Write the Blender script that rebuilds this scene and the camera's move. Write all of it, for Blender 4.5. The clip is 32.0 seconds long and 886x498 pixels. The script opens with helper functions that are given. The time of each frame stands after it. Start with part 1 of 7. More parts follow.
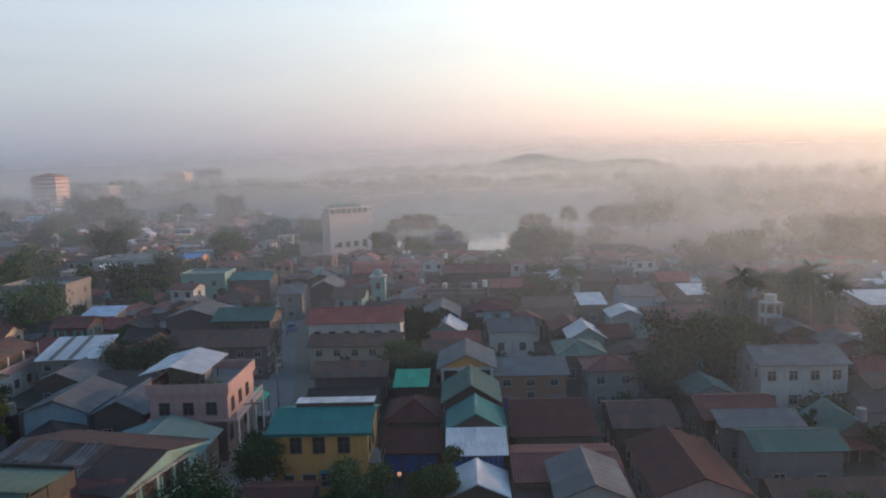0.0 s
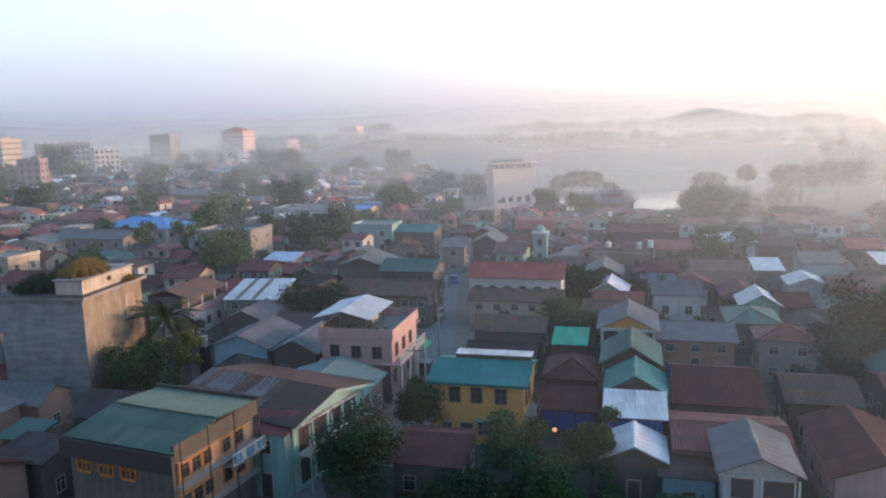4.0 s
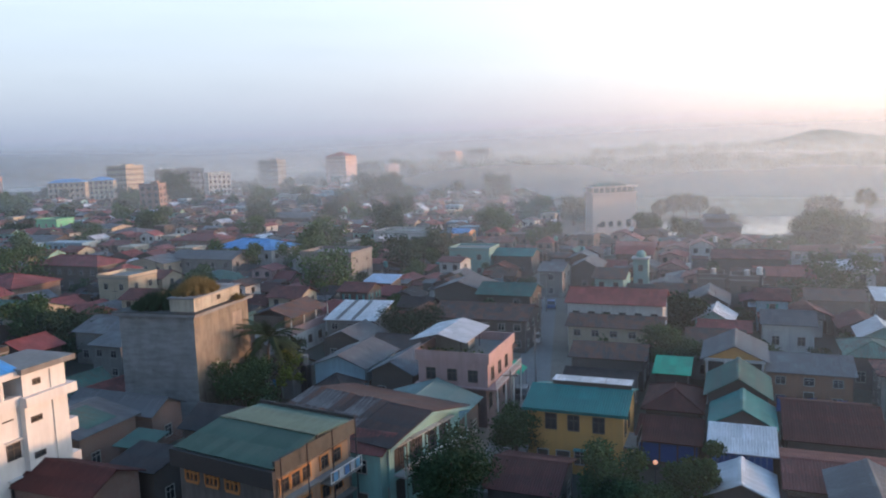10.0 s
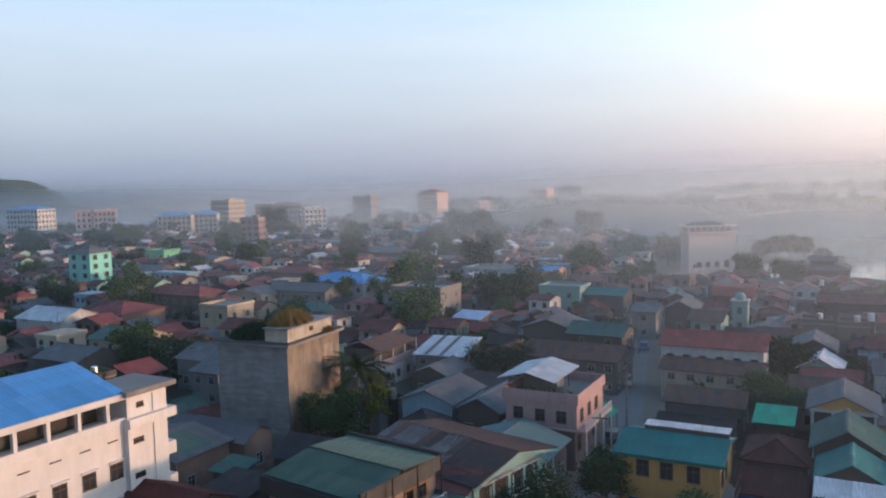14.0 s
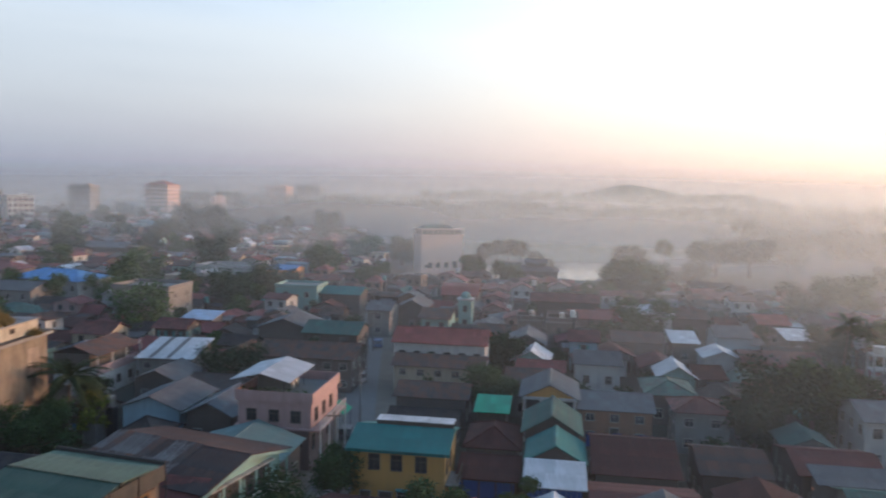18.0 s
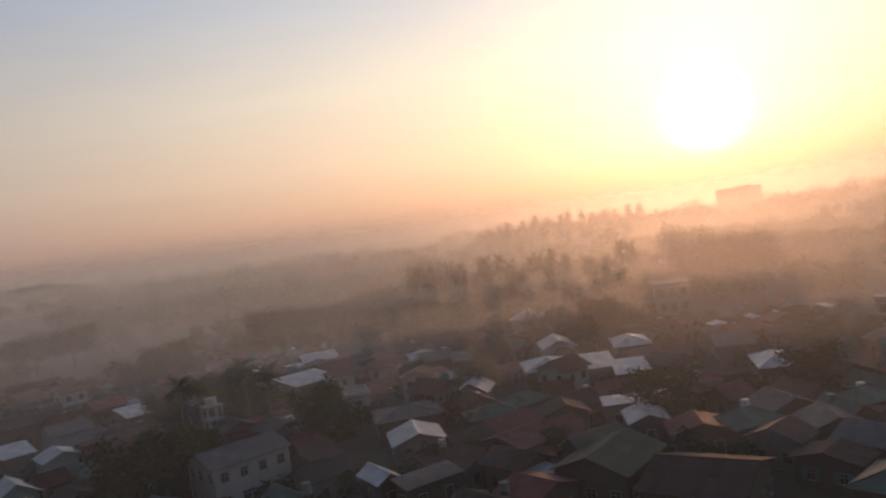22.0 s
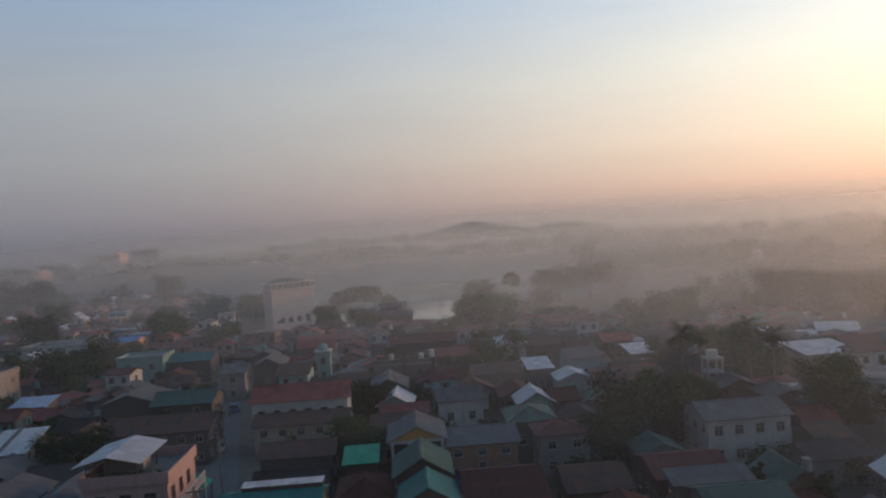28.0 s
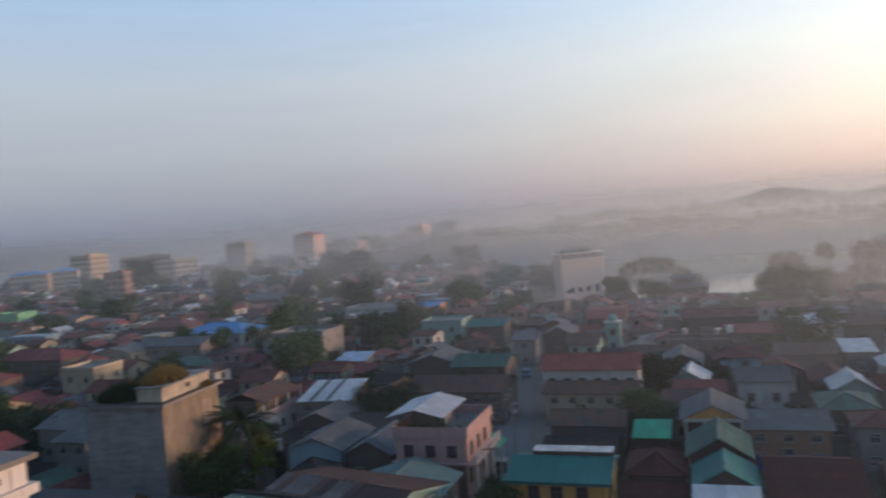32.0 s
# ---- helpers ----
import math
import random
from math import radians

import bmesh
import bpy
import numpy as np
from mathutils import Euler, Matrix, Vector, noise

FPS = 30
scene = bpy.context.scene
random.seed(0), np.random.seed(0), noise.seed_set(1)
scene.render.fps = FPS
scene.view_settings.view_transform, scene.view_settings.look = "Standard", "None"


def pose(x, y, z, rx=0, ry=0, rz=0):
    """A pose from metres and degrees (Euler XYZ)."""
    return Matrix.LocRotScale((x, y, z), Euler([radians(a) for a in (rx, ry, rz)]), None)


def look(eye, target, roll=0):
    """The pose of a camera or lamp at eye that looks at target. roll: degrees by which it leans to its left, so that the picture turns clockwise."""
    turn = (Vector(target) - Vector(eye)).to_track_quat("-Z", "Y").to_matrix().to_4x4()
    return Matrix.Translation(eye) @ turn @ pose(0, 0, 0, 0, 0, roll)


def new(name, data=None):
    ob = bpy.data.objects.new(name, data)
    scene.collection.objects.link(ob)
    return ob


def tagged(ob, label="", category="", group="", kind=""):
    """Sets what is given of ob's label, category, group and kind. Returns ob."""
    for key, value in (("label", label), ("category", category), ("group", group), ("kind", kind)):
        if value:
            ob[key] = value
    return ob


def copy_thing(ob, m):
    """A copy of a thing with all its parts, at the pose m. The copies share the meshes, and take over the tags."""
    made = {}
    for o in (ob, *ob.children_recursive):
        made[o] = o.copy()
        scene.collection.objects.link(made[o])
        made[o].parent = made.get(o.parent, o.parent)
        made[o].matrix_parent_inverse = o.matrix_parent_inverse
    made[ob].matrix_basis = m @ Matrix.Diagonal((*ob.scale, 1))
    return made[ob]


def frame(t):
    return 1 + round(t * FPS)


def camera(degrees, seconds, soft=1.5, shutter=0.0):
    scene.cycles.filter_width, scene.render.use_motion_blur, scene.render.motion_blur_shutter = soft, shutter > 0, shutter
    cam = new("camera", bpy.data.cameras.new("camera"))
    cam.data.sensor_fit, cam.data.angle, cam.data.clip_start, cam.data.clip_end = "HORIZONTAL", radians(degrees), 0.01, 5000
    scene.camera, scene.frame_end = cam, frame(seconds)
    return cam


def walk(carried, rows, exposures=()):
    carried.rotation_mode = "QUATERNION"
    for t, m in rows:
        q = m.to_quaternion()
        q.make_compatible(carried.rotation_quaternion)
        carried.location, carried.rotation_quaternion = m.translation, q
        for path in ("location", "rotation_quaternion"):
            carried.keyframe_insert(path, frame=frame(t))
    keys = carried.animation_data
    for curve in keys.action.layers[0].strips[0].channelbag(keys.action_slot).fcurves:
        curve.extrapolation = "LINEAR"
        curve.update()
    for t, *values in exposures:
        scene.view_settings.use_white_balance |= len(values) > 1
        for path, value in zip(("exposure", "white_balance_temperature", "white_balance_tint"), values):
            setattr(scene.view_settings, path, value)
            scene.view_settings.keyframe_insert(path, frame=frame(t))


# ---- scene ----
cam = camera(60.93, 32.0, soft=2.0, shutter=0.5)
EYE = (0.0, 0.0, 30.0)
TURNS = [
    (0, 83.66, 1.64, 1.57), (0.5, 82.01, 1.59, 1.84), (1, 77.60, 1.68, 2.20), (1.5, 72.64, 1.78, 2.65),
    (2, 67.70, 2.06, 2.93), (2.5, 67.63, 2.22, 4.51), (3, 75.24, 1.84, 8.55), (3.5, 80.17, 1.61, 12.30),
    (4, 80.64, 1.48, 13.99), (4.5, 80.74, 1.48, 14.64), (6.5, 81.04, 1.58, 16.88), (7, 81.07, 1.65, 17.27),
    (7.5, 81.09, 1.67, 17.62), (8, 81.26, 1.77, 18.15), (8.5, 81.57, 1.85, 18.91), (9, 81.90, 1.98, 19.72),
    (9.5, 82.26, 1.96, 20.55), (10, 82.66, 1.90, 21.39), (10.5, 83.07, 1.85, 22.21), (11, 83.51, 1.74, 23.04),
    (11.5, 83.95, 1.58, 23.87), (12, 84.34, 1.45, 24.67), (12.5, 84.68, 1.37, 25.47), (13, 84.98, 1.39, 26.30),
    (13.5, 85.27, 1.49, 27.22), (14, 85.64, 1.50, 28.28), (14.5, 86.09, 1.31, 29.12), (16.5, 85.83, 0.79, 27.09),
    (17, 85.71, 0.01, 22.95), (17.5, 85.78, -1.02, 16.21), (18, 85.52, -1.24, 8.70), (18.5, 85.80, 0.28, 4.24),
    (19, 86.87, 2.43, -2.44), (19.5, 88.33, 3.77, -11.55), (20, 90.11, 5.08, -16.99), (20.5, 90.17, 5.99, -22.59),
    (21, 89.36, 6.90, -28.95), (21.5, 88.78, 7.65, -35.45), (22, 88.51, 8.10, -40.73), (22.5, 89.33, 7.01, -44.22),
    (23, 90.74, 4.62, -45.93), (23.5, 91.64, 2.65, -46.90), (24, 91.66, 1.61, -47.31), (24.5, 91.40, 1.14, -46.15),
    (25, 91.29, 0.91, -40.86), (25.5, 91.30, 1.40, -31.28), (26, 91.11, 1.96, -19.66), (26.5, 90.56, 2.33, -13.66),
    (28.5, 88.02, 4.46, -0.71), (29, 87.28, 5.21, 0.67), (29.5, 86.86, 6.07, 1.98), (30, 87.27, 6.39, 3.27),
    (30.5, 88.05, 6.22, 4.42), (31, 88.18, 6.06, 5.97), (31.5, 88.08, 5.51, 10.82), (32, 88.09, 4.56, 18.91),
]
EXPOSURES = [(0, -0.1, 5850, 6), (1, 0.38, 5780, 6), (2, 1.2, 5700, 6), (3.2, 1.38, 5650, 6), (3.8, 0.8, 5800, 6), (4.5, 0.5, 5750, 6), (9, 0.44, 5650, 6), (12, 0.26, 5650, 6), (14.5, 0.12, 5600, 6),
             (17, 0.15, 5800, 6), (18.5, -0.02, 5930, 8), (19.5, -0.6, 6050, 10), (20.5, -1.03, 6330, 12), (21.5, -1.3, 6600, 15), (22.5, -1.52, 6800, 18), (24, -1.93, 6850, 17),
             (25, -2.0, 6750, 17), (25.6, -1.85, 6450, 14), (26.5, -1.6, 6150, 10), (28.5, -0.75, 6050, 10), (30, -0.42, 6000, 8), (31, -0.5, 5950, 8), (32, -0.36, 5900, 8)]
walk(cam, [(t, pose(*EYE, rx, ry, rz)) for t, rx, ry, rz in TURNS], EXPOSURES)

# ---- world, sun ----
SUN_AZ, SUN_EL = radians(60.8), radians(5.7)          # from +Y towards +X
SUN_DIR = Vector((math.sin(SUN_AZ) * math.cos(SUN_EL), math.cos(SUN_AZ) * math.cos(SUN_EL), math.sin(SUN_EL)))


class Nodes:
    """Short hand for building node trees."""

    def __init__(self, tree):
        self.t = tree
        tree.nodes.clear()

    def add(self, kind, **kw):
        n = self.t.nodes.new(kind)
        for k, v in kw.items():
            self.put(n.inputs[k], v)
        return n

    def put(self, socket, v):
        if isinstance(v, bpy.types.NodeSocket):
            self.t.links.new(v, socket)
        elif isinstance(v, (tuple, list)) and len(v) == 3 and socket.type == "RGBA":
            socket.default_value = (*v, 1)
        else:
            socket.default_value = v

    def math(self, op, a, b=0.0, clamp=False):
        n = self.t.nodes.new("ShaderNodeMath")
        n.operation, n.use_clamp = op, clamp
        self.put(n.inputs[0], a)
        self.put(n.inputs[1], b)
        return n.outputs[0]

    def mix(self, f, a, b, blend="MIX"):
        n = self.t.nodes.new("ShaderNodeMix")
        n.data_type, n.blend_type = "RGBA", blend
        self.put(n.inputs[0], f)
        self.put(n.inputs[6], a)
        self.put(n.inputs[7], b)
        return n.outputs[2]

    def ramp(self, f, stops):
        n = self.t.nodes.new("ShaderNodeValToRGB")
        self.put(n.inputs[0], f)
        e = n.color_ramp.elements
        while len(e) < len(stops):
            e.new(0.5)
        for el, (p, c) in zip(e, stops):
            el.position = p
            el.color = (*c, 1) if len(c) == 3 else c
        return n.outputs[0]

    def noise(self, vec, scale, detail=3.0, rough=0.55):
        n = self.t.nodes.new("ShaderNodeTexNoise")
        self.put(n.inputs["Vector"], vec)
        n.inputs["Scale"].default_value, n.inputs["Detail"].default_value, n.inputs["Roughness"].default_value = scale, detail, rough
        return n.outputs["Fac"]

    def mapping(self, vec, scale):
        n = self.t.nodes.new("ShaderNodeMapping")
        self.put(n.inputs["Vector"], vec)
        n.inputs["Scale"].default_value = scale
        return n.outputs[0]


def build_world():
    world = bpy.data.worlds.new("sky")
    scene.world = world
    world.use_nodes = True
    n = Nodes(world.node_tree)
    sky = n.add("ShaderNodeTexSky")
    sky.sky_type = "NISHITA"
    sky.sun_disc, sky.sun_elevation, sky.sun_rotation = False, SUN_EL, SUN_AZ
    sky.air_density, sky.dust_density, sky.ozone_density = 1.4, 3.0, 1.5
    ray = n.add("ShaderNodeTexCoord").outputs["Generated"]
    sep = n.add("ShaderNodeSeparateXYZ", Vector=ray)
    up = n.math("MAXIMUM", sep.outputs["Z"], 0.0)
    dot = n.add("ShaderNodeVectorMath")
    dot.operation = "DOT_PRODUCT"
    n.put(dot.inputs[0], ray)
    dot.inputs[1].default_value = SUN_DIR
    c = n.math("MAXIMUM", dot.outputs["Value"], 0.0)
    # haze-laden air: colour by height above the horizon, cool away from the sun and warm towards it
    cool = n.ramp(up, [(0.0, (0.33, 0.36, 0.44)), (0.035, (0.38, 0.41, 0.50)), (0.10, (0.55, 0.57, 0.63)), (0.19, (0.66, 0.69, 0.75)), (0.33, (0.52, 0.72, 0.98)), (0.5, (0.30, 0.45, 0.68)), (1.0, (0.15, 0.26, 0.45))])
    warm = n.ramp(up, [(0.0, (1.7, 1.02, 0.70)), (0.035, (2.7, 1.6, 1.0)), (0.10, (3.0, 2.2, 1.5)), (0.19, (2.8, 2.5, 1.95)), (0.33, (1.7, 1.9, 2.1)), (0.5, (0.55, 0.68, 0.88)), (1.0, (0.16, 0.27, 0.45))])
    side = n.math("POWER", n.math("MULTIPLY", n.math("ADD", dot.outputs["Value"], 1.0), 0.5), 5.0)
    # the sky opposite the rising sun is still dusky
    dusk = n.add("ShaderNodeMapRange", Value=dot.outputs["Value"])
    dusk.interpolation_type = "SMOOTHSTEP"
    for key, val in (("From Min", -0.95), ("From Max", -0.42), ("To Min", 0.1), ("To Max", 1.0)):
        dusk.inputs[key].default_value = val
    low = n.add("ShaderNodeVectorMath")
    low.operation = "SCALE"
    n.put(low.inputs[0], cool)
    n.put(low.inputs["Scale"], dusk.outputs[0])
    air = n.mix(side, low.outputs[0], warm)
    # aureole of the low sun in the haze
    g1 = n.math("MULTIPLY", n.math("POWER", c, 18.0), 0.36)
    g2 = n.math("MULTIPLY", n.math("POWER", c, 110.0), 0.9)
    g3 = n.math("MULTIPLY", n.math("POWER", c, 2600.0), 34.0)
    rise = n.math("MULTIPLY", up, 14.0, clamp=True)
    glow = n.math("MULTIPLY", n.math("ADD", g1, n.math("ADD", g2, g3)), rise)
    # thin streaks of cloud low in the sky
    streak = n.noise(n.mapping(ray, (2.2, 2.2, 22.0)), 2.6, 5.0, 0.6)
    veil = n.ramp(streak, [(0.45, (1, 1, 1)), (0.8, (0.94, 0.945, 0.955))])
    # a few grey shreds of cloud beside the sun
    near = n.add("ShaderNodeVectorMath")
    near.operation = "DOT_PRODUCT"
    n.put(near.inputs[0], ray)
    near.inputs[1].default_value = (math.sin(radians(78)) * math.cos(radians(7.5)), math.cos(radians(78)) * math.cos(radians(7.5)), math.sin(radians(7.5)))
    patch = n.add("ShaderNodeMapRange", Value=near.outputs["Value"])
    patch.interpolation_type = "SMOOTHSTEP"
    patch.inputs["From Min"].default_value, patch.inputs["From Max"].default_value = math.cos(radians(6.5)), math.cos(radians(1.0))
    shred = n.ramp(n.noise(n.mapping(ray, (9.0, 9.0, 60.0)), 1.0, 4.0, 0.55), [(0.52, (0, 0, 0)), (0.66, (1, 1, 1))])
    veil = n.mix(n.math("MULTIPLY", n.math("MULTIPLY", patch.outputs[0], shred), 0.8), veil, (0.42, 0.45, 0.52))
    body = n.mix(1.0, air, veil, "MULTIPLY")
    tint = n.add("ShaderNodeVectorMath")
    tint.operation = "SCALE"
    tint.inputs[0].default_value = (1.0, 0.9, 0.68)
    n.put(tint.inputs["Scale"], glow)
    total = n.mix(1.0, body, tint.outputs[0], "ADD")
    bg1 = n.add("ShaderNodeBackground", Color=sky.outputs[0], Strength=0.05)
    bg2 = n.add("ShaderNodeBackground", Color=total, Strength=0.92)
    both = n.add("ShaderNodeAddShader")
    n.put(both.inputs[0], bg1.outputs[0])
    n.put(both.inputs[1], bg2.outputs[0])
    out = n.add("ShaderNodeOutputWorld")
    n.put(out.inputs["Surface"], both.outputs[0])


build_world()
sun = new("sun", bpy.data.lights.new("sun", "SUN"))
sun.data.energy, sun.data.angle, sun.data.color = 4.8, radians(2.5), (1.0, 0.51, 0.26)
sun.matrix_world = look(SUN_DIR * 500, (0, 0, 0))


# ---- materials ----
def material(name):
    m = bpy.data.materials.new(name)
    m.use_nodes = True
    return m, Nodes(m.node_tree)


def finish(n, **kw):
    b = n.add("ShaderNodeBsdfPrincipled", **kw)
    out = n.add("ShaderNodeOutputMaterial")
    n.put(out.inputs["Surface"], b.outputs[0])
    return b


def own_random(n):
    """A number of its own for each object and each loose piece of a joined mesh."""
    return n.math("FRACT", n.math("ADD", n.add("ShaderNodeObjectInfo").outputs["Random"], n.add("ShaderNodeNewGeometry").outputs["Random Per Island"]))


def sheet(name, color, rust=(0.16, 0.07, 0.04), amount=0.5, rough=0.5, metal=0.0, period=3.0):
    """Corrugated or ribbed metal sheet: paint or zinc, rust in patches and runs, ribs along the slope."""
    m, n = material(name)
    co = n.add("ShaderNodeTexCoord").outputs["Object"]
    rnd = own_random(n)
    blot = n.noise(co, 0.45, 4.0, 0.6)
    runs = n.noise(n.mapping(co, (2.2, 0.35, 0.35)), 2.0, 4.0, 0.65)
    grain = n.noise(co, 14.0, 2.0)
    mask = n.math("MULTIPLY", n.math("ADD", n.math("MULTIPLY", blot, 0.6), n.math("MULTIPLY", runs, 0.6)), 1.0)
    k = n.ramp(mask, [(0.52, (0, 0, 0)), (0.68, (1, 1, 1))])
    k = n.math("MULTIPLY", k, n.math("ADD", amount * 0.6, n.math("MULTIPLY", rnd, amount * 0.8)), clamp=True)
    tone = n.math("ADD", 0.42, n.math("ADD", n.math("MULTIPLY", rnd, 0.34), n.math("ADD", n.math("MULTIPLY", grain, 0.22), n.math("MULTIPLY", n.noise(co, 0.9, 5.0, 0.7), 0.6))))
    grey = n.add("ShaderNodeCombineColor")
    for i in range(3):
        n.put(grey.inputs[i], tone)
    snap = n.add("ShaderNodeVectorMath", Vector=co)
    snap.operation = "SNAP"
    snap.inputs[1].default_value = (0.85, 2.3, 50.0)
    cell = n.add("ShaderNodeTexWhiteNoise", Vector=snap.outputs[0])
    cell.noise_dimensions = "3D"
    lay = n.add("ShaderNodeCombineColor")
    for i in range(3):
        n.put(lay.inputs[i], n.math("ADD", 0.78, n.math("MULTIPLY", cell.outputs["Value"], 0.44)))
    base = n.mix(1.0, n.mix(1.0, color, grey.outputs[0], "MULTIPLY"), lay.outputs[0], "MULTIPLY")
    k = n.math("MULTIPLY", k, n.math("ADD", 0.6, n.math("MULTIPLY", cell.outputs["Value"], 0.8)), clamp=True)
    col = n.mix(k, base, rust)
    wave = n.add("ShaderNodeTexWave", Vector=co, Scale=period)
    wave.wave_type, wave.bands_direction = "BANDS", "X"
    bump = n.add("ShaderNodeBump", Strength=0.5, Distance=0.03, Height=wave.outputs["Fac"])
    rg = n.math("ADD", rough, n.math("MULTIPLY", k, 0.3), clamp=True)
    b = finish(n, Roughness=rg, Normal=bump.outputs[0])
    b.inputs["Specular IOR Level"].default_value = 0.22
    n.put(b.inputs["Base Color"], col)
    n.put(b.inputs["Metallic"], n.math("MULTIPLY", n.math("SUBTRACT", 1.0, k), metal))
    return m


def plaster(name, color, grime=(0.12, 0.11, 0.10), amount=0.55, rough=0.85, bump=0.25, fine=9.0, runs=(1.6, 1.6, 0.18)):
    """Painted or bare render: blotches, rain streaks, fine grain."""
    m, n = material(name)
    co = n.add("ShaderNodeTexCoord").outputs["Object"]
    rnd = own_random(n)
    blot = n.noise(co, 0.5, 5.0, 0.6)
    streak = n.noise(n.mapping(co, runs), 1.5, 4.0, 0.6)
    grain = n.noise(co, fine, 4.0, 0.7)
    k = n.ramp(n.math("MULTIPLY", n.math("ADD", blot, streak), 0.5), [(0.42, (0, 0, 0)), (0.72, (1, 1, 1))])
    k = n.math("MULTIPLY", k, amount)
    tone = n.math("ADD", 0.80, n.math("ADD", n.math("MULTIPLY", rnd, 0.18), n.math("MULTIPLY", grain, 0.14)))
    grey = n.add("ShaderNodeCombineColor")
    for i in range(3):
        n.put(grey.inputs[i], tone)
    col = n.mix(k, n.mix(1.0, color, grey.outputs[0], "MULTIPLY"), grime)
    bp = n.add("ShaderNodeBump", Strength=bump, Distance=0.02, Height=grain)
    b = finish(n, Roughness=rough, Normal=bp.outputs[0])
    n.put(b.inputs["Base Color"], col)
    return m


def planks(name, color):
    """Weathered boards: courses with their own tone and dark joints."""
    m, n = material(name)
    co = n.add("ShaderNodeTexCoord").outputs["Object"]
    rnd = own_random(n)
    wave = n.add("ShaderNodeTexWave", Vector=co, Scale=1.6, Distortion=0.3)
    wave.bands_direction, wave.wave_profile = "Z", "SAW"
    grain = n.noise(n.mapping(co, (1, 1, 9)), 3.0, 4.0, 0.65)
    blot = n.noise(co, 0.7, 4.0)
    tone = n.math("ADD", 0.45, n.math("ADD", n.math("MULTIPLY", rnd, 0.4), n.math("ADD", n.math("MULTIPLY", grain, 0.35), n.math("MULTIPLY", blot, 0.35))))
    grey = n.add("ShaderNodeCombineColor")
    for i in range(3):
        n.put(grey.inputs[i], tone)
    bp = n.add("ShaderNodeBump", Strength=0.5, Distance=0.03, Height=wave.outputs["Fac"])
    b = finish(n, Roughness=0.85, Normal=bp.outputs[0])
    n.put(b.inputs["Base Color"], n.mix(1.0, color, grey.outputs[0], "MULTIPLY"))
    return m


def bricks(name, color):
    m, n = material(name)
    co = n.add("ShaderNodeTexCoord").outputs["Object"]
    rnd = own_random(n)
    swap = n.add("ShaderNodeSeparateXYZ", Vector=co)
    vec = n.add("ShaderNodeCombineXYZ", X=n.math("ADD", swap.outputs[0], swap.outputs[1]), Y=swap.outputs[2])
    br = n.add("ShaderNodeTexBrick", Vector=vec.outputs[0], Color1=color, Color2=tuple(v * 0.7 for v in color), Mortar=(0.25, 0.23, 0.21), Scale=1.0)
    br.inputs["Brick Width"].default_value, br.inputs["Row Height"].default_value, br.inputs["Mortar Size"].default_value = 0.26, 0.09, 0.012
    blot = n.noise(co, 0.6, 4.0)
    tone = n.math("ADD", 0.55, n.math("ADD", n.math("MULTIPLY", rnd, 0.2), n.math("MULTIPLY", blot, 0.5)))
    grey = n.add("ShaderNodeCombineColor")
    for i in range(3):
        n.put(grey.inputs[i], tone)
    b = finish(n, Roughness=0.9)
    n.put(b.inputs["Base Color"], n.mix(1.0, br.outputs[0], grey.outputs[0], "MULTIPLY"))
    return m


def simple(name, color, rough=0.6, metal=0.0, vary=0.2, scale=4.0):
    m, n = material(name)
    co = n.add("ShaderNodeTexCoord").outputs["Object"]
    f = n.noise(co, scale, 4.0, 0.6)
    col = n.mix(f, tuple(v * (1 - vary) for v in color), tuple(min(1, v * (1 + vary)) for v in color))
    b = finish(n, Roughness=rough, Metallic=metal)
    n.put(b.inputs["Base Color"], col)
    return m


def foliage(name, dark, light):
    m, n = material(name)
    isl = n.add("ShaderNodeNewGeometry").outputs["Random Per Island"]
    rnd = n.add("ShaderNodeObjectInfo").outputs["Random"]
    col = n.mix(n.math("ADD", n.math("MULTIPLY", isl, 0.65), n.math("MULTIPLY", rnd, 0.35)), dark, light)
    d = n.add("ShaderNodeBsdfPrincipled", Roughness=0.9)
    d.inputs["Specular IOR Level"].default_value = 0.12
    n.put(d.inputs["Base Color"], col)
    t = n.add("ShaderNodeBsdfTranslucent", Color=col)
    mx = n.add("ShaderNodeMixShader")
    mx.inputs[0].default_value = 0.07
    n.put(mx.inputs[1], d.outputs[0])
    n.put(mx.inputs[2], t.outputs[0])
    out = n.add("ShaderNodeOutputMaterial")
    n.put(out.inputs["Surface"], mx.outputs[0])
    return m


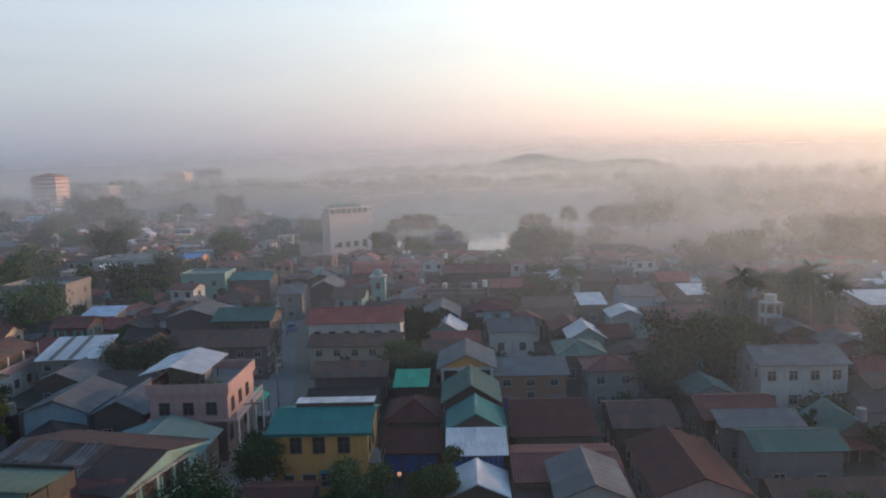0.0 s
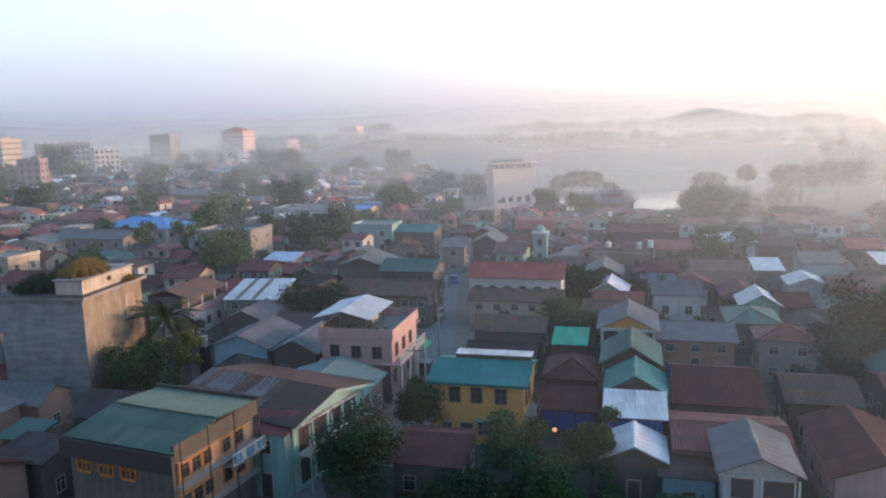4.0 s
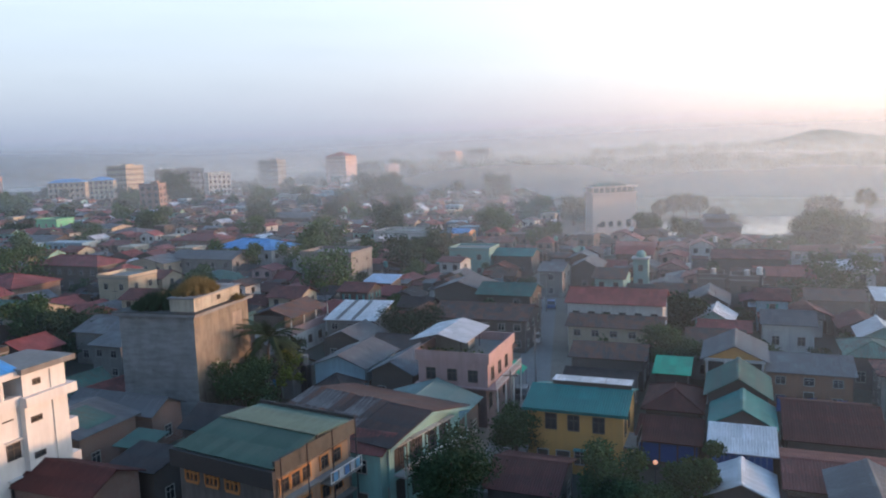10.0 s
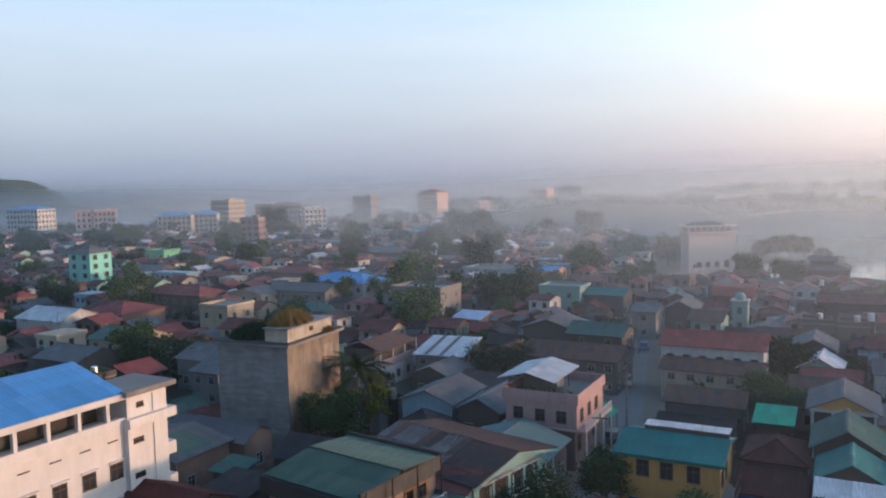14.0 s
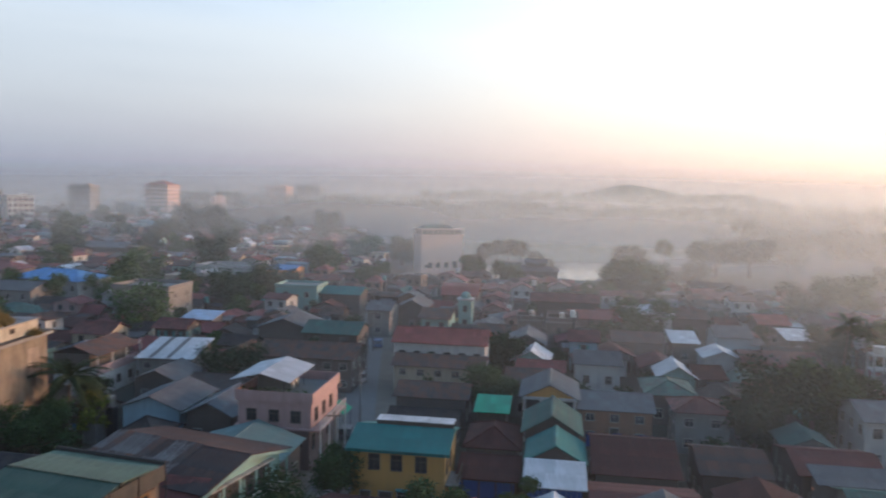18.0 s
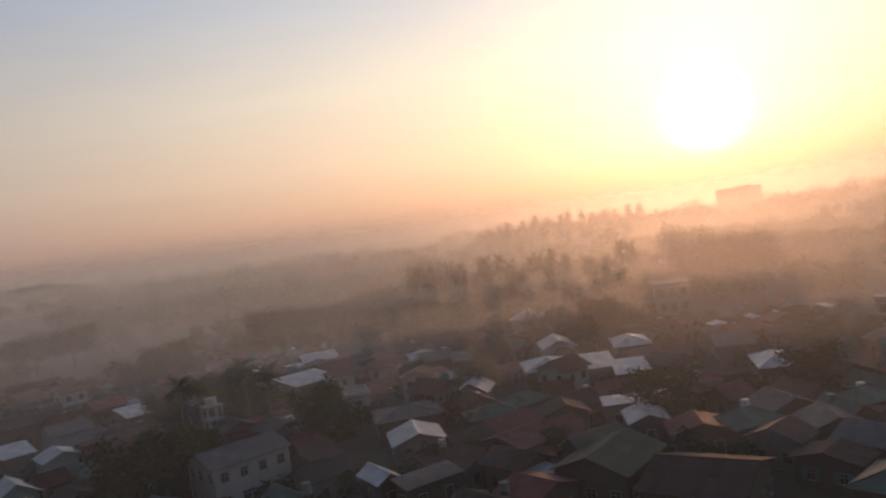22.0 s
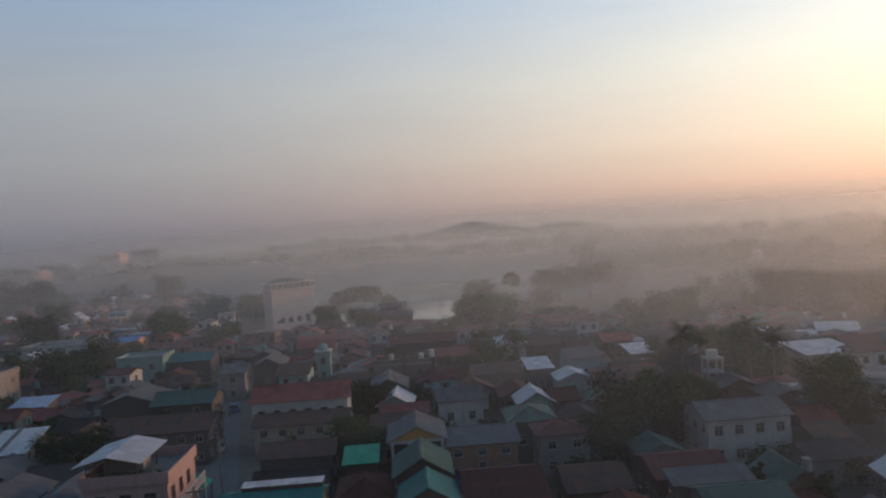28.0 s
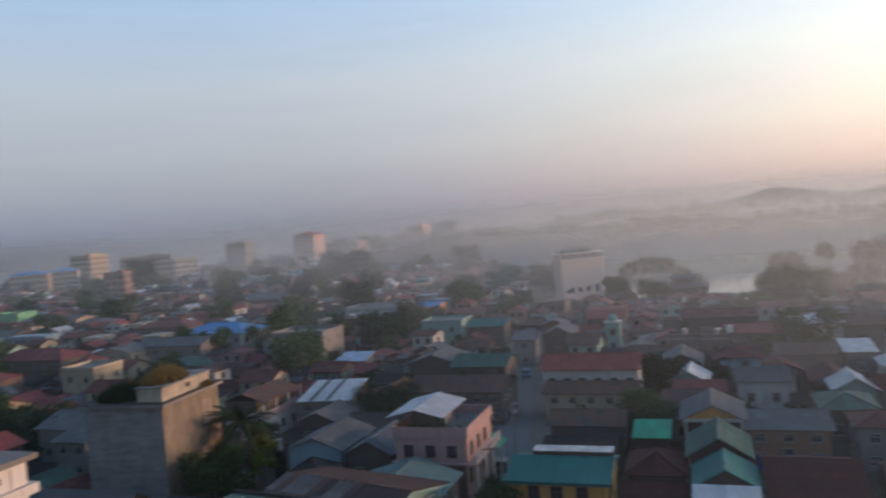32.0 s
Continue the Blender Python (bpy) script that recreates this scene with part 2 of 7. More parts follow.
ROOF = {
    "brown": sheet("rusted_brown_sheet", (0.060, 0.050, 0.048), (0.15, 0.072, 0.048), 0.7, 0.7),
    "umber": sheet("umber_rusted_sheet", (0.045, 0.036, 0.036), (0.10, 0.055, 0.042), 0.6, 0.75),
    "chalky": sheet("chalky_zinc_sheet", (0.165, 0.15, 0.148), (0.07, 0.052, 0.046), 0.9, 0.7),
    "moss": sheet("moss_grey_sheet", (0.12, 0.125, 0.085), (0.10, 0.085, 0.06), 0.6, 0.6, 0.1),
    "black": sheet("dark_weathered_sheet", (0.038, 0.037, 0.039), (0.075, 0.055, 0.048), 0.5, 0.75),
    "darkred": sheet("dull_red_sheet", (0.145, 0.050, 0.042), (0.06, 0.045, 0.044), 0.6, 0.65),
    "oxblood": sheet("oxblood_sheet", (0.082, 0.030, 0.026), (0.055, 0.035, 0.032), 0.6, 0.8),
    "scarlet": sheet("bright_red_painted_sheet", (0.27, 0.045, 0.027), (0.13, 0.04, 0.03), 0.5, 0.8),
    "maroon": sheet("maroon_painted_sheet", (0.19, 0.050, 0.048), (0.09, 0.05, 0.045), 0.5, 0.6),
    "slate": sheet("blue_grey_sheet", (0.10, 0.125, 0.15), (0.11, 0.09, 0.08), 0.5, 0.5, 0.1),
    "red": sheet("red_painted_sheet", (0.29, 0.08, 0.066), (0.14, 0.06, 0.045), 0.5, 0.6),
    "grey": sheet("weathered_zinc_sheet", (0.115, 0.12, 0.128), (0.10, 0.085, 0.078), 0.5, 0.55, 0.15),
    "silver": sheet("bright_zinc_sheet", (0.50, 0.52, 0.55), (0.24, 0.22, 0.21), 0.35, 0.48, 0.4),
    "teal": sheet("teal_painted_sheet", (0.018, 0.15, 0.14), (0.05, 0.10, 0.09), 0.35, 0.45),
    "green": sheet("dark_green_painted_sheet", (0.055, 0.125, 0.105), (0.10, 0.10, 0.085), 0.6, 0.6),
    "emerald": sheet("bright_green_sheet", (0.02, 0.36, 0.20), (0.05, 0.2, 0.12), 0.3, 0.45),
    "blue": sheet("blue_painted_sheet", (0.07, 0.24, 0.52), (0.12, 0.2, 0.3), 0.35, 0.45),
    "palegreen": sheet("weathered_pale_green_sheet", (0.27, 0.33, 0.30), (0.16, 0.16, 0.14), 0.6, 0.6),
    "fadedteal": sheet("faded_teal_sheet", (0.12, 0.20, 0.20), (0.16, 0.19, 0.18), 0.6, 0.6),
    "lightblue": sheet("pale_blue_sheet", (0.30, 0.42, 0.58), (0.3, 0.3, 0.32), 0.4, 0.45, 0.2),
    "concrete": plaster("roof_concrete", (0.24, 0.235, 0.225), amount=0.7),
}
WALL = {
    "timber": planks("weathered_timber", (0.10, 0.086, 0.078)),
    "concrete": plaster("bare_concrete", (0.20, 0.197, 0.19), amount=0.75),
    "white": plaster("white_plaster", (0.44, 0.44, 0.43), (0.16, 0.18, 0.17), 0.65),
    "cream": plaster("cream_plaster", (0.38, 0.33, 0.25), (0.17, 0.15, 0.12), 0.65),
    "mint": plaster("mint_plaster", (0.21, 0.36, 0.33), (0.12, 0.16, 0.15), 0.6),
    "aqua": plaster("aqua_plaster", (0.20, 0.52, 0.45), (0.18, 0.32, 0.29), 0.35),
    "lightblue": plaster("pale_blue_plaster", (0.23, 0.34, 0.41), (0.13, 0.16, 0.18), 0.6),
    "pink": plaster("pink_plaster", (0.36, 0.245, 0.24), (0.16, 0.12, 0.115), 0.6),
    "yellow": plaster("ochre_plaster", (0.48, 0.26, 0.075), (0.20, 0.15, 0.08), 0.4),
    "orange": plaster("orange_plaster", (0.58, 0.30, 0.13), (0.25, 0.16, 0.10), 0.4),
    "green": plaster("bright_green_plaster", (0.14, 0.42, 0.22), (0.12, 0.2, 0.14), 0.4),
    "salmon": plaster("salmon_paint", (0.55, 0.36, 0.29), (0.3, 0.22, 0.19), 0.4),
    "terracotta": plaster("terracotta_wash", (0.26, 0.145, 0.09), (0.11, 0.08, 0.06), 0.6),
    "brick": bricks("brickwork", (0.20, 0.105, 0.075)),
}
M_FRAME = simple("window_paint", (0.30, 0.29, 0.27), 0.6)
M_DARKFRAME = simple("dark_window_timber", (0.07, 0.055, 0.045), 0.6)
M_SHUTTER = simple("blue_green_shutter", (0.06, 0.20, 0.20), 0.6)
M_TRIM = simple("pale_trim", (0.55, 0.55, 0.52), 0.7)
M_STEEL = simple("stainless_steel", (0.60, 0.61, 0.62), 0.38, 1.0, 0.1, 2.0)
M_IRON = simple("dark_iron", (0.05, 0.05, 0.055), 0.5, 0.6)
# near-black that stands for the shade inside galleries, loggias and vents
M_INNER_SHADE = simple("inner_shade_dark", (0.05, 0.046, 0.042), 0.9)
M_LEAF = foliage("leaf_green", (0.025, 0.052, 0.022), (0.074, 0.124, 0.046))
M_LEAF2 = foliage("leaf_dark", (0.017, 0.035, 0.019), (0.042, 0.074, 0.037))
M_LEAF3 = foliage("leaf_yellow_green", (0.08, 0.11, 0.02), (0.22, 0.24, 0.05))
M_PALM = foliage("palm_leaf", (0.018, 0.032, 0.016), (0.05, 0.07, 0.03))
M_DRYGRASS = foliage("dry_grass", (0.12, 0.095, 0.035), (0.24, 0.18, 0.075))
M_BARK = simple("bark", (0.12, 0.095, 0.075), 0.9, 0.0, 0.4, 6.0)


def glass_material():
    m, n = material("window_glass")
    co = n.add("ShaderNodeTexCoord").outputs["Object"]
    f = n.noise(co, 1.2, 3.0)
    b = finish(n, Roughness=0.12, Metallic=0.0)
    n.put(b.inputs["Base Color"], n.mix(f, (0.02, 0.022, 0.025), (0.06, 0.065, 0.07)))
    b.inputs["IOR"].default_value = 1.5
    return m


M_GLASS = glass_material()


# ---- mesh helpers ----
class Shape:
    """Collects faces for one mesh."""

    def __init__(self):
        self.v, self.f, self.m = [], [], []

    def poly(self, pts, mat=0):
        i = len(self.v)
        self.v += [tuple(p) for p in pts]
        self.f.append(tuple(range(i, i + len(pts))))
        self.m.append(mat)

    def box(self, x0, x1, y0, y1, z0, z1, mat=0):
        i = len(self.v)
        self.v += [(x, y, z) for z in (z0, z1) for y in (y0, y1) for x in (x0, x1)]
        for q in ((0, 2, 3, 1), (4, 5, 7, 6), (0, 1, 5, 4), (2, 6, 7, 3), (0, 4, 6, 2), (1, 3, 7, 5)):
            self.f.append(tuple(i + k for k in q))
            self.m.append(mat)

    def prism(self, profile, axis, a, b, mat=0):
        """A closed profile (list of 2D points) drawn out from a to b along axis 'x', 'y' or 'z'."""
        put = {"x": lambda p, s: (s, p[0], p[1]), "y": lambda p, s: (p[0], s, p[1]), "z": lambda p, s: (p[0], p[1], s)}[axis]
        n, i = len(profile), len(self.v)
        self.v += [put(p, a) for p in profile] + [put(p, b) for p in profile]
        self.f += [tuple(i + k for k in range(n)), tuple(i + n + k for k in reversed(range(n)))]
        self.f += [(i + (k + 1) % n, i + k, i + n + k, i + n + (k + 1) % n) for k in range(n)]
        self.m += [mat] * (n + 2)

    def tube(self, a, b, r0, r1, sides=8, mat=0, cap=True):
        a, b = Vector(a), Vector(b)
        d = (b - a).normalized()
        u = d.orthogonal().normalized()
        w = d.cross(u)
        i = len(self.v)
        for c, r in ((a, r0), (b, r1)):
            self.v += [tuple(c + (u * math.cos(t) + w * math.sin(t)) * r) for t in (2 * math.pi * k / sides for k in range(sides))]
        self.f += [(i + k, i + (k + 1) % sides, i + sides + (k + 1) % sides, i + sides + k) for k in range(sides)]
        self.m += [mat] * sides
        if cap:
            self.f += [tuple(i + k for k in reversed(range(sides))), tuple(i + sides + k for k in range(sides))]
            self.m += [mat] * 2

    def mesh(self, name, *mats, smooth=False):
        me = bpy.data.meshes.new(name)
        me.from_pydata(self.v, [], self.f)
        for mt in mats:
            me.materials.append(mt)
        me.polygons.foreach_set("material_index", self.m)
        bm = bmesh.new()
        bm.from_mesh(me)
        bmesh.ops.recalc_face_normals(bm, faces=bm.faces)
        bm.to_mesh(me)
        bm.free()
        if smooth:
            me.polygons.foreach_set("use_smooth", [True] * len(me.polygons))
        me.update()
        return me


def lathe(prof, sides=32):
    """A turned body from (z, radius) pairs, as one closed surface."""
    s = Shape()
    s.v = [(q * math.cos(2 * math.pi * k / sides), q * math.sin(2 * math.pi * k / sides), z) for z, q in prof for k in range(sides)]
    s.f = [(j * sides + k, j * sides + (k + 1) % sides, (j + 1) * sides + (k + 1) % sides, (j + 1) * sides + k) for j in range(len(prof) - 1) for k in range(sides)]
    s.m = [0] * len(s.f)
    return s


def part(name, me, parent, m=None, label=""):
    ob = new(name, me)
    ob.parent = parent
    if m is not None:
        ob.matrix_basis = m
    return tagged(ob, label)


def thing(name, x, y, z=0.0, rz=0.0, label="", category="", group="", kind=""):
    ob = new(name)
    ob.empty_display_size = 0.3
    ob.matrix_basis = pose(x, y, z, 0, 0, rz)
    return tagged(ob, label, category, group, kind)


CACHE = {}


def sheet_mesh(width, length, mat):
    """One corrugated roofing sheet: x across, y up the slope."""
    key = ("sheet", round(width, 2), round(length, 1), mat.name)
    if key not in CACHE:
        s = Shape()
        n = 8
        s.v = [(width * k / n + (0.01 if k == n else -0.01 if k == 0 else 0), y, 0.025 * (k % 2)) for y in (0, length) for k in range(n + 1)]
        s.f = [(k, k + 1, n + 2 + k, n + 1 + k) for k in range(n)]
        s.m = [0] * n
        CACHE[key] = s.mesh("roof_sheet", mat)
    return CACHE[key]


def relief(xs, zs, depth, mats, back=0.03):
    """One connected mesh from a grid of cells, each at its own depth in front of the wall (y = -depth)."""
    s, seen = Shape(), {}

    def vert(x, y, z):
        key = (round(x, 4), round(y, 4), round(z, 4))
        if key not in seen:
            seen[key] = len(s.v)
            s.v.append(key)
        return seen[key]

    def face(*pts, mat=0):
        s.f.append(tuple(vert(*p) for p in pts))
        s.m.append(mat)

    nx, nz = len(xs) - 1, len(zs) - 1
    at = lambda i, k: depth[k][i] if 0 <= i < nx and 0 <= k < nz else -back
    for k in range(nz):
        for i in range(nx):
            x0, x1, z0, z1, y, mt = xs[i], xs[i + 1], zs[k], zs[k + 1], -depth[k][i], mats[k][i]
            face((x0, y, z0), (x1, y, z0), (x1, y, z1), (x0, y, z1), mat=mt)
            for (ii, kk), (p, q) in (((i - 1, k), ((x0, z0), (x0, z1))), ((i + 1, k), ((x1, z0), (x1, z1))), ((i, k - 1), ((x0, z0), (x1, z0))), ((i, k + 1), ((x0, z1), (x1, z1)))):
                if at(ii, kk) < depth[k][i] - 1e-6:
                    yo = -at(ii, kk)
                    face((p[0], y, p[1]), (q[0], y, q[1]), (q[0], yo, q[1]), (p[0], yo, p[1]), mat=mt)
    return s


def window_mesh(w, h, style="plain"):
    key = ("win", round(w, 2), round(h, 2), style)
    if key not in CACHE:
        f = 0.07
        xs = [-w / 2 - f, -w / 2, -0.025, 0.025, w / 2, w / 2 + f]
        zs = [-f, 0, h * 0.66, h * 0.66 + 0.05, h, h + f]
        dep = [[0.11] * 5] + [[0.06, 0.012, 0.045, 0.012, 0.06], [0.06, 0.045, 0.045, 0.045, 0.06], [0.06, 0.012, 0.045, 0.012, 0.06]] + [[0.06] * 5]
        mt = [[0] * 5] + [[0, 1, 0, 1, 0], [0] * 5, [0, 1, 0, 1, 0]] + [[0] * 5]
        if style == "shutter":
            xs = [xs[0] - w * 0.5] + xs + [xs[-1] + w * 0.5]
            dep, mt = [[0.08] + r + [0.08] for r in dep], [[2] + r + [2] for r in mt]
        if style == "hood":
            zs = zs + [h + f + 0.14]
            dep, mt = dep + [[0.5] * 5], mt + [[2] * 5]
        CACHE[key] = relief(xs, zs, dep, mt).mesh("window", M_DARKFRAME if style == "dark" else M_FRAME, M_GLASS, M_SHUTTER)
    return CACHE[key]


def door_mesh(w=0.95, h=2.05):
    key = ("door", w, h)
    if key not in CACHE:
        xs = [-w / 2 - 0.08, -w / 2, -w / 2 + 0.1, w / 2 - 0.1, w / 2, w / 2 + 0.08]
        zs = [0, 0.2, 0.95, 1.15, h - 0.12, h, h + 0.08]
        dep = [[0.06, 0.03, 0.03, 0.03, 0.06], [0.06, 0.03, 0.015, 0.03, 0.06], [0.06, 0.03, 0.03, 0.03, 0.06], [0.06, 0.03, 0.015, 0.03, 0.06], [0.06, 0.03, 0.03, 0.03, 0.06], [0.06] * 5]
        mt = [[0, 1, 1, 1, 0]] * 5 + [[0] * 5]
        CACHE[key] = relief(xs, zs, dep, mt).mesh("door", M_FRAME, M_DARKFRAME)
    return CACHE[key]


def face_pose(side, w, d, u, z):
    """A pose on a wall of a w x d block whose near left corner is the origin: u runs along the wall."""
    return {"s": pose(u, 0, z), "e": pose(w, u, z, 0, 0, 90), "w": pose(0, u, z, 0, 0, -90), "n": pose(u, d, z, 0, 0, 180)}[side]


def add_windows(root, w, d, floors, fh, sides="s", step=2.3, ww=0.95, wh=1.15, sill=0.95, style="plain", z0=0.0, door=True, start=0):
    for side in sides:
        run = w if side in "sn" else d
        n = max(1, int((run - 0.5) / step))
        for fl in range(start, floors):
            for k in range(n):
                u = run * (k + 0.5) / n
                if fl == 0 and door and side == "s" and k == n // 2:
                    part("door", door_mesh(), root, face_pose(side, w, d, u, z0 + 0.02))
                else:
                    part("window", window_mesh(ww, wh, style), root, face_pose(side, w, d, u, z0 + fl * fh + sill))


def slope(root, length, run, rise, mat, m, sheets, over, thick=0.07, label=""):
    """One slope of a roof. Local x along the eave, y from eave to ridge (horizontal run), z up. m: pose of the eave's start."""
    ln = math.hypot(run, rise)
    tilt = math.degrees(math.atan2(rise, run))
    s = Shape()
    s.box(0, length, 0, ln, -thick, 0)
    ob = part("roof_slope", s.mesh("roof_slope", mat), root, m @ pose(0, 0, 0, tilt), label)
    if sheets:
        n = max(1, round(length / 0.95))
        wd = length / n
        rows = 2 if ln > 3.2 else 1
        for r in range(rows):
            for k in range(n):
                c = part("roof_sheet", sheet_mesh(wd, ln / rows + 0.08, mat), ob)
                c.matrix_basis = pose(k * wd, r * ln / rows - 0.05, 0.012 + 0.014 * r + random.uniform(0, 0.02), random.uniform(-0.25, 0.25), 0, random.uniform(-0.3, 0.3))
    return ob


def add_roof(root, w, d, eave, kind, rise, mat, over=0.45, sheets=False, wallmat=None):
    """gx: ridge along x, gy: ridge along y, shed: rising to the back, hip, flat."""
    if kind == "gx":
        run = d / 2 + over
        drop = rise * over / (d / 2)
        slope(root, w + 2 * over, run, rise + drop, mat, pose(-over, -over, eave - drop + 0.08), sheets, over)
        slope(root, w + 2 * over, run, rise + drop, mat, pose(w + over, d + over, eave - drop + 0.08, 0, 0, 180), sheets, over)
        cap = Shape()
        cap.prism([(d / 2 - 0.25, eave + rise + 0.06), (d / 2, eave + rise + 0.17), (d / 2 + 0.25, eave + rise + 0.06), (d / 2, eave + rise + 0.12)], "x", -over, w + over)
        part("ridge_cap", cap.mesh("ridge_cap", mat), root)
    elif kind == "gy":
        run = w / 2 + over
        drop = rise * over / (w / 2)
        slope(root, d + 2 * over, run, rise + drop, mat, pose(-over, d + over, eave - drop + 0.08, 0, 0, -90), sheets, over)
        slope(root, d + 2 * over, run, rise + drop, mat, pose(w + over, -over, eave - drop + 0.08, 0, 0, 90), sheets, over)
        cap = Shape()
        cap.prism([(w / 2 - 0.25, eave + rise + 0.06), (w / 2, eave + rise + 0.17), (w / 2 + 0.25, eave + rise + 0.06), (w / 2, eave + rise + 0.12)], "y", -over, d + over)
        part("ridge_cap", cap.mesh("ridge_cap", mat), root)
    elif kind == "shed":
        drop = rise * over / d
        slope(root, w + 2 * over, d + 2 * over, rise + 2 * drop, mat, pose(-over, -over, eave - drop + 0.08), sheets, over)
    elif kind == "hip":
        s = Shape()
        x0, x1, y0, y1 = -over, w + over, -over, d + over
        k = min(w, d) / 2 + over
        if w >= d:
            a, b = (x0 + k, d / 2), (x1 - k, d / 2)
        else:
            a, b = (w / 2, y0 + k), (w / 2, y1 - k)
        for z, flip in ((0.0, 1), (0.09, 0)):
            e = [(x0, y0, eave + z), (x1, y0, eave + z), (x1, y1, eave + z), (x0, y1, eave + z)]
            p, q = (*a, eave + rise + z), (*b, eave + rise + z)
            if w >= d:
                s.poly([e[0], e[1], q, p]), s.poly([e[1], e[2], q]), s.poly([e[2], e[3], p, q]), s.poly([e[3], e[0], p])
            else:
                s.poly([e[0], e[1], p]), s.poly([e[1], e[2], q, p]), s.poly([e[2], e[3], q]), s.poly([e[3], e[0], p, q])
        c = [(x0, y0), (x1, y0), (x1, y1), (x0, y1)]
        for i in range(4):
            j = (i + 1) % 4
            s.poly([(*c[i], eave), (*c[j], eave), (*c[j], eave + 0.09), (*c[i], eave + 0.09)])
        me = s.mesh("roof", mat)
        part("roof", me, root)
        cap = Shape()
        zz = eave + rise + 0.12
        cap.tube((*a, zz), (*b, zz), 0.09, 0.09, 6)
        for (cx, cy), tp in zip(c, (a, b, b, a) if w >= d else (a, a, b, b)):
            cap.tube((cx, cy, eave + 0.12), (*tp, zz), 0.08, 0.08, 6)
        part("ridge_cap", cap.mesh("ridge_cap", mat), root)
    else:                                                  # flat with a parapet
        s = Shape()
        s.box(-0.15, w + 0.15, -0.15, d + 0.15, eave, eave + 0.18)
        part("roof_slab", s.mesh("roof_slab", mat), root)
        s = Shape()
        t, z0, z1 = 0.14, eave + 0.18, eave + 0.18 + rise
        s.box(-0.15, w + 0.15, -0.15, -0.15 + t, z0, z1)
        s.box(-0.15, w + 0.15, d + 0.15 - t, d + 0.15, z0, z1)
        s.box(-0.15, -0.15 + t, -0.15 + t, d + 0.15 - t, z0, z1)
        s.box(w + 0.15 - t, w + 0.15, -0.15 + t, d + 0.15 - t, z0, z1)
        part("parapet", s.mesh("parapet", wallmat or mat), root)


def add_walls(root, w, d, eave, kind, rise, mat):
    s = Shape()
    if kind == "gx":
        s.prism([(0, 0), (d, 0), (d, eave), (d / 2, eave + rise), (0, eave)], "x", 0, w)
    elif kind == "gy":
        s.prism([(0, 0), (w, 0), (w, eave), (w / 2, eave + rise), (0, eave)], "y", 0, d)
    elif kind == "shed":
        s.prism([(0, 0), (d, 0), (d, eave + rise), (0, eave)], "x", 0, w)
    else:
        s.box(0, w, 0, d, 0, eave)
    return part("wall", s.mesh("wall", mat), root)


WORDS = {"brown": "rusted brown sheet", "umber": "dark rusted sheet", "chalky": "chalky zinc sheet", "moss": "mossy grey sheet", "black": "blackened sheet", "darkred": "dull dark red sheet", "red": "red painted sheet", "oxblood": "dull oxblood sheet", "scarlet": "bright red sheet", "maroon": "maroon sheet", "slate": "blue-grey sheet", "grey": "weathered grey zinc",
         "silver": "bright zinc sheet", "teal": "teal painted sheet", "fadedteal": "faded blue-green sheet", "palegreen": "weathered pale green sheet", "green": "dark green sheet", "emerald": "bright green sheet", "blue": "blue painted sheet",
         "lightblue": "pale blue sheet", "concrete": "flat concrete"}
WWORDS = {"timber": "weathered timber", "concrete": "bare concrete", "white": "white plastered", "cream": "cream plastered", "mint": "mint green", "aqua": "aqua green", "lightblue": "pale blue",
          "pink": "pink plastered", "yellow": "ochre yellow", "orange": "orange plastered", "green": "bright green", "salmon": "salmon painted", "brick": "brown brick", "terracotta": "terracotta washed"}
COUNT = {1: "single-storey", 2: "two-storey", 3: "three-storey", 4: "four-storey"}
TAKEN = []                                                  # footprints already built on


def house(x, y, w, d, eave, roof, rise, wall, roofmat, floors, rz=0.0, sheets=None, windows=True, style="plain", over=0.45, name="house", label="", group="houses of the town"):
    """A house whose near left wall corner stands at (x, y)."""
    far = math.hypot(x, y)
    if sheets is None:
        sheets = far < 78
    root = thing(name, x, y, 0, rz, label or f"{COUNT.get(floors, 'tall')} {WWORDS[wall]} house with {WORDS[roofmat]} roof", "house", group)
    add_walls(root, w, d, eave, roof, rise, WALL[wall])
    add_roof(root, w, d, eave, roof, rise, ROOF[roofmat], over, sheets, WALL[wall])
    if windows:
        add_windows(root, w, d, floors, eave / floors, "se" if x < 0 else "sw", 2.3 if far < 130 else 3.2, style=style, sill=min(0.95, eave / floors * 0.33), wh=min(1.2, eave / floors * 0.38), door=far < 110)
    TAKEN.append((x - 1, x + w + 1, y - 1, y + d + 1))
    return root


# ---- ground, street, water ----
def ground_material():
    m, n = material("town_ground")
    co = n.add("ShaderNodeTexCoord").outputs["Object"]
    a, b = n.noise(co, 0.03, 5.0), n.noise(co, 0.6, 5.0, 0.65)
    col = n.mix(n.ramp(a, [(0.4, (0, 0, 0)), (0.6, (1, 1, 1))]), (0.060, 0.052, 0.042), (0.030, 0.040, 0.020))
    col = n.mix(n.math("MULTIPLY", b, 0.6), col, (0.085, 0.075, 0.064))
    s = finish(n, Roughness=0.95)
    n.put(s.inputs["Base Color"], col)
    return m


def water_material(name, color, rough):
    m, n = material(name)
    co = n.add("ShaderNodeTexCoord").outputs["Object"]
    f = n.noise(n.mapping(co, (0.25, 0.6, 1.0)), 1.0, 4.0)
    bp = n.add("ShaderNodeBump", Strength=0.12, Distance=0.05, Height=f)
    b = finish(n, Roughness=rough, Normal=bp.outputs[0])
    n.put(b.inputs["Base Color"], n.mix(f, tuple(v * 0.8 for v in color), color))
    return m


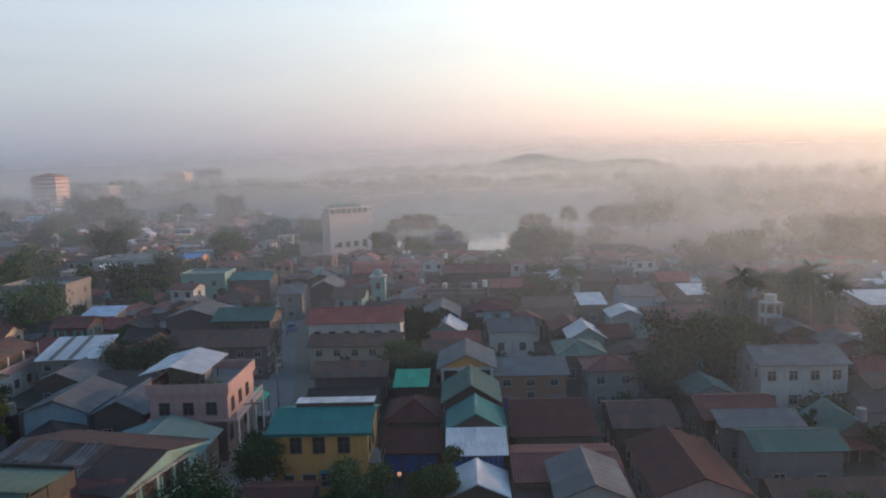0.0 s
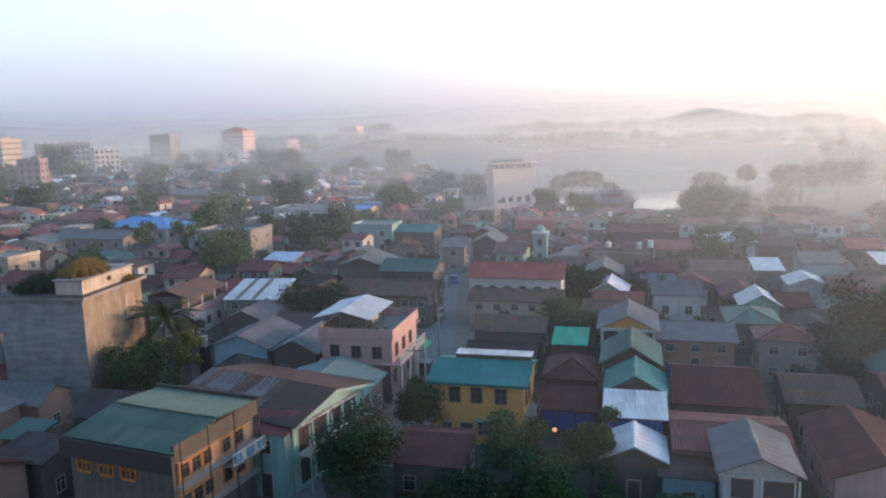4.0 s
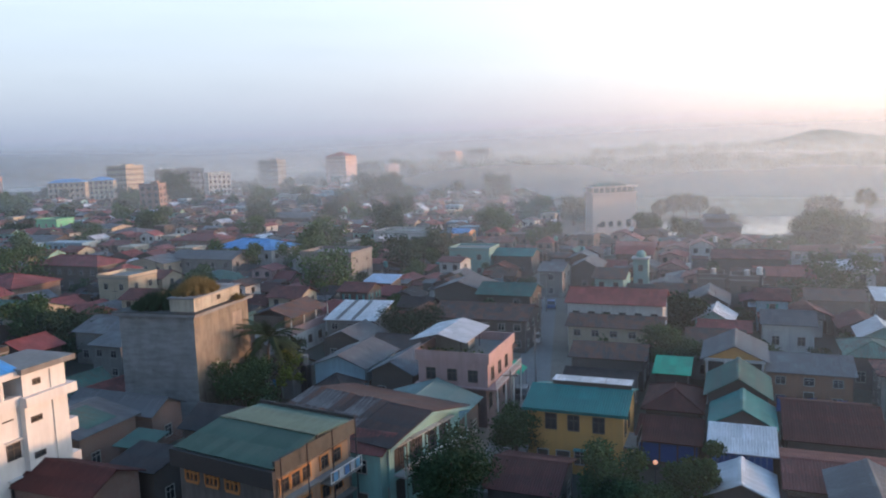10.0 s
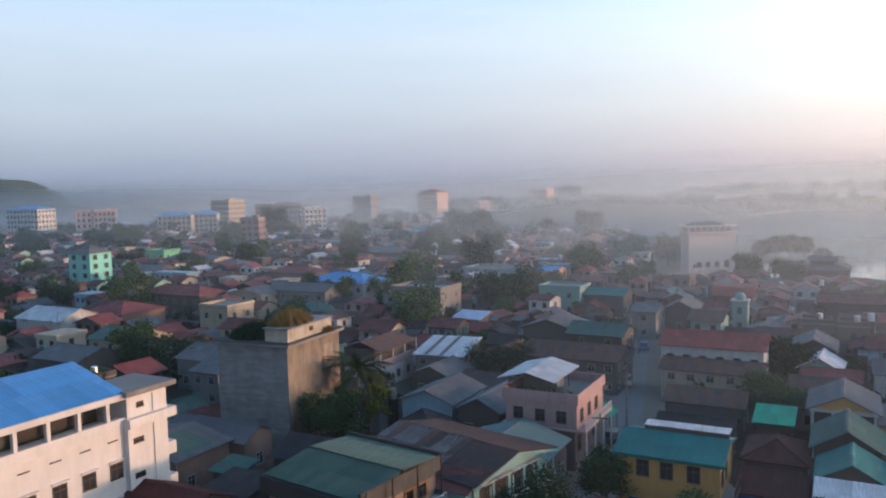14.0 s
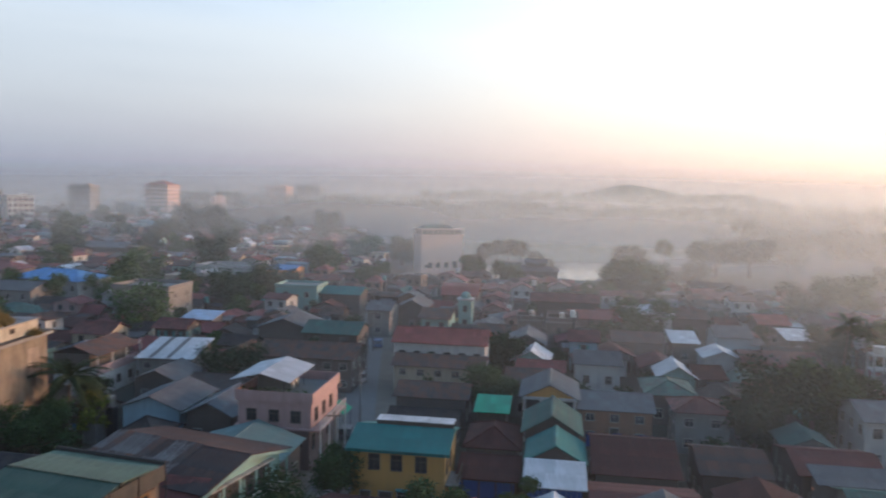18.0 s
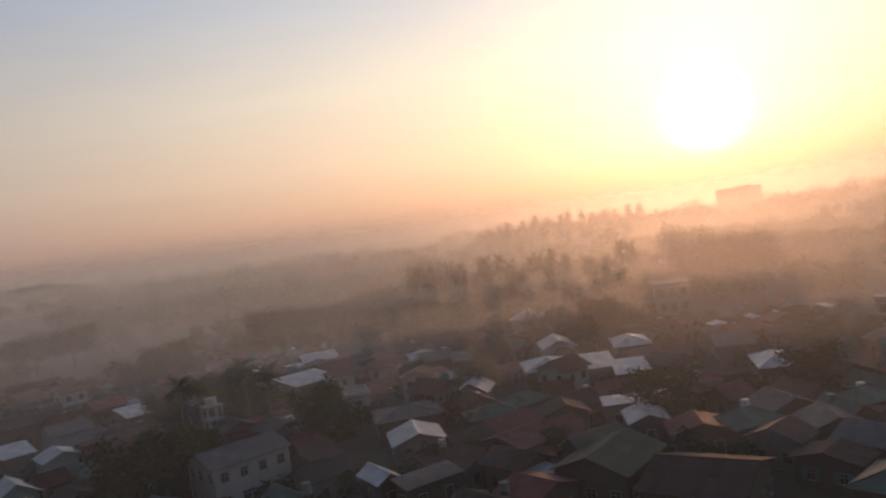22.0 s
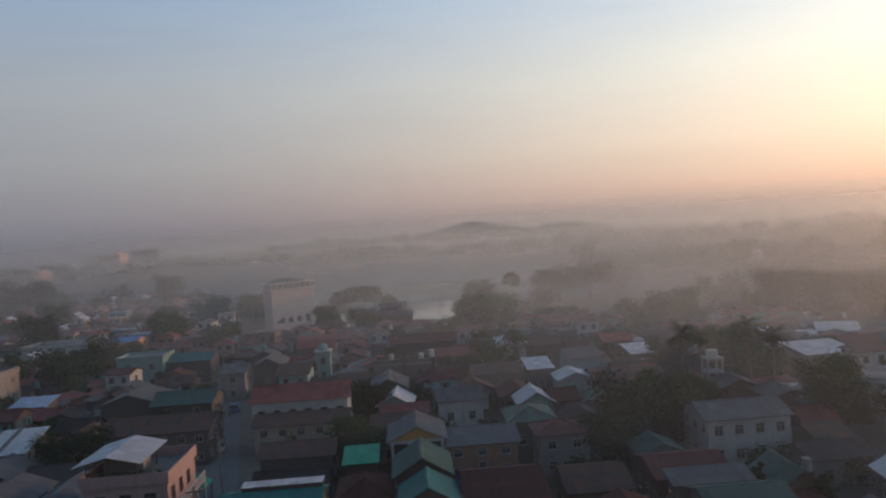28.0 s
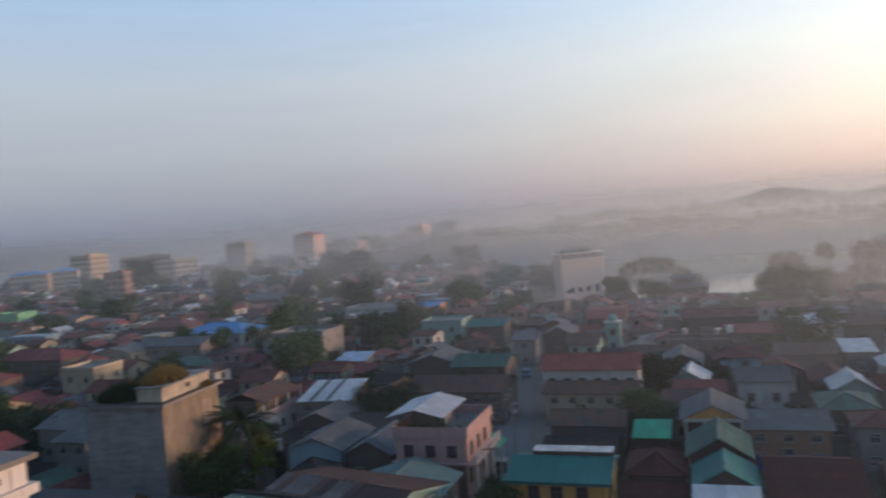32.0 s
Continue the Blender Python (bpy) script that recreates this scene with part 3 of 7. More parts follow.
def flat_sheet(name, pts, z, mat, label, category):
    s = Shape()
    s.poly([(x, y, z) for x, y in pts])
    return tagged(new(name, s.mesh(name, mat)), label, category, "", "structure")


flat_sheet("ground", [(-3600, -400), (3600, -400), (3600, 3600), (-3600, 3600)], 0.0, ground_material(), "bare earth and scrub between the houses", "ground")
flat_sheet("verge", [(-24.4, 60), (-27.4, 84), (-30.6, 94), (-41.6, 144), (-50, 180), (-39, 180), (-31.2, 144), (-19.4, 94), (-18.6, 84), (-16.8, 60)], 0.012, simple("dusty_verge", (0.17, 0.145, 0.115), 0.95, 0.0, 0.35, 0.5), "dusty trodden verge along the street", "verge")
flat_sheet("yard", [(-29.6, 48.4), (-31.2, 55.4), (-26.2, 57.4), (-22.8, 51.4), (-23.6, 45.6), (-27.0, 45.2)], 0.018, plaster("yard_concrete", (0.17, 0.17, 0.17), (0.08, 0.08, 0.078), 0.7), "small worn concrete yard", "yard")
M_ROAD = simple("worn_road", (0.17, 0.165, 0.16), 0.9, 0.0, 0.3, 0.8)
flat_sheet("road", [(-22.4, 60), (-25.2, 84), (-27.4, 94), (-38.2, 144), (-46, 180), (-41, 180), (-33.4, 144), (-22.8, 94), (-20.6, 84), (-18.6, 60)], 0.02, M_ROAD, "narrow worn asphalt street with dusty edges", "road")
M_WATER = water_material("still_water", (0.10, 0.11, 0.10), 0.08)
flat_sheet("pond", [(-34, 262), (-12, 258), (2, 266), (12, 260), (26, 300), (54, 330), (96, 345), (110, 380), (60, 372), (20, 330), (-12, 330), (-36, 290)], 0.03, M_WATER, "calm pond mirroring the pale sky", "water")
flat_sheet("river", [(-3500, 420), (-1500, 520), (-760, 640), (-560, 1050), (-500, 1500), (-700, 3500), (-3500, 3500)], 0.03, water_material("wide_river", (0.16, 0.17, 0.18), 0.2), "wide pale river under morning mist", "water")
s = Shape()
s.poly([(-25, 332, 0.05), (20, 332, 0.05), (64, 375, 0.05), (150, 400, 0.05), (170, 560, 0.05), (-60, 560, 0.05), (-60, 380, 0.05)])
tagged(new("field", s.mesh("field", simple("marsh_grass", (0.075, 0.10, 0.06), 0.9, 0.0, 0.35, 0.05))), "flat green marsh meadow beyond the pond", "field", "", "structure")


# ---- hero buildings ----
def rail(root, x0, y0, x1, y1, z, h=0.9, mat=None, step=0.35, name="railing"):
    """A railing with its posts in one mesh."""
    s = Shape()
    n = max(2, int(math.hypot(x1 - x0, y1 - y0) / step))
    for k in range(n + 1):
        px, py = x0 + (x1 - x0) * k / n, y0 + (y1 - y0) * k / n
        s.box(px - 0.025, px + 0.025, py - 0.025, py + 0.025, z, z + h)
    for zz in (z + h, z + 0.1):
        s.tube((x0, y0, zz), (x1, y1, zz), 0.035, 0.035, 6)
    return part(name, s.mesh(name, mat or M_TRIM), root)


def block(root, name, mat, *dims, label=""):
    s = Shape()
    s.box(*dims)
    return part(name, s.mesh(name, mat), root, None, label)


def teal_roof_building():
    """The neighbour just below: tall block with a hipped teal ribbed roof inside a gutter parapet."""
    x, y, w, d, z = -3.15, 12.35, 9.05, 7.3, 18.85
    r = thing("apartment_building", x, y, 0, 0, "tall block with teal ribbed hip roof behind pale parapet", "building")
    block(r, "wall", WALL["cream"], 0, w, 0, d, 0, z - 0.5)
    block(r, "gutter_slab", WALL["concrete"], -0.05, w + 0.05, -0.05, d + 0.05, z - 0.5, z - 0.14)
    t = 0.13
    pale = plaster("pale_parapet_paint", (0.42, 0.52, 0.52), (0.10, 0.11, 0.11), 0.8)
    block(r, "parapet", pale, -0.1, w + 0.1, d - t + 0.1, d + 0.1, z - 0.3, z + 0.15)
    block(r, "parapet", pale, -0.1, w + 0.1, -0.1, -0.1 + t, z - 0.3, z + 0.15)
    block(r, "parapet", pale, -0.1, -0.1 + t, -0.1 + t, d - t + 0.1, z - 0.3, z + 0.15)
    block(r, "parapet", pale, w + 0.1 - t, w + 0.1, -0.1 + t, d - t + 0.1, z - 0.3, z + 0.15)
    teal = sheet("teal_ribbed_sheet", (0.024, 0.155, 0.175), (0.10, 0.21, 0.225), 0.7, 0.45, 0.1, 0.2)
    # eave rectangle inside the parapet, ridge in the middle
    x0, x1, y0, y1, ze, zr = 0.25, w - 0.25, 0.35, d - 0.25, z - 0.04, z + 1.5
    ym = 3.5
    ra, rb = 3.6, 5.85
    roof = part("roof", None, r)
    # paler teal copy: sunlight on right and back slopes put into the colour
    paler = sheet("sunlit_green_sheet", (0.24, 0.34, 0.315), (0.13, 0.24, 0.235), 0.5, 0.6)

    def strip(name, corners, along, rib=0.03, mat=None):
        # corners: eave a, eave b, top b, top a. Ribbed sheets laid side by side up the slope.
        a, b, tb, ta = (Vector(c) for c in corners)
        n = along
        ax = (b - a).normalized()
        nrm = ax.cross((ta - a) if (ta - a).length > 0.1 else (tb - a)).normalized()
        if nrm.z < 0:
            nrm = -nrm
        length = (b - a).length
        ka, kb = (ta - a).dot(ax), (tb - a).dot(ax)
        up = (ta - a) - ax * ka
        def top(u):
            # how far up the slope the sheet at u reaches, as a share of the full rise
            if u < ka:
                return u / ka if ka > 1e-6 else 1.0
            if u > kb:
                return (length - u) / (length - kb) if length - kb > 1e-6 else 1.0
            return 1.0
        for k in range(n):
            s = Shape()
            u0, u1 = length * k / n, length * (k + 1) / n
            prof = [(0.0, 0.0), (0.70, 0.0), (0.76, rib), (0.92, rib), (1.0, 0.0)]
            pts = [(u0 + (u1 - u0) * p, hgt) for p, hgt in prof]
            for (ua, ha), (ub, hb) in zip(pts, pts[1:]):
                s.poly([a + ax * ua + nrm * ha, a + ax * ub + nrm * hb, a + ax * ub + up * top(ub) + nrm * hb, a + ax * ua + up * top(ua) + nrm * ha])
            part(name, s.mesh(name, mat or teal), roof)
    A, B, C, D = (x0, y0, ze), (x1, y0, ze), (x1, y1, ze), (x0, y1, ze)
    P, Q = (ra, ym, zr), (rb, ym, zr)
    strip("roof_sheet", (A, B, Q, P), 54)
    strip("roof_sheet", (B, C, Q, Q), 40, 0.02, paler)
    strip("roof_sheet", (C, D, P, Q), 54, 0.03, paler)
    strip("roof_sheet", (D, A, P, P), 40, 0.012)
    for a, b in ((P, Q), (A, P), (B, Q), (C, Q), (D, P)):
        cap = Shape()
        cap.tube(Vector(a) + Vector((0, 0, 0.02)), Vector(b) + Vector((0, 0, 0.02)), 0.075, 0.075, 6)
        part("ridge_cap", cap.mesh("ridge_cap", teal), roof)
    add_windows(r, w, d, 6, 3.0, "nwe", 2.4, door=False)
    TAKEN.append((x - 1, x + w + 1, y - 14, y + d + 1))
    # stainless water tank on its stand at the near edge
    block(r, "stair_house", WALL["cream"], 0.8, 4.6, -1.6, -0.12, 0, z - 0.6)
    tk = thing("water_tank", x + 2.15, y - 0.75, z - 0.3, 0, "stainless steel rooftop water tank with domed lid", "water tank")
    prof = [(0.0, 0.54), (0.9, 0.54), (0.96, 0.56), (1.02, 0.54), (1.5, 0.54), (1.56, 0.56), (1.62, 0.54), (1.92, 0.53), (2.02, 0.40), (2.07, 0.17)]
    part("tank_body", lathe(prof).mesh("tank_body", M_STEEL, smooth=True), tk)
    lid = Shape()
    lid.tube((0, 0, 2.06), (0, 0, 2.13), 0.17, 0.16, 20)
    lid.tube((0, 0, 2.13), (0, 0, 2.18), 0.06, 0.05, 12)
    part("lid", lid.mesh("lid", M_STEEL), tk)
    for k in range(3):
        a = 2.1 * k + 0.6
        leg = Shape()
        leg.tube((0.56 * math.cos(a), 0.56 * math.sin(a), -0.2), (0.56 * math.cos(a), 0.56 * math.sin(a), 1.9), 0.02, 0.02, 6)
        part("post", leg.mesh("post", M_STEEL), tk)
    block(tk, "stand", M_IRON, -0.6, 0.6, -0.6, 0.6, -0.25, 0.0)
    dish = thing("satellite_dish", x + 3.85, y - 0.02, z + 0.15, 0, "dark mesh satellite dish on the parapet", "satellite dish")
    s = lathe([(0.5 * q * q, q) for q in (0.02, 0.1, 0.2, 0.3, 0.4, 0.5, 0.57)], 24)
    part("dish", s.mesh("dish", M_IRON), dish, pose(0, -0.1, 0.12, 50, 0, 10) @ Matrix.Diagonal((0.85, 0.85, 0.85, 1)))
    s = Shape()
    s.tube((0, -0.1, -0.1), (0, -0.1, 0.14), 0.025, 0.025, 6)
    part("mount", s.mesh("mount", M_IRON), dish)


def yellow_house():
    r = house(-18.2, 66.1, 8.8, 7.2, 6.2, "gx", 0.95, "yellow", "teal", 2, windows=False, label="ochre yellow two-storey house with teal sheet roof")
    for u in (2.2, 4.3, 6.6):
        part("window", window_mesh(1.0, 1.4, "dark"), r, pose(u, 0, 4.2))
    for u in (4.9, 7.2):
        part("window", window_mesh(1.0, 1.3, "hood"), r, pose(u, 0, 1.0))
    part("door", door_mesh(), r, pose(1.4, 0, 0.02))
    part("door", door_mesh(1.2, 2.1), r, pose(3.3, 0, 0.02))
    for u in (1.2, 3.4):
        part("window", window_mesh(0.9, 1.3, "dark"), r, pose(8.8, u, 3.9, 0, 0, 90))
    ridge = part("roof_strip", None, r, pose(0, 0, 7.3), "raised strip of new bright zinc along the ridge")
    block(ridge, "curb", M_DARKFRAME, 1.5, 9.0, 3.9, 4.0, -0.25, 0.32)
    for k in range(6):
        block(ridge, "panel", ROOF["silver"], 1.45 + k * 1.27, 2.68 + k * 1.27, 3.8, 5.6, 0.33 + 0.012 * (k % 2), 0.38 + 0.012 * (k % 2))
    block(r, "fascia", ROOF["teal"], -0.5, 9.3, -0.50, -0.46, 5.9, 6.1)
    # side balcony
    block(r, "balcony", WALL["concrete"], 8.8, 10.0, 0.3, 4.0, 2.9, 3.05)
    rail(r, 9.95, 0.35, 9.95, 3.9, 3.05, 0.9, M_DARKFRAME)


def stacked_roofs():
    """The row of gables behind the trees: teal, white over blue, bright zinc."""
    r = house(-1.9, 69.3, 4.9, 5.4, 5.2, "gy", 1.35, "timber", "teal", 2, label="narrow timber house with bright teal gable roof")
    r = house(-1.8, 63.1, 4.6, 4.2, 5.0, "shed", 0.55, "lightblue", "silver", 2, windows=False, label="blue-clad house with new white-grey sheet roof")
    s = Shape()
    for k in range(10):
        s.box(0.02 + k * 0.465, 0.44 + k * 0.465, -0.05, 0.0, 0.2, 4.85)
    part("cladding", s.mesh("cladding", simple("cobalt_sheet", (0.03, 0.09, 0.28), 0.5)), r, None, "cobalt blue ribbed cladding")
    house(-1.7, 57.2, 4.3, 4.4, 4.0, "gy", 0.95, "timber", "silver", 1, label="timber shed with bright zinc gable roof")


def green_workshop():
    r = thing("workshop_house", -40.2, 44.3, 0, -8, "three-storey concrete and orange house with faded green roof", "house", "houses of the town")
    w, d, e = 9.6, 9.2, 8.1
    # dark from stains, and from the near wall's shade put into the colour
    add_walls(r, w, d, e, "gx", 0.62, plaster("shaded_stained_concrete", (0.115, 0.11, 0.105), (0.035, 0.033, 0.032), 0.9))
    slope(r, w + 0.5, d / 2 + 0.25, 0.66, sheet("deep_green_sheet", (0.048, 0.088, 0.068), (0.11, 0.13, 0.105), 0.7, 0.7), pose(-0.25, -0.25, e + 0.05), True, 0.25)
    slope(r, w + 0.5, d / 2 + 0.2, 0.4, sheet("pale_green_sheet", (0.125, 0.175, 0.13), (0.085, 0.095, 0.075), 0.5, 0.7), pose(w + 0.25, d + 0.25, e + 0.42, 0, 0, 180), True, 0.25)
    # near-black boards at the ridge gap and back edge, near-black beam at the eave
    block(r, "ridge_board", simple("near_black_board", (0.03, 0.03, 0.03), 0.9), -0.3, w + 0.3, d / 2 + 0.08, d / 2 + 0.22, e + 0.5, e + 0.86)
    block(r, "back_board", simple("near_black_board", (0.03, 0.03, 0.03), 0.9), -0.3, w + 0.3, d + 0.26, d + 0.44, e - 0.2, e + 0.75)
    block(r, "gutter_beam", simple("near_black_beam", (0.038, 0.036, 0.035), 0.9), -0.4, w + 0.5, -0.55, -0.25, e - 1.4, e - 0.06)
    block(r, "facade_panel", plaster("faded_apricot_plaster", (0.27, 0.18, 0.115), (0.09, 0.075, 0.06), 0.85), w, w + 0.12, 0.35, d - 0.5, 2.9, e - 1.0, label="faded apricot side facade")
    glow = simple("orange_frame_paint", (0.34, 0.15, 0.045), 0.7)
    for z in (3.4, 5.9):
        block(r, "ledge", WALL["concrete"], w, w + 0.7, 0.2, d - 0.2, z - 0.55, z - 0.4)
    for z in (3.6, 5.95):
        for u in (1.0, 2.2, 3.4, 5.6, 7.2):
            part("window", window_mesh(0.8, 0.95, "dark"), r, pose(w + 0.13, u, z, 0, 0, 90))
            for du, dz, ww, hh in ((-0.52, 0.0, 0.1, 1.0), (0.52, 0.0, 0.1, 1.0), (0.0, 1.0, 1.14, 0.1), (0.0, -0.1, 1.14, 0.1)):
                block(r, "window_trim", glow, w + 0.12, w + 0.22, u + du - ww / 2, u + du + ww / 2, z + dz, z + dz + hh)
    for u in (1.4, 3.5, 5.6):
        part("window", window_mesh(1.1, 1.1, "dark"), r, pose(u, 0, 5.7), "orange framed louvre window")
        for du, dz, ww, hh in ((-0.68, -0.12, 0.12, 1.35), (0.68, -0.12, 0.12, 1.35), (0.0, 1.11, 1.3, 0.12), (0.0, -0.3, 1.3, 0.2), (0.0, 0.5, 1.1, 0.1), (-0.2, 0.0, 0.1, 1.1), (0.2, 0.0, 0.1, 1.1)):
            block(r, "window_trim", glow, u + du - ww / 2, u + du + ww / 2, -0.13, 0, 5.7 + dz, 5.7 + dz + hh)
    block(r, "parapet_beam", simple("stained_dark_parapet", (0.062, 0.06, 0.052), 0.9, 0.0, 0.5, 1.5), w + 0.05, w + 0.3, 0.0, d + 0.4, e - 0.7, e + 0.5)
    for u in (0.1, 3.0, 6.0, 9.0):
        s = Shape()
        s.tube((w + 0.75, u, 0), (w + 0.75, u, e + 0.9), 0.06, 0.05, 6)
        part("drainpipe", s.mesh("drainpipe", M_IRON), r)
    block(r, "balcony", WALL["concrete"], w + 0.12, w + 1.3, 5.0, 9.0, 4.85, 5.0)
    rail(r, w + 1.25, 5.0, w + 1.25, 9.0, 5.0)
    for k in range(5):
        s = Shape()
        s.box(0, 0.02, 0, 0.55, -0.7, 0)
        part("laundry", s.mesh("laundry", simple("laundry_cloth", [(0.10, 0.22, 0.36), (0.34, 0.36, 0.38), (0.08, 0.16, 0.30), (0.28, 0.30, 0.33), (0.12, 0.26, 0.36)][k], 0.9)), r, pose(w + 1.32, 5.2 + k * 0.72, 5.85))
    part("window", window_mesh(1.4, 1.2, "shutter"), r, pose(w + 0.13, 1.8, 0.9, 0, 0, 90))
    TAKEN.append((-41.5, -28, 42, 54))
    house(-30.6, 52.8, 3.6, 4.5, 5.8, "gx", 0.8, "mint", "darkred", 2, rz=-3, label="narrow mint house with red lean-to roof and balcony")


def mint_balcony_house():
    r = house(-39.4, 56.6, 13.0, 10.6, 6.3, "gx", 1.1, "mint", "umber", 2, rz=-13, windows=False, over=0.8, label="mint green two-storey house with big rusted roof and balconies")
    w, d = 13.0, 10.6
    for u in (1.4, 3.6, 5.8, 8.0):
        part("shutter", window_mesh(0.7, 1.5, "dark"), r, pose(w + 0.03, u + 0.3, 3.9, 0, 0, 90))
    part("window", window_mesh(0.9, 1.1), r, pose(12.4, 0, 1.2))
    part("window", window_mesh(0.9, 1.1), r, pose(12.4, 0, 4.4))
    block(r, "balcony", WALL["white"], w, w + 1.2, 0.6, d - 0.2, 3.15, 3.3)
    rail(r, w + 1.15, 0.6, w + 1.15, d - 0.2, 3.3, 0.9, M_TRIM, 0.3)
    for u in (0.7, 3.8, 6.9, 10.0):
        block(r, "post", WALL["mint"], w + 1.06, w + 1.18, u, u + 0.12, 0, 5.9)
    for k in range(10):
        for q in range(2):
            if (k * 7 + q * 3) % 5 == 0 and k > 2:
                continue
            c = part("roof_sheet", sheet_mesh(0.96, 3.25, ROOF["chalky" if (k * 3 + q) % 4 else "brown"]), r, None, "chalky weathered sheet")
            c.matrix_basis = pose(-0.7 + k * 0.95, -0.72 + q * 3.05, 6.315 + q * 0.634, 11.73, 0, 0)
    for u in (0.9, 3.1, 5.3, 7.5):
        block(r, "balcony_panel", WALL["white"], w + 1.16, w + 1.28, u, u + 1.7, 3.35, 4.05)
        # dark panels flat on the wall paint the shade of open bays
        block(r, "opening", M_INNER_SHADE, w - 0.01, w + 0.02, u - 0.2, u + 1.6, 3.4, 5.7, label="dark panel painting the shade of a gallery bay")
        block(r, "opening", M_INNER_SHADE, w - 0.01, w + 0.02, u - 0.1, u + 1.5, 0.5, 2.7, label="dark panel painting the shade of a ground floor bay")
        block(r, "ledge", WALL["white"], w, w + 0.5, u - 0.3, u + 1.7, 5.75, 5.85)
    f = Shape()
    f.prism([(-0.8, 5.85), (5.3, 7.2), (11.4, 5.85), (11.4, 6.08), (5.3, 7.43), (-0.8, 6.08)], "x", w + 0.8, w + 0.86)
    part("bargeboard", f.mesh("bargeboard", WALL["mint"]), r, None, "pale green bargeboard")


def concrete_block():
    r = thing("concrete_building", -67.0, 66.0, 0, 5, "windowless weathered concrete block overgrown with dry grass", "building")
    w, d, h = 10.0, 11.4, 12.5
    stain = plaster("stained_concrete", (0.25, 0.25, 0.255), (0.08, 0.078, 0.075), 0.85, 0.95, 0.4, 3.0, (0.25, 0.25, 1.3))
    # stained render; the east side's warm sunlight is put into the brown
    brown = plaster("sunlit_weathered_render", (0.25, 0.205, 0.155), (0.055, 0.047, 0.04), 0.95, 0.95, 0.4, 3.0, (0.9, 0.9, 0.16))
    block(r, "facade", brown, w, w + 0.05, 0.02, d, 0, h, label="blotched render, browned for the sunlight on it")
    block(r, "wall", stain, 0, w, 0, d, 0, h)
    for k in range(1, 6):
        block(r, "band", stain, -0.02, w + 0.02, -0.03, 0, k * 2.05, k * 2.05 + 0.05)
    block(r, "cornice", stain, -0.55, w + 0.6, -0.5, d + 0.5, h, h + 0.35)
    block(r, "coping", simple("blackened_coping", (0.05, 0.048, 0.045), 0.9), -0.6, w + 0.65, -0.55, d + 0.55, h + 0.35, h + 0.42)
    block(r, "stair_house", plaster("streaked_cream_plaster", (0.40, 0.36, 0.29), (0.10, 0.09, 0.08), 0.8), 6.6, w - 0.2, 0.6, d - 1.2, h + 0.35, h + 1.9, label="low rendered stair house")
    block(r, "roof_slab", stain, 6.4, w + 0.0, 0.4, d - 1.0, h + 1.9, h + 2.05)
    part("window", window_mesh(0.6, 0.4, "dark"), r, pose(w - 0.2, 5.5, h + 1.1, 0, 0, 90))
    for u in (7.8,):
        block(r, "patch", plaster("pale_render_patch", (0.30, 0.24, 0.19), (0.10, 0.085, 0.07), 0.9), w + 0.05, w + 0.08, u, u + 2.1, 6.0 + u * 0.3, 9.0 + u * 0.3)
    TAKEN.append((-67, -53, 63, 76))
    rng = np.random.default_rng(5)
    for cx, cy, rx, ry, n, hg, mat in ((7.6, 4.4, 2.3, 3.4, 4200, 1.9, M_DRYGRASS), (3.4, 3.5, 3.6, 3.4, 3600, 2.3, M_LEAF2), (2.5, 8.0, 2.4, 1.6, 900, 0.9, M_LEAF2), (10.2, 8.8, 0.7, 1.2, 500, 0.9, M_DRYGRASS)):
        a, q = rng.uniform(0, 6.28, n), np.sqrt(rng.uniform(0, 1, n))
        px, py = cx + rx * q * np.cos(a), cy + ry * q * np.sin(a)
        top = hg * (1 - q ** 2 * 0.8) * rng.uniform(0.6, 1.15, n)
        zb = h + 0.35 + (1.7 if mat is M_DRYGRASS and cx < 9 else 0.0)
        lean = rng.normal(0, 0.28, (n, 2))
        v, f = [], []
        for i in range(n):
            wv = 0.04
            b = len(v)
            ca, sa = math.cos(a[i] * 7), math.sin(a[i] * 7)
            v += [(px[i] - wv * ca, py[i] - wv * sa, zb), (px[i] + wv * ca, py[i] + wv * sa, zb), (px[i] + lean[i, 0], py[i] + lean[i, 1], zb + top[i])]
            f.append((b, b + 1, b + 2))
        me = bpy.data.meshes.new("grass")
        me.from_pydata(v, [], f)
        me.materials.append(mat)
        ob = tagged(new("grass", me), "tall dry grass growing on a concrete roof" if mat is M_DRYGRASS else "green weeds growing on a concrete roof", "grass", "", "stuff")
        ob.matrix_basis = pose(-67.0, 66.0, 0, 0, 0, 5)


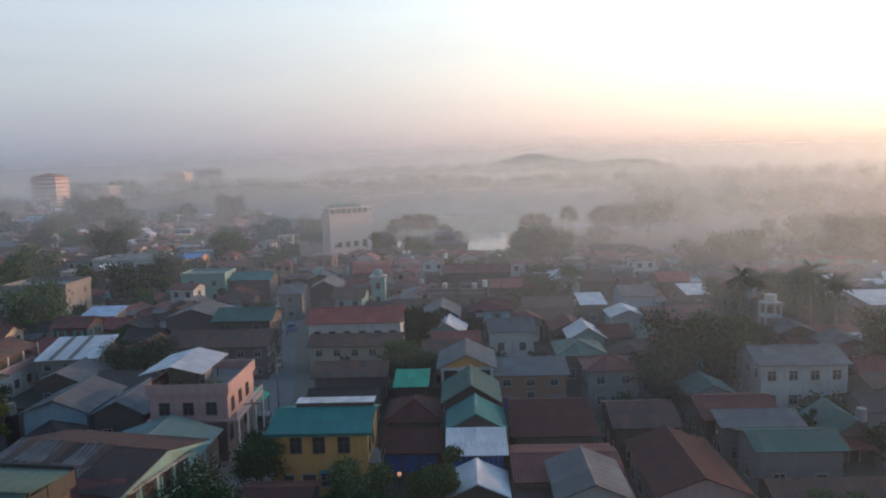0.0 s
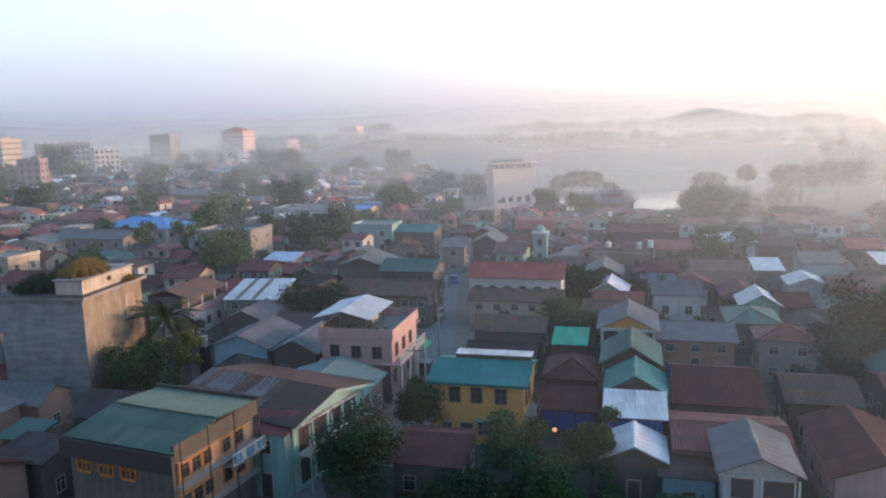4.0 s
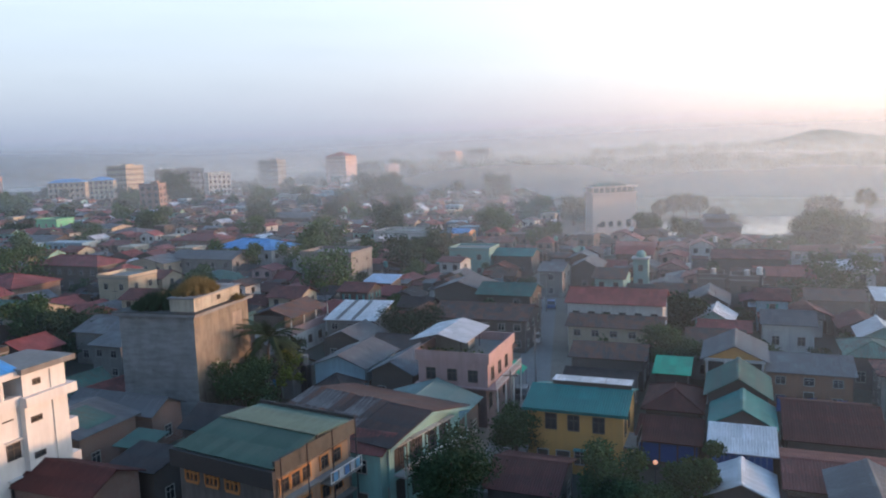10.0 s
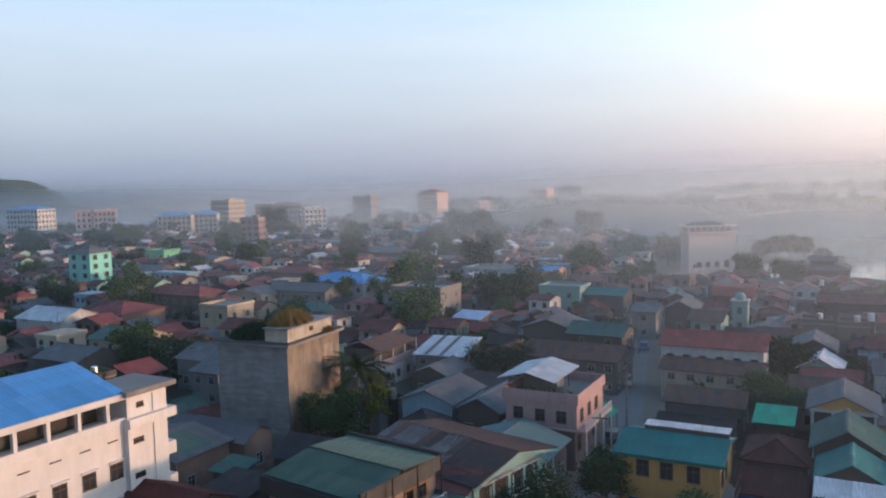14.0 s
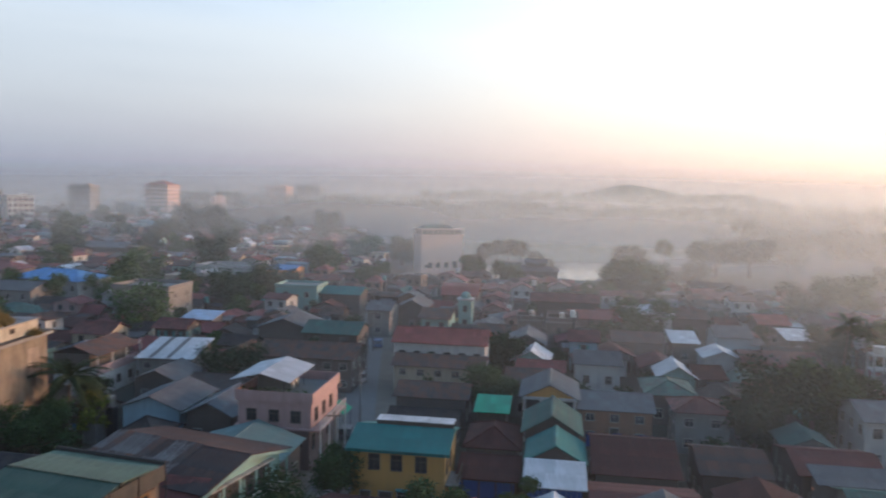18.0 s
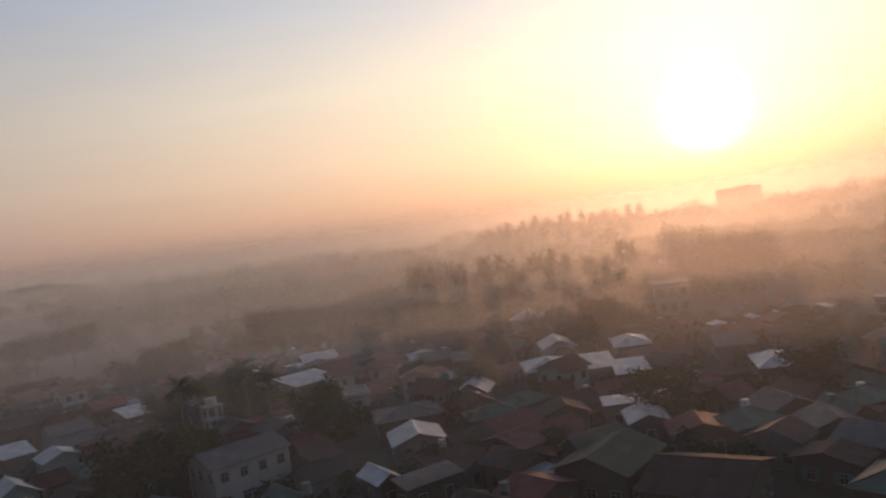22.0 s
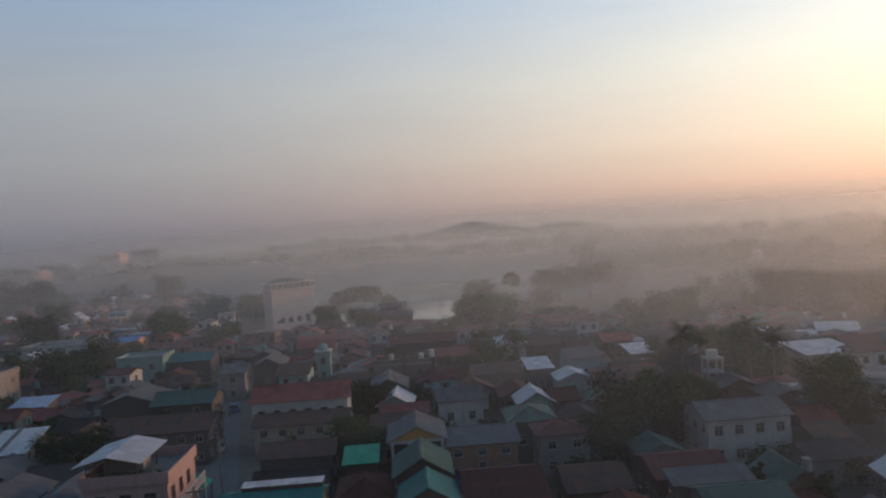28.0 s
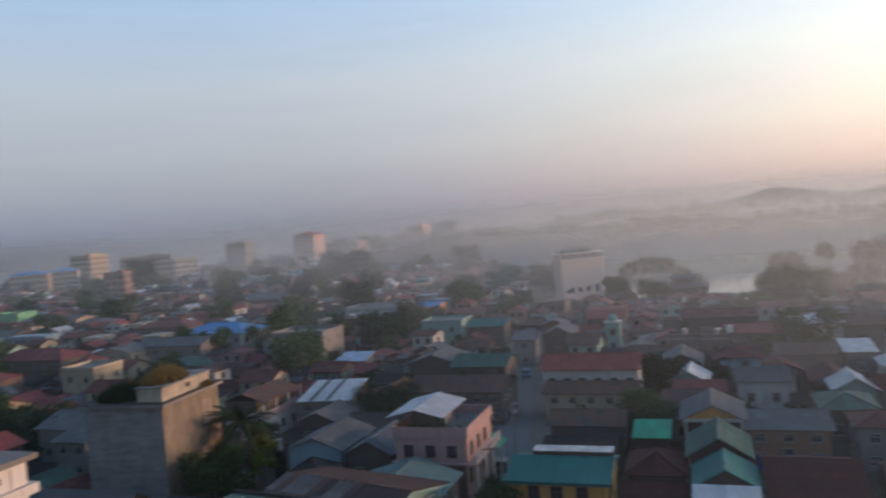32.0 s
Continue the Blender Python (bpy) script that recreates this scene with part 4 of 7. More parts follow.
def white_block():
    """Tall white building with a blue roof at the left."""
    r = thing("white_building", -65.5, 13.4, 0, 0, "tall white building with blue sheet roof and open gallery", "building")
    w, d, h = 12.3, 28.0, 11.4
    wm = plaster("bright_white_plaster", (0.58, 0.555, 0.53), (0.32, 0.30, 0.28), 0.4)
    block(r, "wall", wm, 0, w, 0, d, 0, h)
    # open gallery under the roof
    # gallery wall coloured near-black for the shade under the roof
    block(r, "gallery_wall", M_INNER_SHADE, 0, w - 2.6, 0.3, d - 0.5, h, h + 2.4, label="recessed gallery wall darkened for shade")
    block(r, "gallery_parapet", wm, w - 0.25, w + 0.35, 0, d, h - 0.35, h + 0.55)
    for k in range(11):
        u = 0.3 + k * 2.6
        block(r, "column", wm, w - 0.1, w + 0.25, u, u + 0.3, h + 0.55, h + 2.1)
    block(r, "roof_beam", wm, -0.2, w + 0.5, -0.2, d + 0.1, h + 2.1, h + 2.6)
    slope(r, d + 0.4, 6.4, 2.0, ROOF["blue"], pose(w + 0.3, -0.3, h + 2.65, 0, 0, 90), True, 0.3)
    slope(r, d + 0.4, 6.4, 2.0, ROOF["blue"], pose(-0.5, d + 0.1, h + 2.65, 0, 0, -90), True, 0.3)
    for fl in range(3):
        for k in range(11):
            u = 1.6 + k * 2.55
            part("window", window_mesh(1.1, 1.2, "dark"), r, pose(w, u, 7.0 - fl * 3.1, 0, 0, 90))
            block(r, "ledge", wm, w, w + 0.35, u - 0.75, u + 0.75, 8.45 - fl * 3.1, 8.53 - fl * 3.1)
    for k in range(11):
        # thin dark strips paint the shade of vent slits
        block(r, "vent", M_INNER_SHADE, w - 0.02, w + 0.015, 0.9 + k * 2.55, 1.9 + k * 2.55, 10.1, 10.22)
    # corner stair tower
    tw = 4.1
    block(r, "stair_tower", wm, w - 4.0, w + 0.55, d, d + tw, 0, h + 2.3)
    block(r, "tower_ledge", wm, w - 4.3, w + 1.1, d - 0.2, d + tw + 0.6, h - 0.4, h + 0.4)
    block(r, "tower_roof", WALL["concrete"], w - 4.5, w + 1.0, d - 0.3, d + tw + 0.8, h + 2.3, h + 2.75)
    part("window", window_mesh(0.6, 0.35, "dark"), r, pose(w + 0.55, d + 1.3, h + 1.2, 0, 0, 90))
    for z in (9.6, 6.6, 3.6):
        part("window", window_mesh(0.9, 0.35, "dark"), r, pose(w + 0.55, d + 1.0, z, 0, 0, 90))
        block(r, "balcony", wm, w - 1.6, w + 0.4, d + tw, d + tw + 1.0, z - 2.2, z - 1.1)
    s = Shape()
    s.tube((w + 0.62, d + 2.6, 0), (w + 0.62, d + 2.6, h + 2), 0.05, 0.05, 6)
    part("drainpipe", s.mesh("drainpipe", M_TRIM), r)
    TAKEN.append((-67, -51, 10, 48))


def pink_house():
    r = thing("terrace_house", -33.0, 74.6, 0, 0, "three-storey pink house with roof terrace and zinc canopy", "house", "houses of the town")
    w, d, e = 8.1, 9.4, 7.3
    # darker pink below the ledge: the recess's shade put into the colour
    block(r, "wall", plaster("shaded_rose_plaster", (0.20, 0.14, 0.13), (0.09, 0.075, 0.07), 0.7), 0.3, w - 0.3, 0.3, d, 0, 4.6)
    block(r, "upper_wall", WALL["pink"], 0, w, 0.0, d, 4.6, e)
    block(r, "terrace_floor", WALL["concrete"], -0.2, w + 0.2, -0.2, d + 0.2, e, e + 0.15)
    for dims in ((-0.25, w + 0.25, -0.25, -0.1), (-0.25, w + 0.25, d + 0.1, d + 0.25), (-0.25, -0.1, -0.1, d + 0.1), (w + 0.1, w + 0.25, -0.1, d + 0.1)):
        block(r, "parapet", WALL["pink"], *dims, e + 0.0, e + 1.15)
    block(r, "ledge", WALL["pink"], -0.4, w + 1.1, -0.4, d, 4.45, 4.62)
    for u in (1.5, 4.0, 6.4):
        part("window", window_mesh(1.0, 1.2, "dark"), r, pose(u, 0, 5.2))
        part("window", window_mesh(1.0, 1.2, "dark"), r, pose(u, 0.3, 2.4))
    for u in (1.6, 4.2, 6.8):
        part("window", window_mesh(0.9, 1.3, "dark"), r, pose(w, u, 5.2, 0, 0, 90))
        part("window", window_mesh(0.9, 1.6, "dark"), r, pose(w - 0.3, u, 2.0, 0, 0, 90))
    rail(r, w + 1.05, -0.3, w + 1.05, d, 4.62, 0.9, M_TRIM)
    for u in (0.0, 3.1, 6.2, 9.2):
        block(r, "post", M_TRIM, w + 0.95, w + 1.1, u, u + 0.15, 0, 4.5)
    # canopy on posts
    can = part("canopy", None, r)
    for px, py in ((0.3, 0.3), (5.0, 0.3), (0.3, 6.6), (5.0, 6.6)):
        s = Shape()
        s.tube((px, py, e + 0.15), (px, py, e + 2.5), 0.05, 0.05, 6)
        part("post", s.mesh("post", M_IRON), can)
    for sx, m in ((0, pose(-0.6, 7.6, e + 2.35, 0, 0, -90)), (1, pose(6.0, -0.8, e + 2.35, 0, 0, 90))):
        s = Shape()
        s.box(0, 8.4, 0, 3.42, -0.05, 0)
        part("canopy_slope", s.mesh("canopy_slope", ROOF["silver"]), can, m @ pose(0, 0, 0, 14))
    block(r, "shed", WALL["concrete"], 0.5, 4.5, 4.0, 6.4, e + 0.15, e + 2.2)
    rng = random.Random(3)
    for k in range(9):
        pot = thing("plant_pot", -33.0 + 0.5 + k * 0.85, 74.6 + 0.25, e + 0.15, 0, "potted plant on the terrace edge", "plant pot", "terrace pots")
        s = Shape()
        s.tube((0, 0, 0), (0, 0, 0.4), 0.14, 0.2, 8)
        part("pot", s.mesh("pot", WALL["brick"]), pot)
        s = Shape()
        for _ in range(26):
            a, b, c = rng.uniform(0, 6.28), rng.uniform(0.05, 0.35), rng.uniform(0.4, 1.25)
            q = Vector((b * math.cos(a), b * math.sin(a), c))
            u, v = Vector((rng.uniform(-1, 1), rng.uniform(-1, 1), rng.uniform(-1, 1))) * 0.12, Vector((rng.uniform(-1, 1), rng.uniform(-1, 1), rng.uniform(-1, 1))) * 0.12
            s.poly([q - u, q + v, q + u, q - v])
        part("leaves", s.mesh("leaves", M_LEAF), pot)
    TAKEN.append((-35, -23, 73, 86))


def long_red_house():
    r = house(-24.2, 111.8, 14.0, 7.5, 6.8, "gx", 1.5, "white", "red", 2, windows=False, label="long white two-storey house with red sheet roof")
    for k in range(6):
        part("window", window_mesh(0.9, 1.25, "dark"), r, pose(1.3 + k * 2.3, 0, 4.1))
        part("window", window_mesh(0.9, 1.25, "dark"), r, pose(1.3 + k * 2.3, 0, 1.0))


def pink_tower():
    """Tall blind tower by the pond."""
    r = thing("tower_building", -46.2, 255.2, 0, 36, "tall pale pink blind tower with louvred top storey", "building")
    w, d, h = 16.2, 6.0, 13.9
    pk = plaster("salmon_plaster", (0.70, 0.56, 0.49), (0.42, 0.34, 0.31), 0.3)
    block(r, "wall", pk, 0, w, 0, d, 0, h)
    block(r, "cornice", pk, -0.5, w + 0.5, -0.5, d + 0.5, h, h + 0.5)
    block(r, "lantern_wall", WALL["concrete"], 0.6, w - 0.6, 0.6, d - 0.6, h + 0.5, h + 2.2)
    for k in range(8):
        block(r, "pier", pk, 0.3 + k * 2.1, 0.55 + k * 2.1, 0.35, 0.6, h + 0.5, h + 2.2)
    for k in range(3):
        block(r, "pier", pk, 0.2, 0.6, 1.4 + k * 2.0, 1.8 + k * 2.0, h + 0.5, h + 2.2)
    block(r, "roof_slab", pk, -0.4, w + 0.4, -0.4, d + 0.4, h + 2.2, h + 2.6)
    s = Shape()
    s.poly([(1, 0.5, 2.6), (w - 3, 0.5, 2.6), (w - 5, d / 2, 4.0), (3, d / 2, 4.0)]), s.poly([(w - 3, d - 0.5, 2.6), (1, d - 0.5, 2.6), (3, d / 2, 4.0), (w - 5, d / 2, 4.0)])
    s.poly([(1, d - 0.5, 2.6), (1, 0.5, 2.6), (3, d / 2, 4.0)]), s.poly([(w - 3, 0.5, 2.6), (w - 3, d - 0.5, 2.6), (w - 5, d / 2, 4.0)]), s.poly([(1, 0.5, 2.6), (1, d - 0.5, 2.6), (w - 3, d - 0.5, 2.6), (w - 3, 0.5, 2.6)])
    part("roof", s.mesh("roof", ROOF["green"]), r, pose(0, 0, h))
    for u in (3.6, 6.6, 9.8):
        part("window", window_mesh(1.5, 1.7, "dark"), r, pose(u, 0, 2.9))
    part("window", window_mesh(1.6, 2.4, "dark"), r, pose(13.2, 0, 2.6))
    part("window", window_mesh(0.9, 0.9, "dark"), r, pose(2.1, 0, 3.0))
    TAKEN.append((-60, -28, 228, 275))


def mint_turret():
    r = thing("turret", -20.4, 158.5, 0, 0, "slim mint green stair turret with domed tank on top", "turret")
    block(r, "wall", WALL["mint"], 0, 2.9, 0, 2.9, 0, 6.6)
    block(r, "cornice", WALL["white"], -0.35, 3.25, -0.35, 3.25, 6.6, 6.9)
    s = Shape()
    for (za, r0), (zb, r1) in zip(((6.9, 1.0), (7.6, 1.0), (8.1, 0.7)), ((7.6, 1.0), (8.1, 0.7), (8.35, 0.15))):
        s.tube((1.45, 1.45, za), (1.45, 1.45, zb), r0, r1, 16)
    part("tank", s.mesh("tank", WALL["mint"]), r)
    for z in (1.2, 4.2):
        part("window", window_mesh(0.8, 1.2, "dark"), r, pose(1.45, 0, z))
    TAKEN.append((-22, -16, 157, 163))


def apartment(x, y, w, d, h, floors, wall, rz=0.0, roof="flat", roofmat="concrete", label="", step=3.2, band=True):
    """A larger block of flats with a window grid and floor bands."""
    r = thing("apartment_block", x, y, 0, rz, label or f"{WWORDS[wall]} block of flats with {WORDS[roofmat]} roof", "building", "blocks of the town")
    block(r, "wall", WALL[wall], 0, w, 0, d, 0, h)
    add_roof(r, w, d, h, roof, 1.0 if roof == "flat" else 5.0 if roofmat == "red" else 2.6, ROOF[roofmat], 0.6, False, WALL[wall])
    fh = h / floors
    for f in range(floors):
        if band:
            block(r, "floor_band", WALL[wall], -0.25, w + 0.25, -0.25, d + 0.25, f * fh + fh - 0.35, f * fh + fh - 0.1)
    add_windows(r, w, d, floors, fh, "s" if rz > 30 else "se" if x < 0 else "sw", step, 1.6, fh * 0.5, fh * 0.28, "dark", 0, False, 1)
    block(r, "stair_house", WALL[wall], w * 0.55, w * 0.8, d * 0.3, d * 0.7, h, h + 2.4) if roof == "flat" else None
    for q in range(3 if roof == "flat" else 0):             # tanks on the roof
        t = Shape()
        t.tube((w * (0.12 + 0.13 * q), d * 0.5, h + 0.18), (w * (0.12 + 0.13 * q), d * 0.5, h + 1.9), 0.75, 0.7, 10)
        part("roof_tank", t.mesh("roof_tank", M_TRIM), r)
    TAKEN.append((x - 2, x + w + 2, y - 2, y + d + 2))
    return r


def polar(az, dist):
    return dist * math.sin(radians(az)), dist * math.cos(radians(az))


def far_blocks():
    rows = [  # azimuth of the left edge, distance, width, depth, height, floors, wall, turn, roof, roof sheet, label
        (-30.2, 860, 25, 26, 29, 7, "salmon", 0, "hip", "red", "tall salmon hotel block with red hip roof"),
        (-25.5, 690, 10, 10, 19, 5, "salmon", 48, "flat", "concrete", "slim salmon block of flats catching the sun"),
        (-21.8, 980, 25, 26, 29, 7, "salmon", 0, "flat", "concrete", ""),
        (-38.7, 590, 16.5, 14, 19, 5, "white", 50, "flat", "concrete", "white five-storey block of flats with balconies"),
        (-42.3, 650, 38, 14, 22.5, 5, "concrete", 38, "flat", "concrete", "long grey block of flats in shade"),
        (-45.4, 700, 21, 20, 26.5, 6, "cream", 0, "flat", "concrete", ""),
        (-43.4, 440, 11, 9, 17.2, 5, "brick", 18, "flat", "concrete", "unplastered brick block with bare concrete floors"),
        (-54.3, 740, 13, 12, 20, 4, "salmon", 45, "flat", "concrete", ""),
        (-53.2, 735, 18, 12, 20.4, 4, "salmon", 45, "flat", "concrete", ""),
        (-58.4, 700, 32, 18, 24.5, 6, "white", 10, "hip", "blue", "pale block of flats with blue sheet roof"),
        (-62.3, 580, 25, 14, 25, 6, "white", 0, "hip", "darkred", "white six-storey block with dull red roof"),
        (-54.9, 288, 10, 9, 12.2, 4, "aqua", 4, "hip", "grey", "mint green four-storey house with grey hip roof"),
        (-49.1, 640, 26, 14, 16.5, 4, "cream", 35, "hip", "blue", "cream block with blue sheet roof"),
        (-35.1, 850, 24, 17, 26.5, 6, "concrete", 0, "flat", "concrete", ""),
        (-46.6, 610, 17, 12, 17.5, 5, "cream", 35, "hip", "blue", "slim cream block with blue sheet roof"),
        (-19.7, 1150, 36, 20, 32, 7, "concrete", 10, "flat", "concrete", "distant grey block lost in the mist"),
        (62.2, 700, 44, 20, 29, 7, "concrete", 0, "flat", "concrete", "distant tall grey block against the rising sun"),
    ]
    for az, dist, w, d, h, fl, wall, turn, roof, rm, label in rows:
        x, y = polar(az, dist)
        apartment(x, y, w, d, h, fl, wall, turn, roof, rm, label)


teal_roof_building()
yellow_house()
stacked_roofs()
green_workshop()
mint_balcony_house()
concrete_block()
white_block()
pink_house()
long_red_house()
pink_tower()
mint_turret()
far_blocks()


def gallery_block():
    """Long four-storey block with open galleries, stepped at one end."""
    r = thing("gallery_block", 146.9, 54.2, 0, -70, "long four-storey pale block with open galleries and zinc roof", "building", "blocks of the town")
    w, d, fh = 23.0, 11.0, 2.85
    pale = plaster("lilac_grey_plaster", (0.42, 0.40, 0.42), (0.2, 0.18, 0.18), 0.5)
    steps = [0.0, 0.0, 2.6, 4.6]
    for k in range(4):
        x0, z = steps[k], k * fh
        # back wall coloured near-black for the shade inside the gallery
        block(r, "gallery_back", M_INNER_SHADE, x0 + 0.3, w - 0.3, 1.6, 1.8, z, z + fh, label="recessed gallery wall darkened for shade")
        block(r, "wall", pale, x0, w, 1.8, d, z, z + fh)
        block(r, "floor_slab", pale, x0 - 0.2, w + 0.2, -0.2, 1.8, z + fh - 0.3, z + fh)
        block(r, "gallery_rail", pale, x0, w, -0.1, 0.05, z, z + 0.95)
        n = 8
        for q in range(n + 1):
            u = x0 + (w - x0 - 0.6) * q / n
            block(r, "pier", pale, u, u + 0.6, 0.0, 0.4, z + 0.95, z + fh - 0.3)
        if k:
            block(r, "parapet", WALL["cream"], steps[k - 1], x0, -0.15, 0.0, z, z + 1.0)
    slope(r, w - 3.0, d / 2 + 0.6, 1.1, ROOF["lightblue"], pose(3.8, -0.6, 4 * fh + 0.1), False, 0.5)
    slope(r, w - 3.0, d / 2 + 0.6, 1.1, ROOF["lightblue"], pose(w + 0.8, d + 0.6, 4 * fh + 0.1, 0, 0, 180), False, 0.5)
    TAKEN.append((138, 175, 20, 70))


def narrow_flats():
    r = thing("apartment_block", 148.6, 101.3, 0, -52, "narrow three-storey pale block of flats in the haze", "building", "blocks of the town")
    block(r, "wall", WALL["cream"], 0, 7.6, 0, 9, 0, 10.0)
    block(r, "roof_slab", WALL["concrete"], -0.4, 8.0, -0.4, 9.4, 10.0, 10.4)
    for f in range(3):
        block(r, "floor_band", WALL["white"], -0.2, 7.8, -0.25, 0, f * 3.3 + 2.9, f * 3.3 + 3.2)
        for u in (1.4, 3.8, 6.2):
            part("window", window_mesh(1.2, 1.5, "dark"), r, pose(u, 0, f * 3.3 + 0.9))
    TAKEN.append((145, 160, 92, 110))


gallery_block()
narrow_flats()
# bright zinc roof with dull strips
r = house(-60.2, 101.2, 7.8, 8.6, 4.5, "shed", 1.15, "concrete", "silver", 2, rz=7, sheets=True, label="concrete house with bright new zinc sheet roof")
for u in (1.5, 4.1):
    s = Shape()
    s.box(0, 0.7, 0, 9.3, 0, 0.02)
    part("roof_strip", s.mesh("roof_strip", ROOF["grey"]), r, pose(u, -0.4, 4.62, 7.6), "dull older zinc strip")


def balcony_house():
    """White house with a pink gallery band under a brown roof."""
    r = thing("house", -69.6, 95.2, 0, 0, "white two-storey house with pink gallery and rusted roof", "house", "houses of the town")
    w, d, e = 6.8, 9.6, 6.0
    block(r, "wall", WALL["white"], 0, w, 0, d, 0, 3.3)
    block(r, "gallery_wall", WALL["timber"], 0, w - 1.3, 0, d, 3.3, e)
    block(r, "gallery_rail", WALL["pink"], w - 0.12, w + 0.1, -0.1, d + 0.1, 3.1, 4.3, label="pink painted gallery parapet")
    block(r, "gallery_rail", WALL["white"], 0.0, w - 0.12, -0.1, 0.05, 3.1, 4.2)
    for u in (0.0, 3.6, 7.2, 10.8):
        block(r, "post", M_TRIM, w - 0.15, w, u, u + 0.15, 4.3, e)
    add_roof(r, w, d, e, "gy", 1.1, ROOF["brown"], 0.5, False)
    for u in (2.0, 5.0, 8.0):
        part("window", window_mesh(0.9, 1.1, "dark"), r, pose(w, u, 1.0, 0, 0, 90))
    TAKEN.append((-71, -61, 94, 106))


def veranda_house():
    """Grey-roofed house below the tall block with open verandas on both floors."""
    r = thing("house", 6.6, 53.3, 0, 0, "two-storey white house with open verandas and grey gable roof", "house", "houses of the town")
    w, d, e = 4.8, 6.6, 5.5
    add_walls(r, w, d, e, "gy", 1.0, WALL["white"])
    add_roof(r, w, d, e, "gy", 1.0, ROOF["grey"], 0.5, True)
    for z, hh in ((3.35, 1.45), (0.5, 1.6)):
        for u, ww in ((0.5, 1.5), (2.55, 2.1)):
            # dark panel on the solid wall, painting the veranda's shade
            s = Shape()
            s.box(u, u + ww, -0.03, 0.01, z, z + hh)
            part("opening", s.mesh("opening", M_INNER_SHADE), r, None, "dark panel painting the shade of a veranda bay")
    block(r, "slab", WALL["white"], -0.1, w + 0.1, -0.9, 0, 2.85, 3.0)
    block(r, "rail_wall", WALL["white"], 2.4, w + 0.1, -0.9, -0.8, 3.0, 3.75)
    for u in (2.4, w):
        block(r, "post", WALL["white"], u - 0.06, u + 0.09, -0.88, -0.73, 0, 5.3)
    block(r, "lintel", WALL["white"], -0.15, 2.3, -0.35, 0, 5.05, 5.15)
    for k, cl in enumerate(((0.65, 0.25, 0.10), (0.6, 0.6, 0.58), (0.62, 0.58, 0.5))):
        s = Shape()
        s.box(0, 0.38, 0, 0.02, -0.7, 0)
        part("laundry", s.mesh("laundry", simple("hung_cloth", cl, 0.9)), r, pose(2.7 + k * 0.75, -0.92, 4.0))
    TAKEN.append((5, 13, 50, 62))


balcony_house()
veranda_house()
house(24.2, 57.4, 9.0, 4.2, 2.9, "gx", 0.9, "timber", "brown", 1, sheets=True, label="low timber shed with rusted brown roof")
house(20.8, 41.8, 5.2, 7.6, 3.2, "gx", 1.0, "concrete", "brown", 1, sheets=True, label="low concrete house with rusted brown roof")
house(24.0, 50.5, 5.5, 4.0, 2.8, "shed", 0.5, "concrete", "lightblue", 1, sheets=True, label="low store with pale blue sheet roof")
house(-33.4, 35.0, 3.6, 6.6, 4.3, "gx", 0.6, "cream", "brown", 1, sheets=True, label="cream house with open porch and rusted roof")
wt = thing("water_tower", 47.2, 119.0, 0, 0, "slender white concrete frame water tower", "water tower")
for px, py in ((0, 0), (2.4, 0), (0, 2.4), (2.4, 2.4)):
    block(wt, "column", WALL["white"], px, px + 0.3, py, py + 0.3, 0, 6.6)
for z in (2.2, 4.4, 6.6):
    block(wt, "beam", WALL["white"], -0.1, 2.8, -0.1, 2.8, z, z + 0.22)
s = Shape()
s.tube((1.35, 1.35, 6.82), (1.35, 1.35, 8.0), 0.95, 0.95, 14)
part("tank", s.mesh("tank", M_TRIM), wt)
r = house(-13.5, 236.5, 14.0, 9.0, 5.2, "hip", 1.6, "timber", "grey", 2, label="two-tiered timber hall at the pond edge")
block(r, "upper_wall", WALL["timber"], 4.0, 10.0, 2.8, 6.2, 6.2, 7.6)
s = Shape()
s.prism([(2.0, 7.5), (4.5, 8.7), (7.0, 7.5), (7.0, 7.6), (4.5, 8.85), (2.0, 7.6)], "x", 3.2, 10.8)
part("upper_roof", s.mesh("upper_roof", ROOF["grey"]), r)


LAMPS = [(-13.6, 55.2), (-8.1, 39.6), (-6.4, 64.0), (3.0, 63.6), (11.2, 84.6), (24.6, 73.0), (-27.6, 36.4)]


def street_lamp(x, y):
    """Short post with a lit orange globe."""
    t = thing("street_lamp", x, y, 0, 0, "thin iron lamp post with lit orange globe", "street lamp", "lamps in the yards")
    s = Shape()
    s.tube((0, 0, 0), (0, 0, 2.75), 0.05, 0.04, 6)
    part("post", s.mesh("post", M_IRON), t)
    s = Shape()
    prof = [(-0.2, 0.02), (-0.17, 0.12), (-0.08, 0.19), (0.04, 0.2), (0.14, 0.15), (0.2, 0.03)]
    n = 12
    s.v = [(q * math.cos(2 * math.pi * k / n), q * math.sin(2 * math.pi * k / n), z) for z, q in prof for k in range(n)]
    s.f = [(j * n + k, j * n + (k + 1) % n, (j + 1) * n + (k + 1) % n, (j + 1) * n + k) for j in range(len(prof) - 1) for k in range(n)]
    s.m = [0] * len(s.f)
    part("globe", s.mesh("globe", M_LAMP, smooth=True), t, pose(0, 0, 2.92))


M_LAMP, nl = material("lit_lamp_globe")
b_ = finish(nl, Roughness=0.4)
b_.inputs["Base Color"].default_value = (0.8, 0.4, 0.25, 1)
b_.inputs["Emission Color"].default_value = (1.0, 0.42, 0.22, 1)
b_.inputs["Emission Strength"].default_value = 0.55
for x, y in LAMPS:
    street_lamp(x, y)


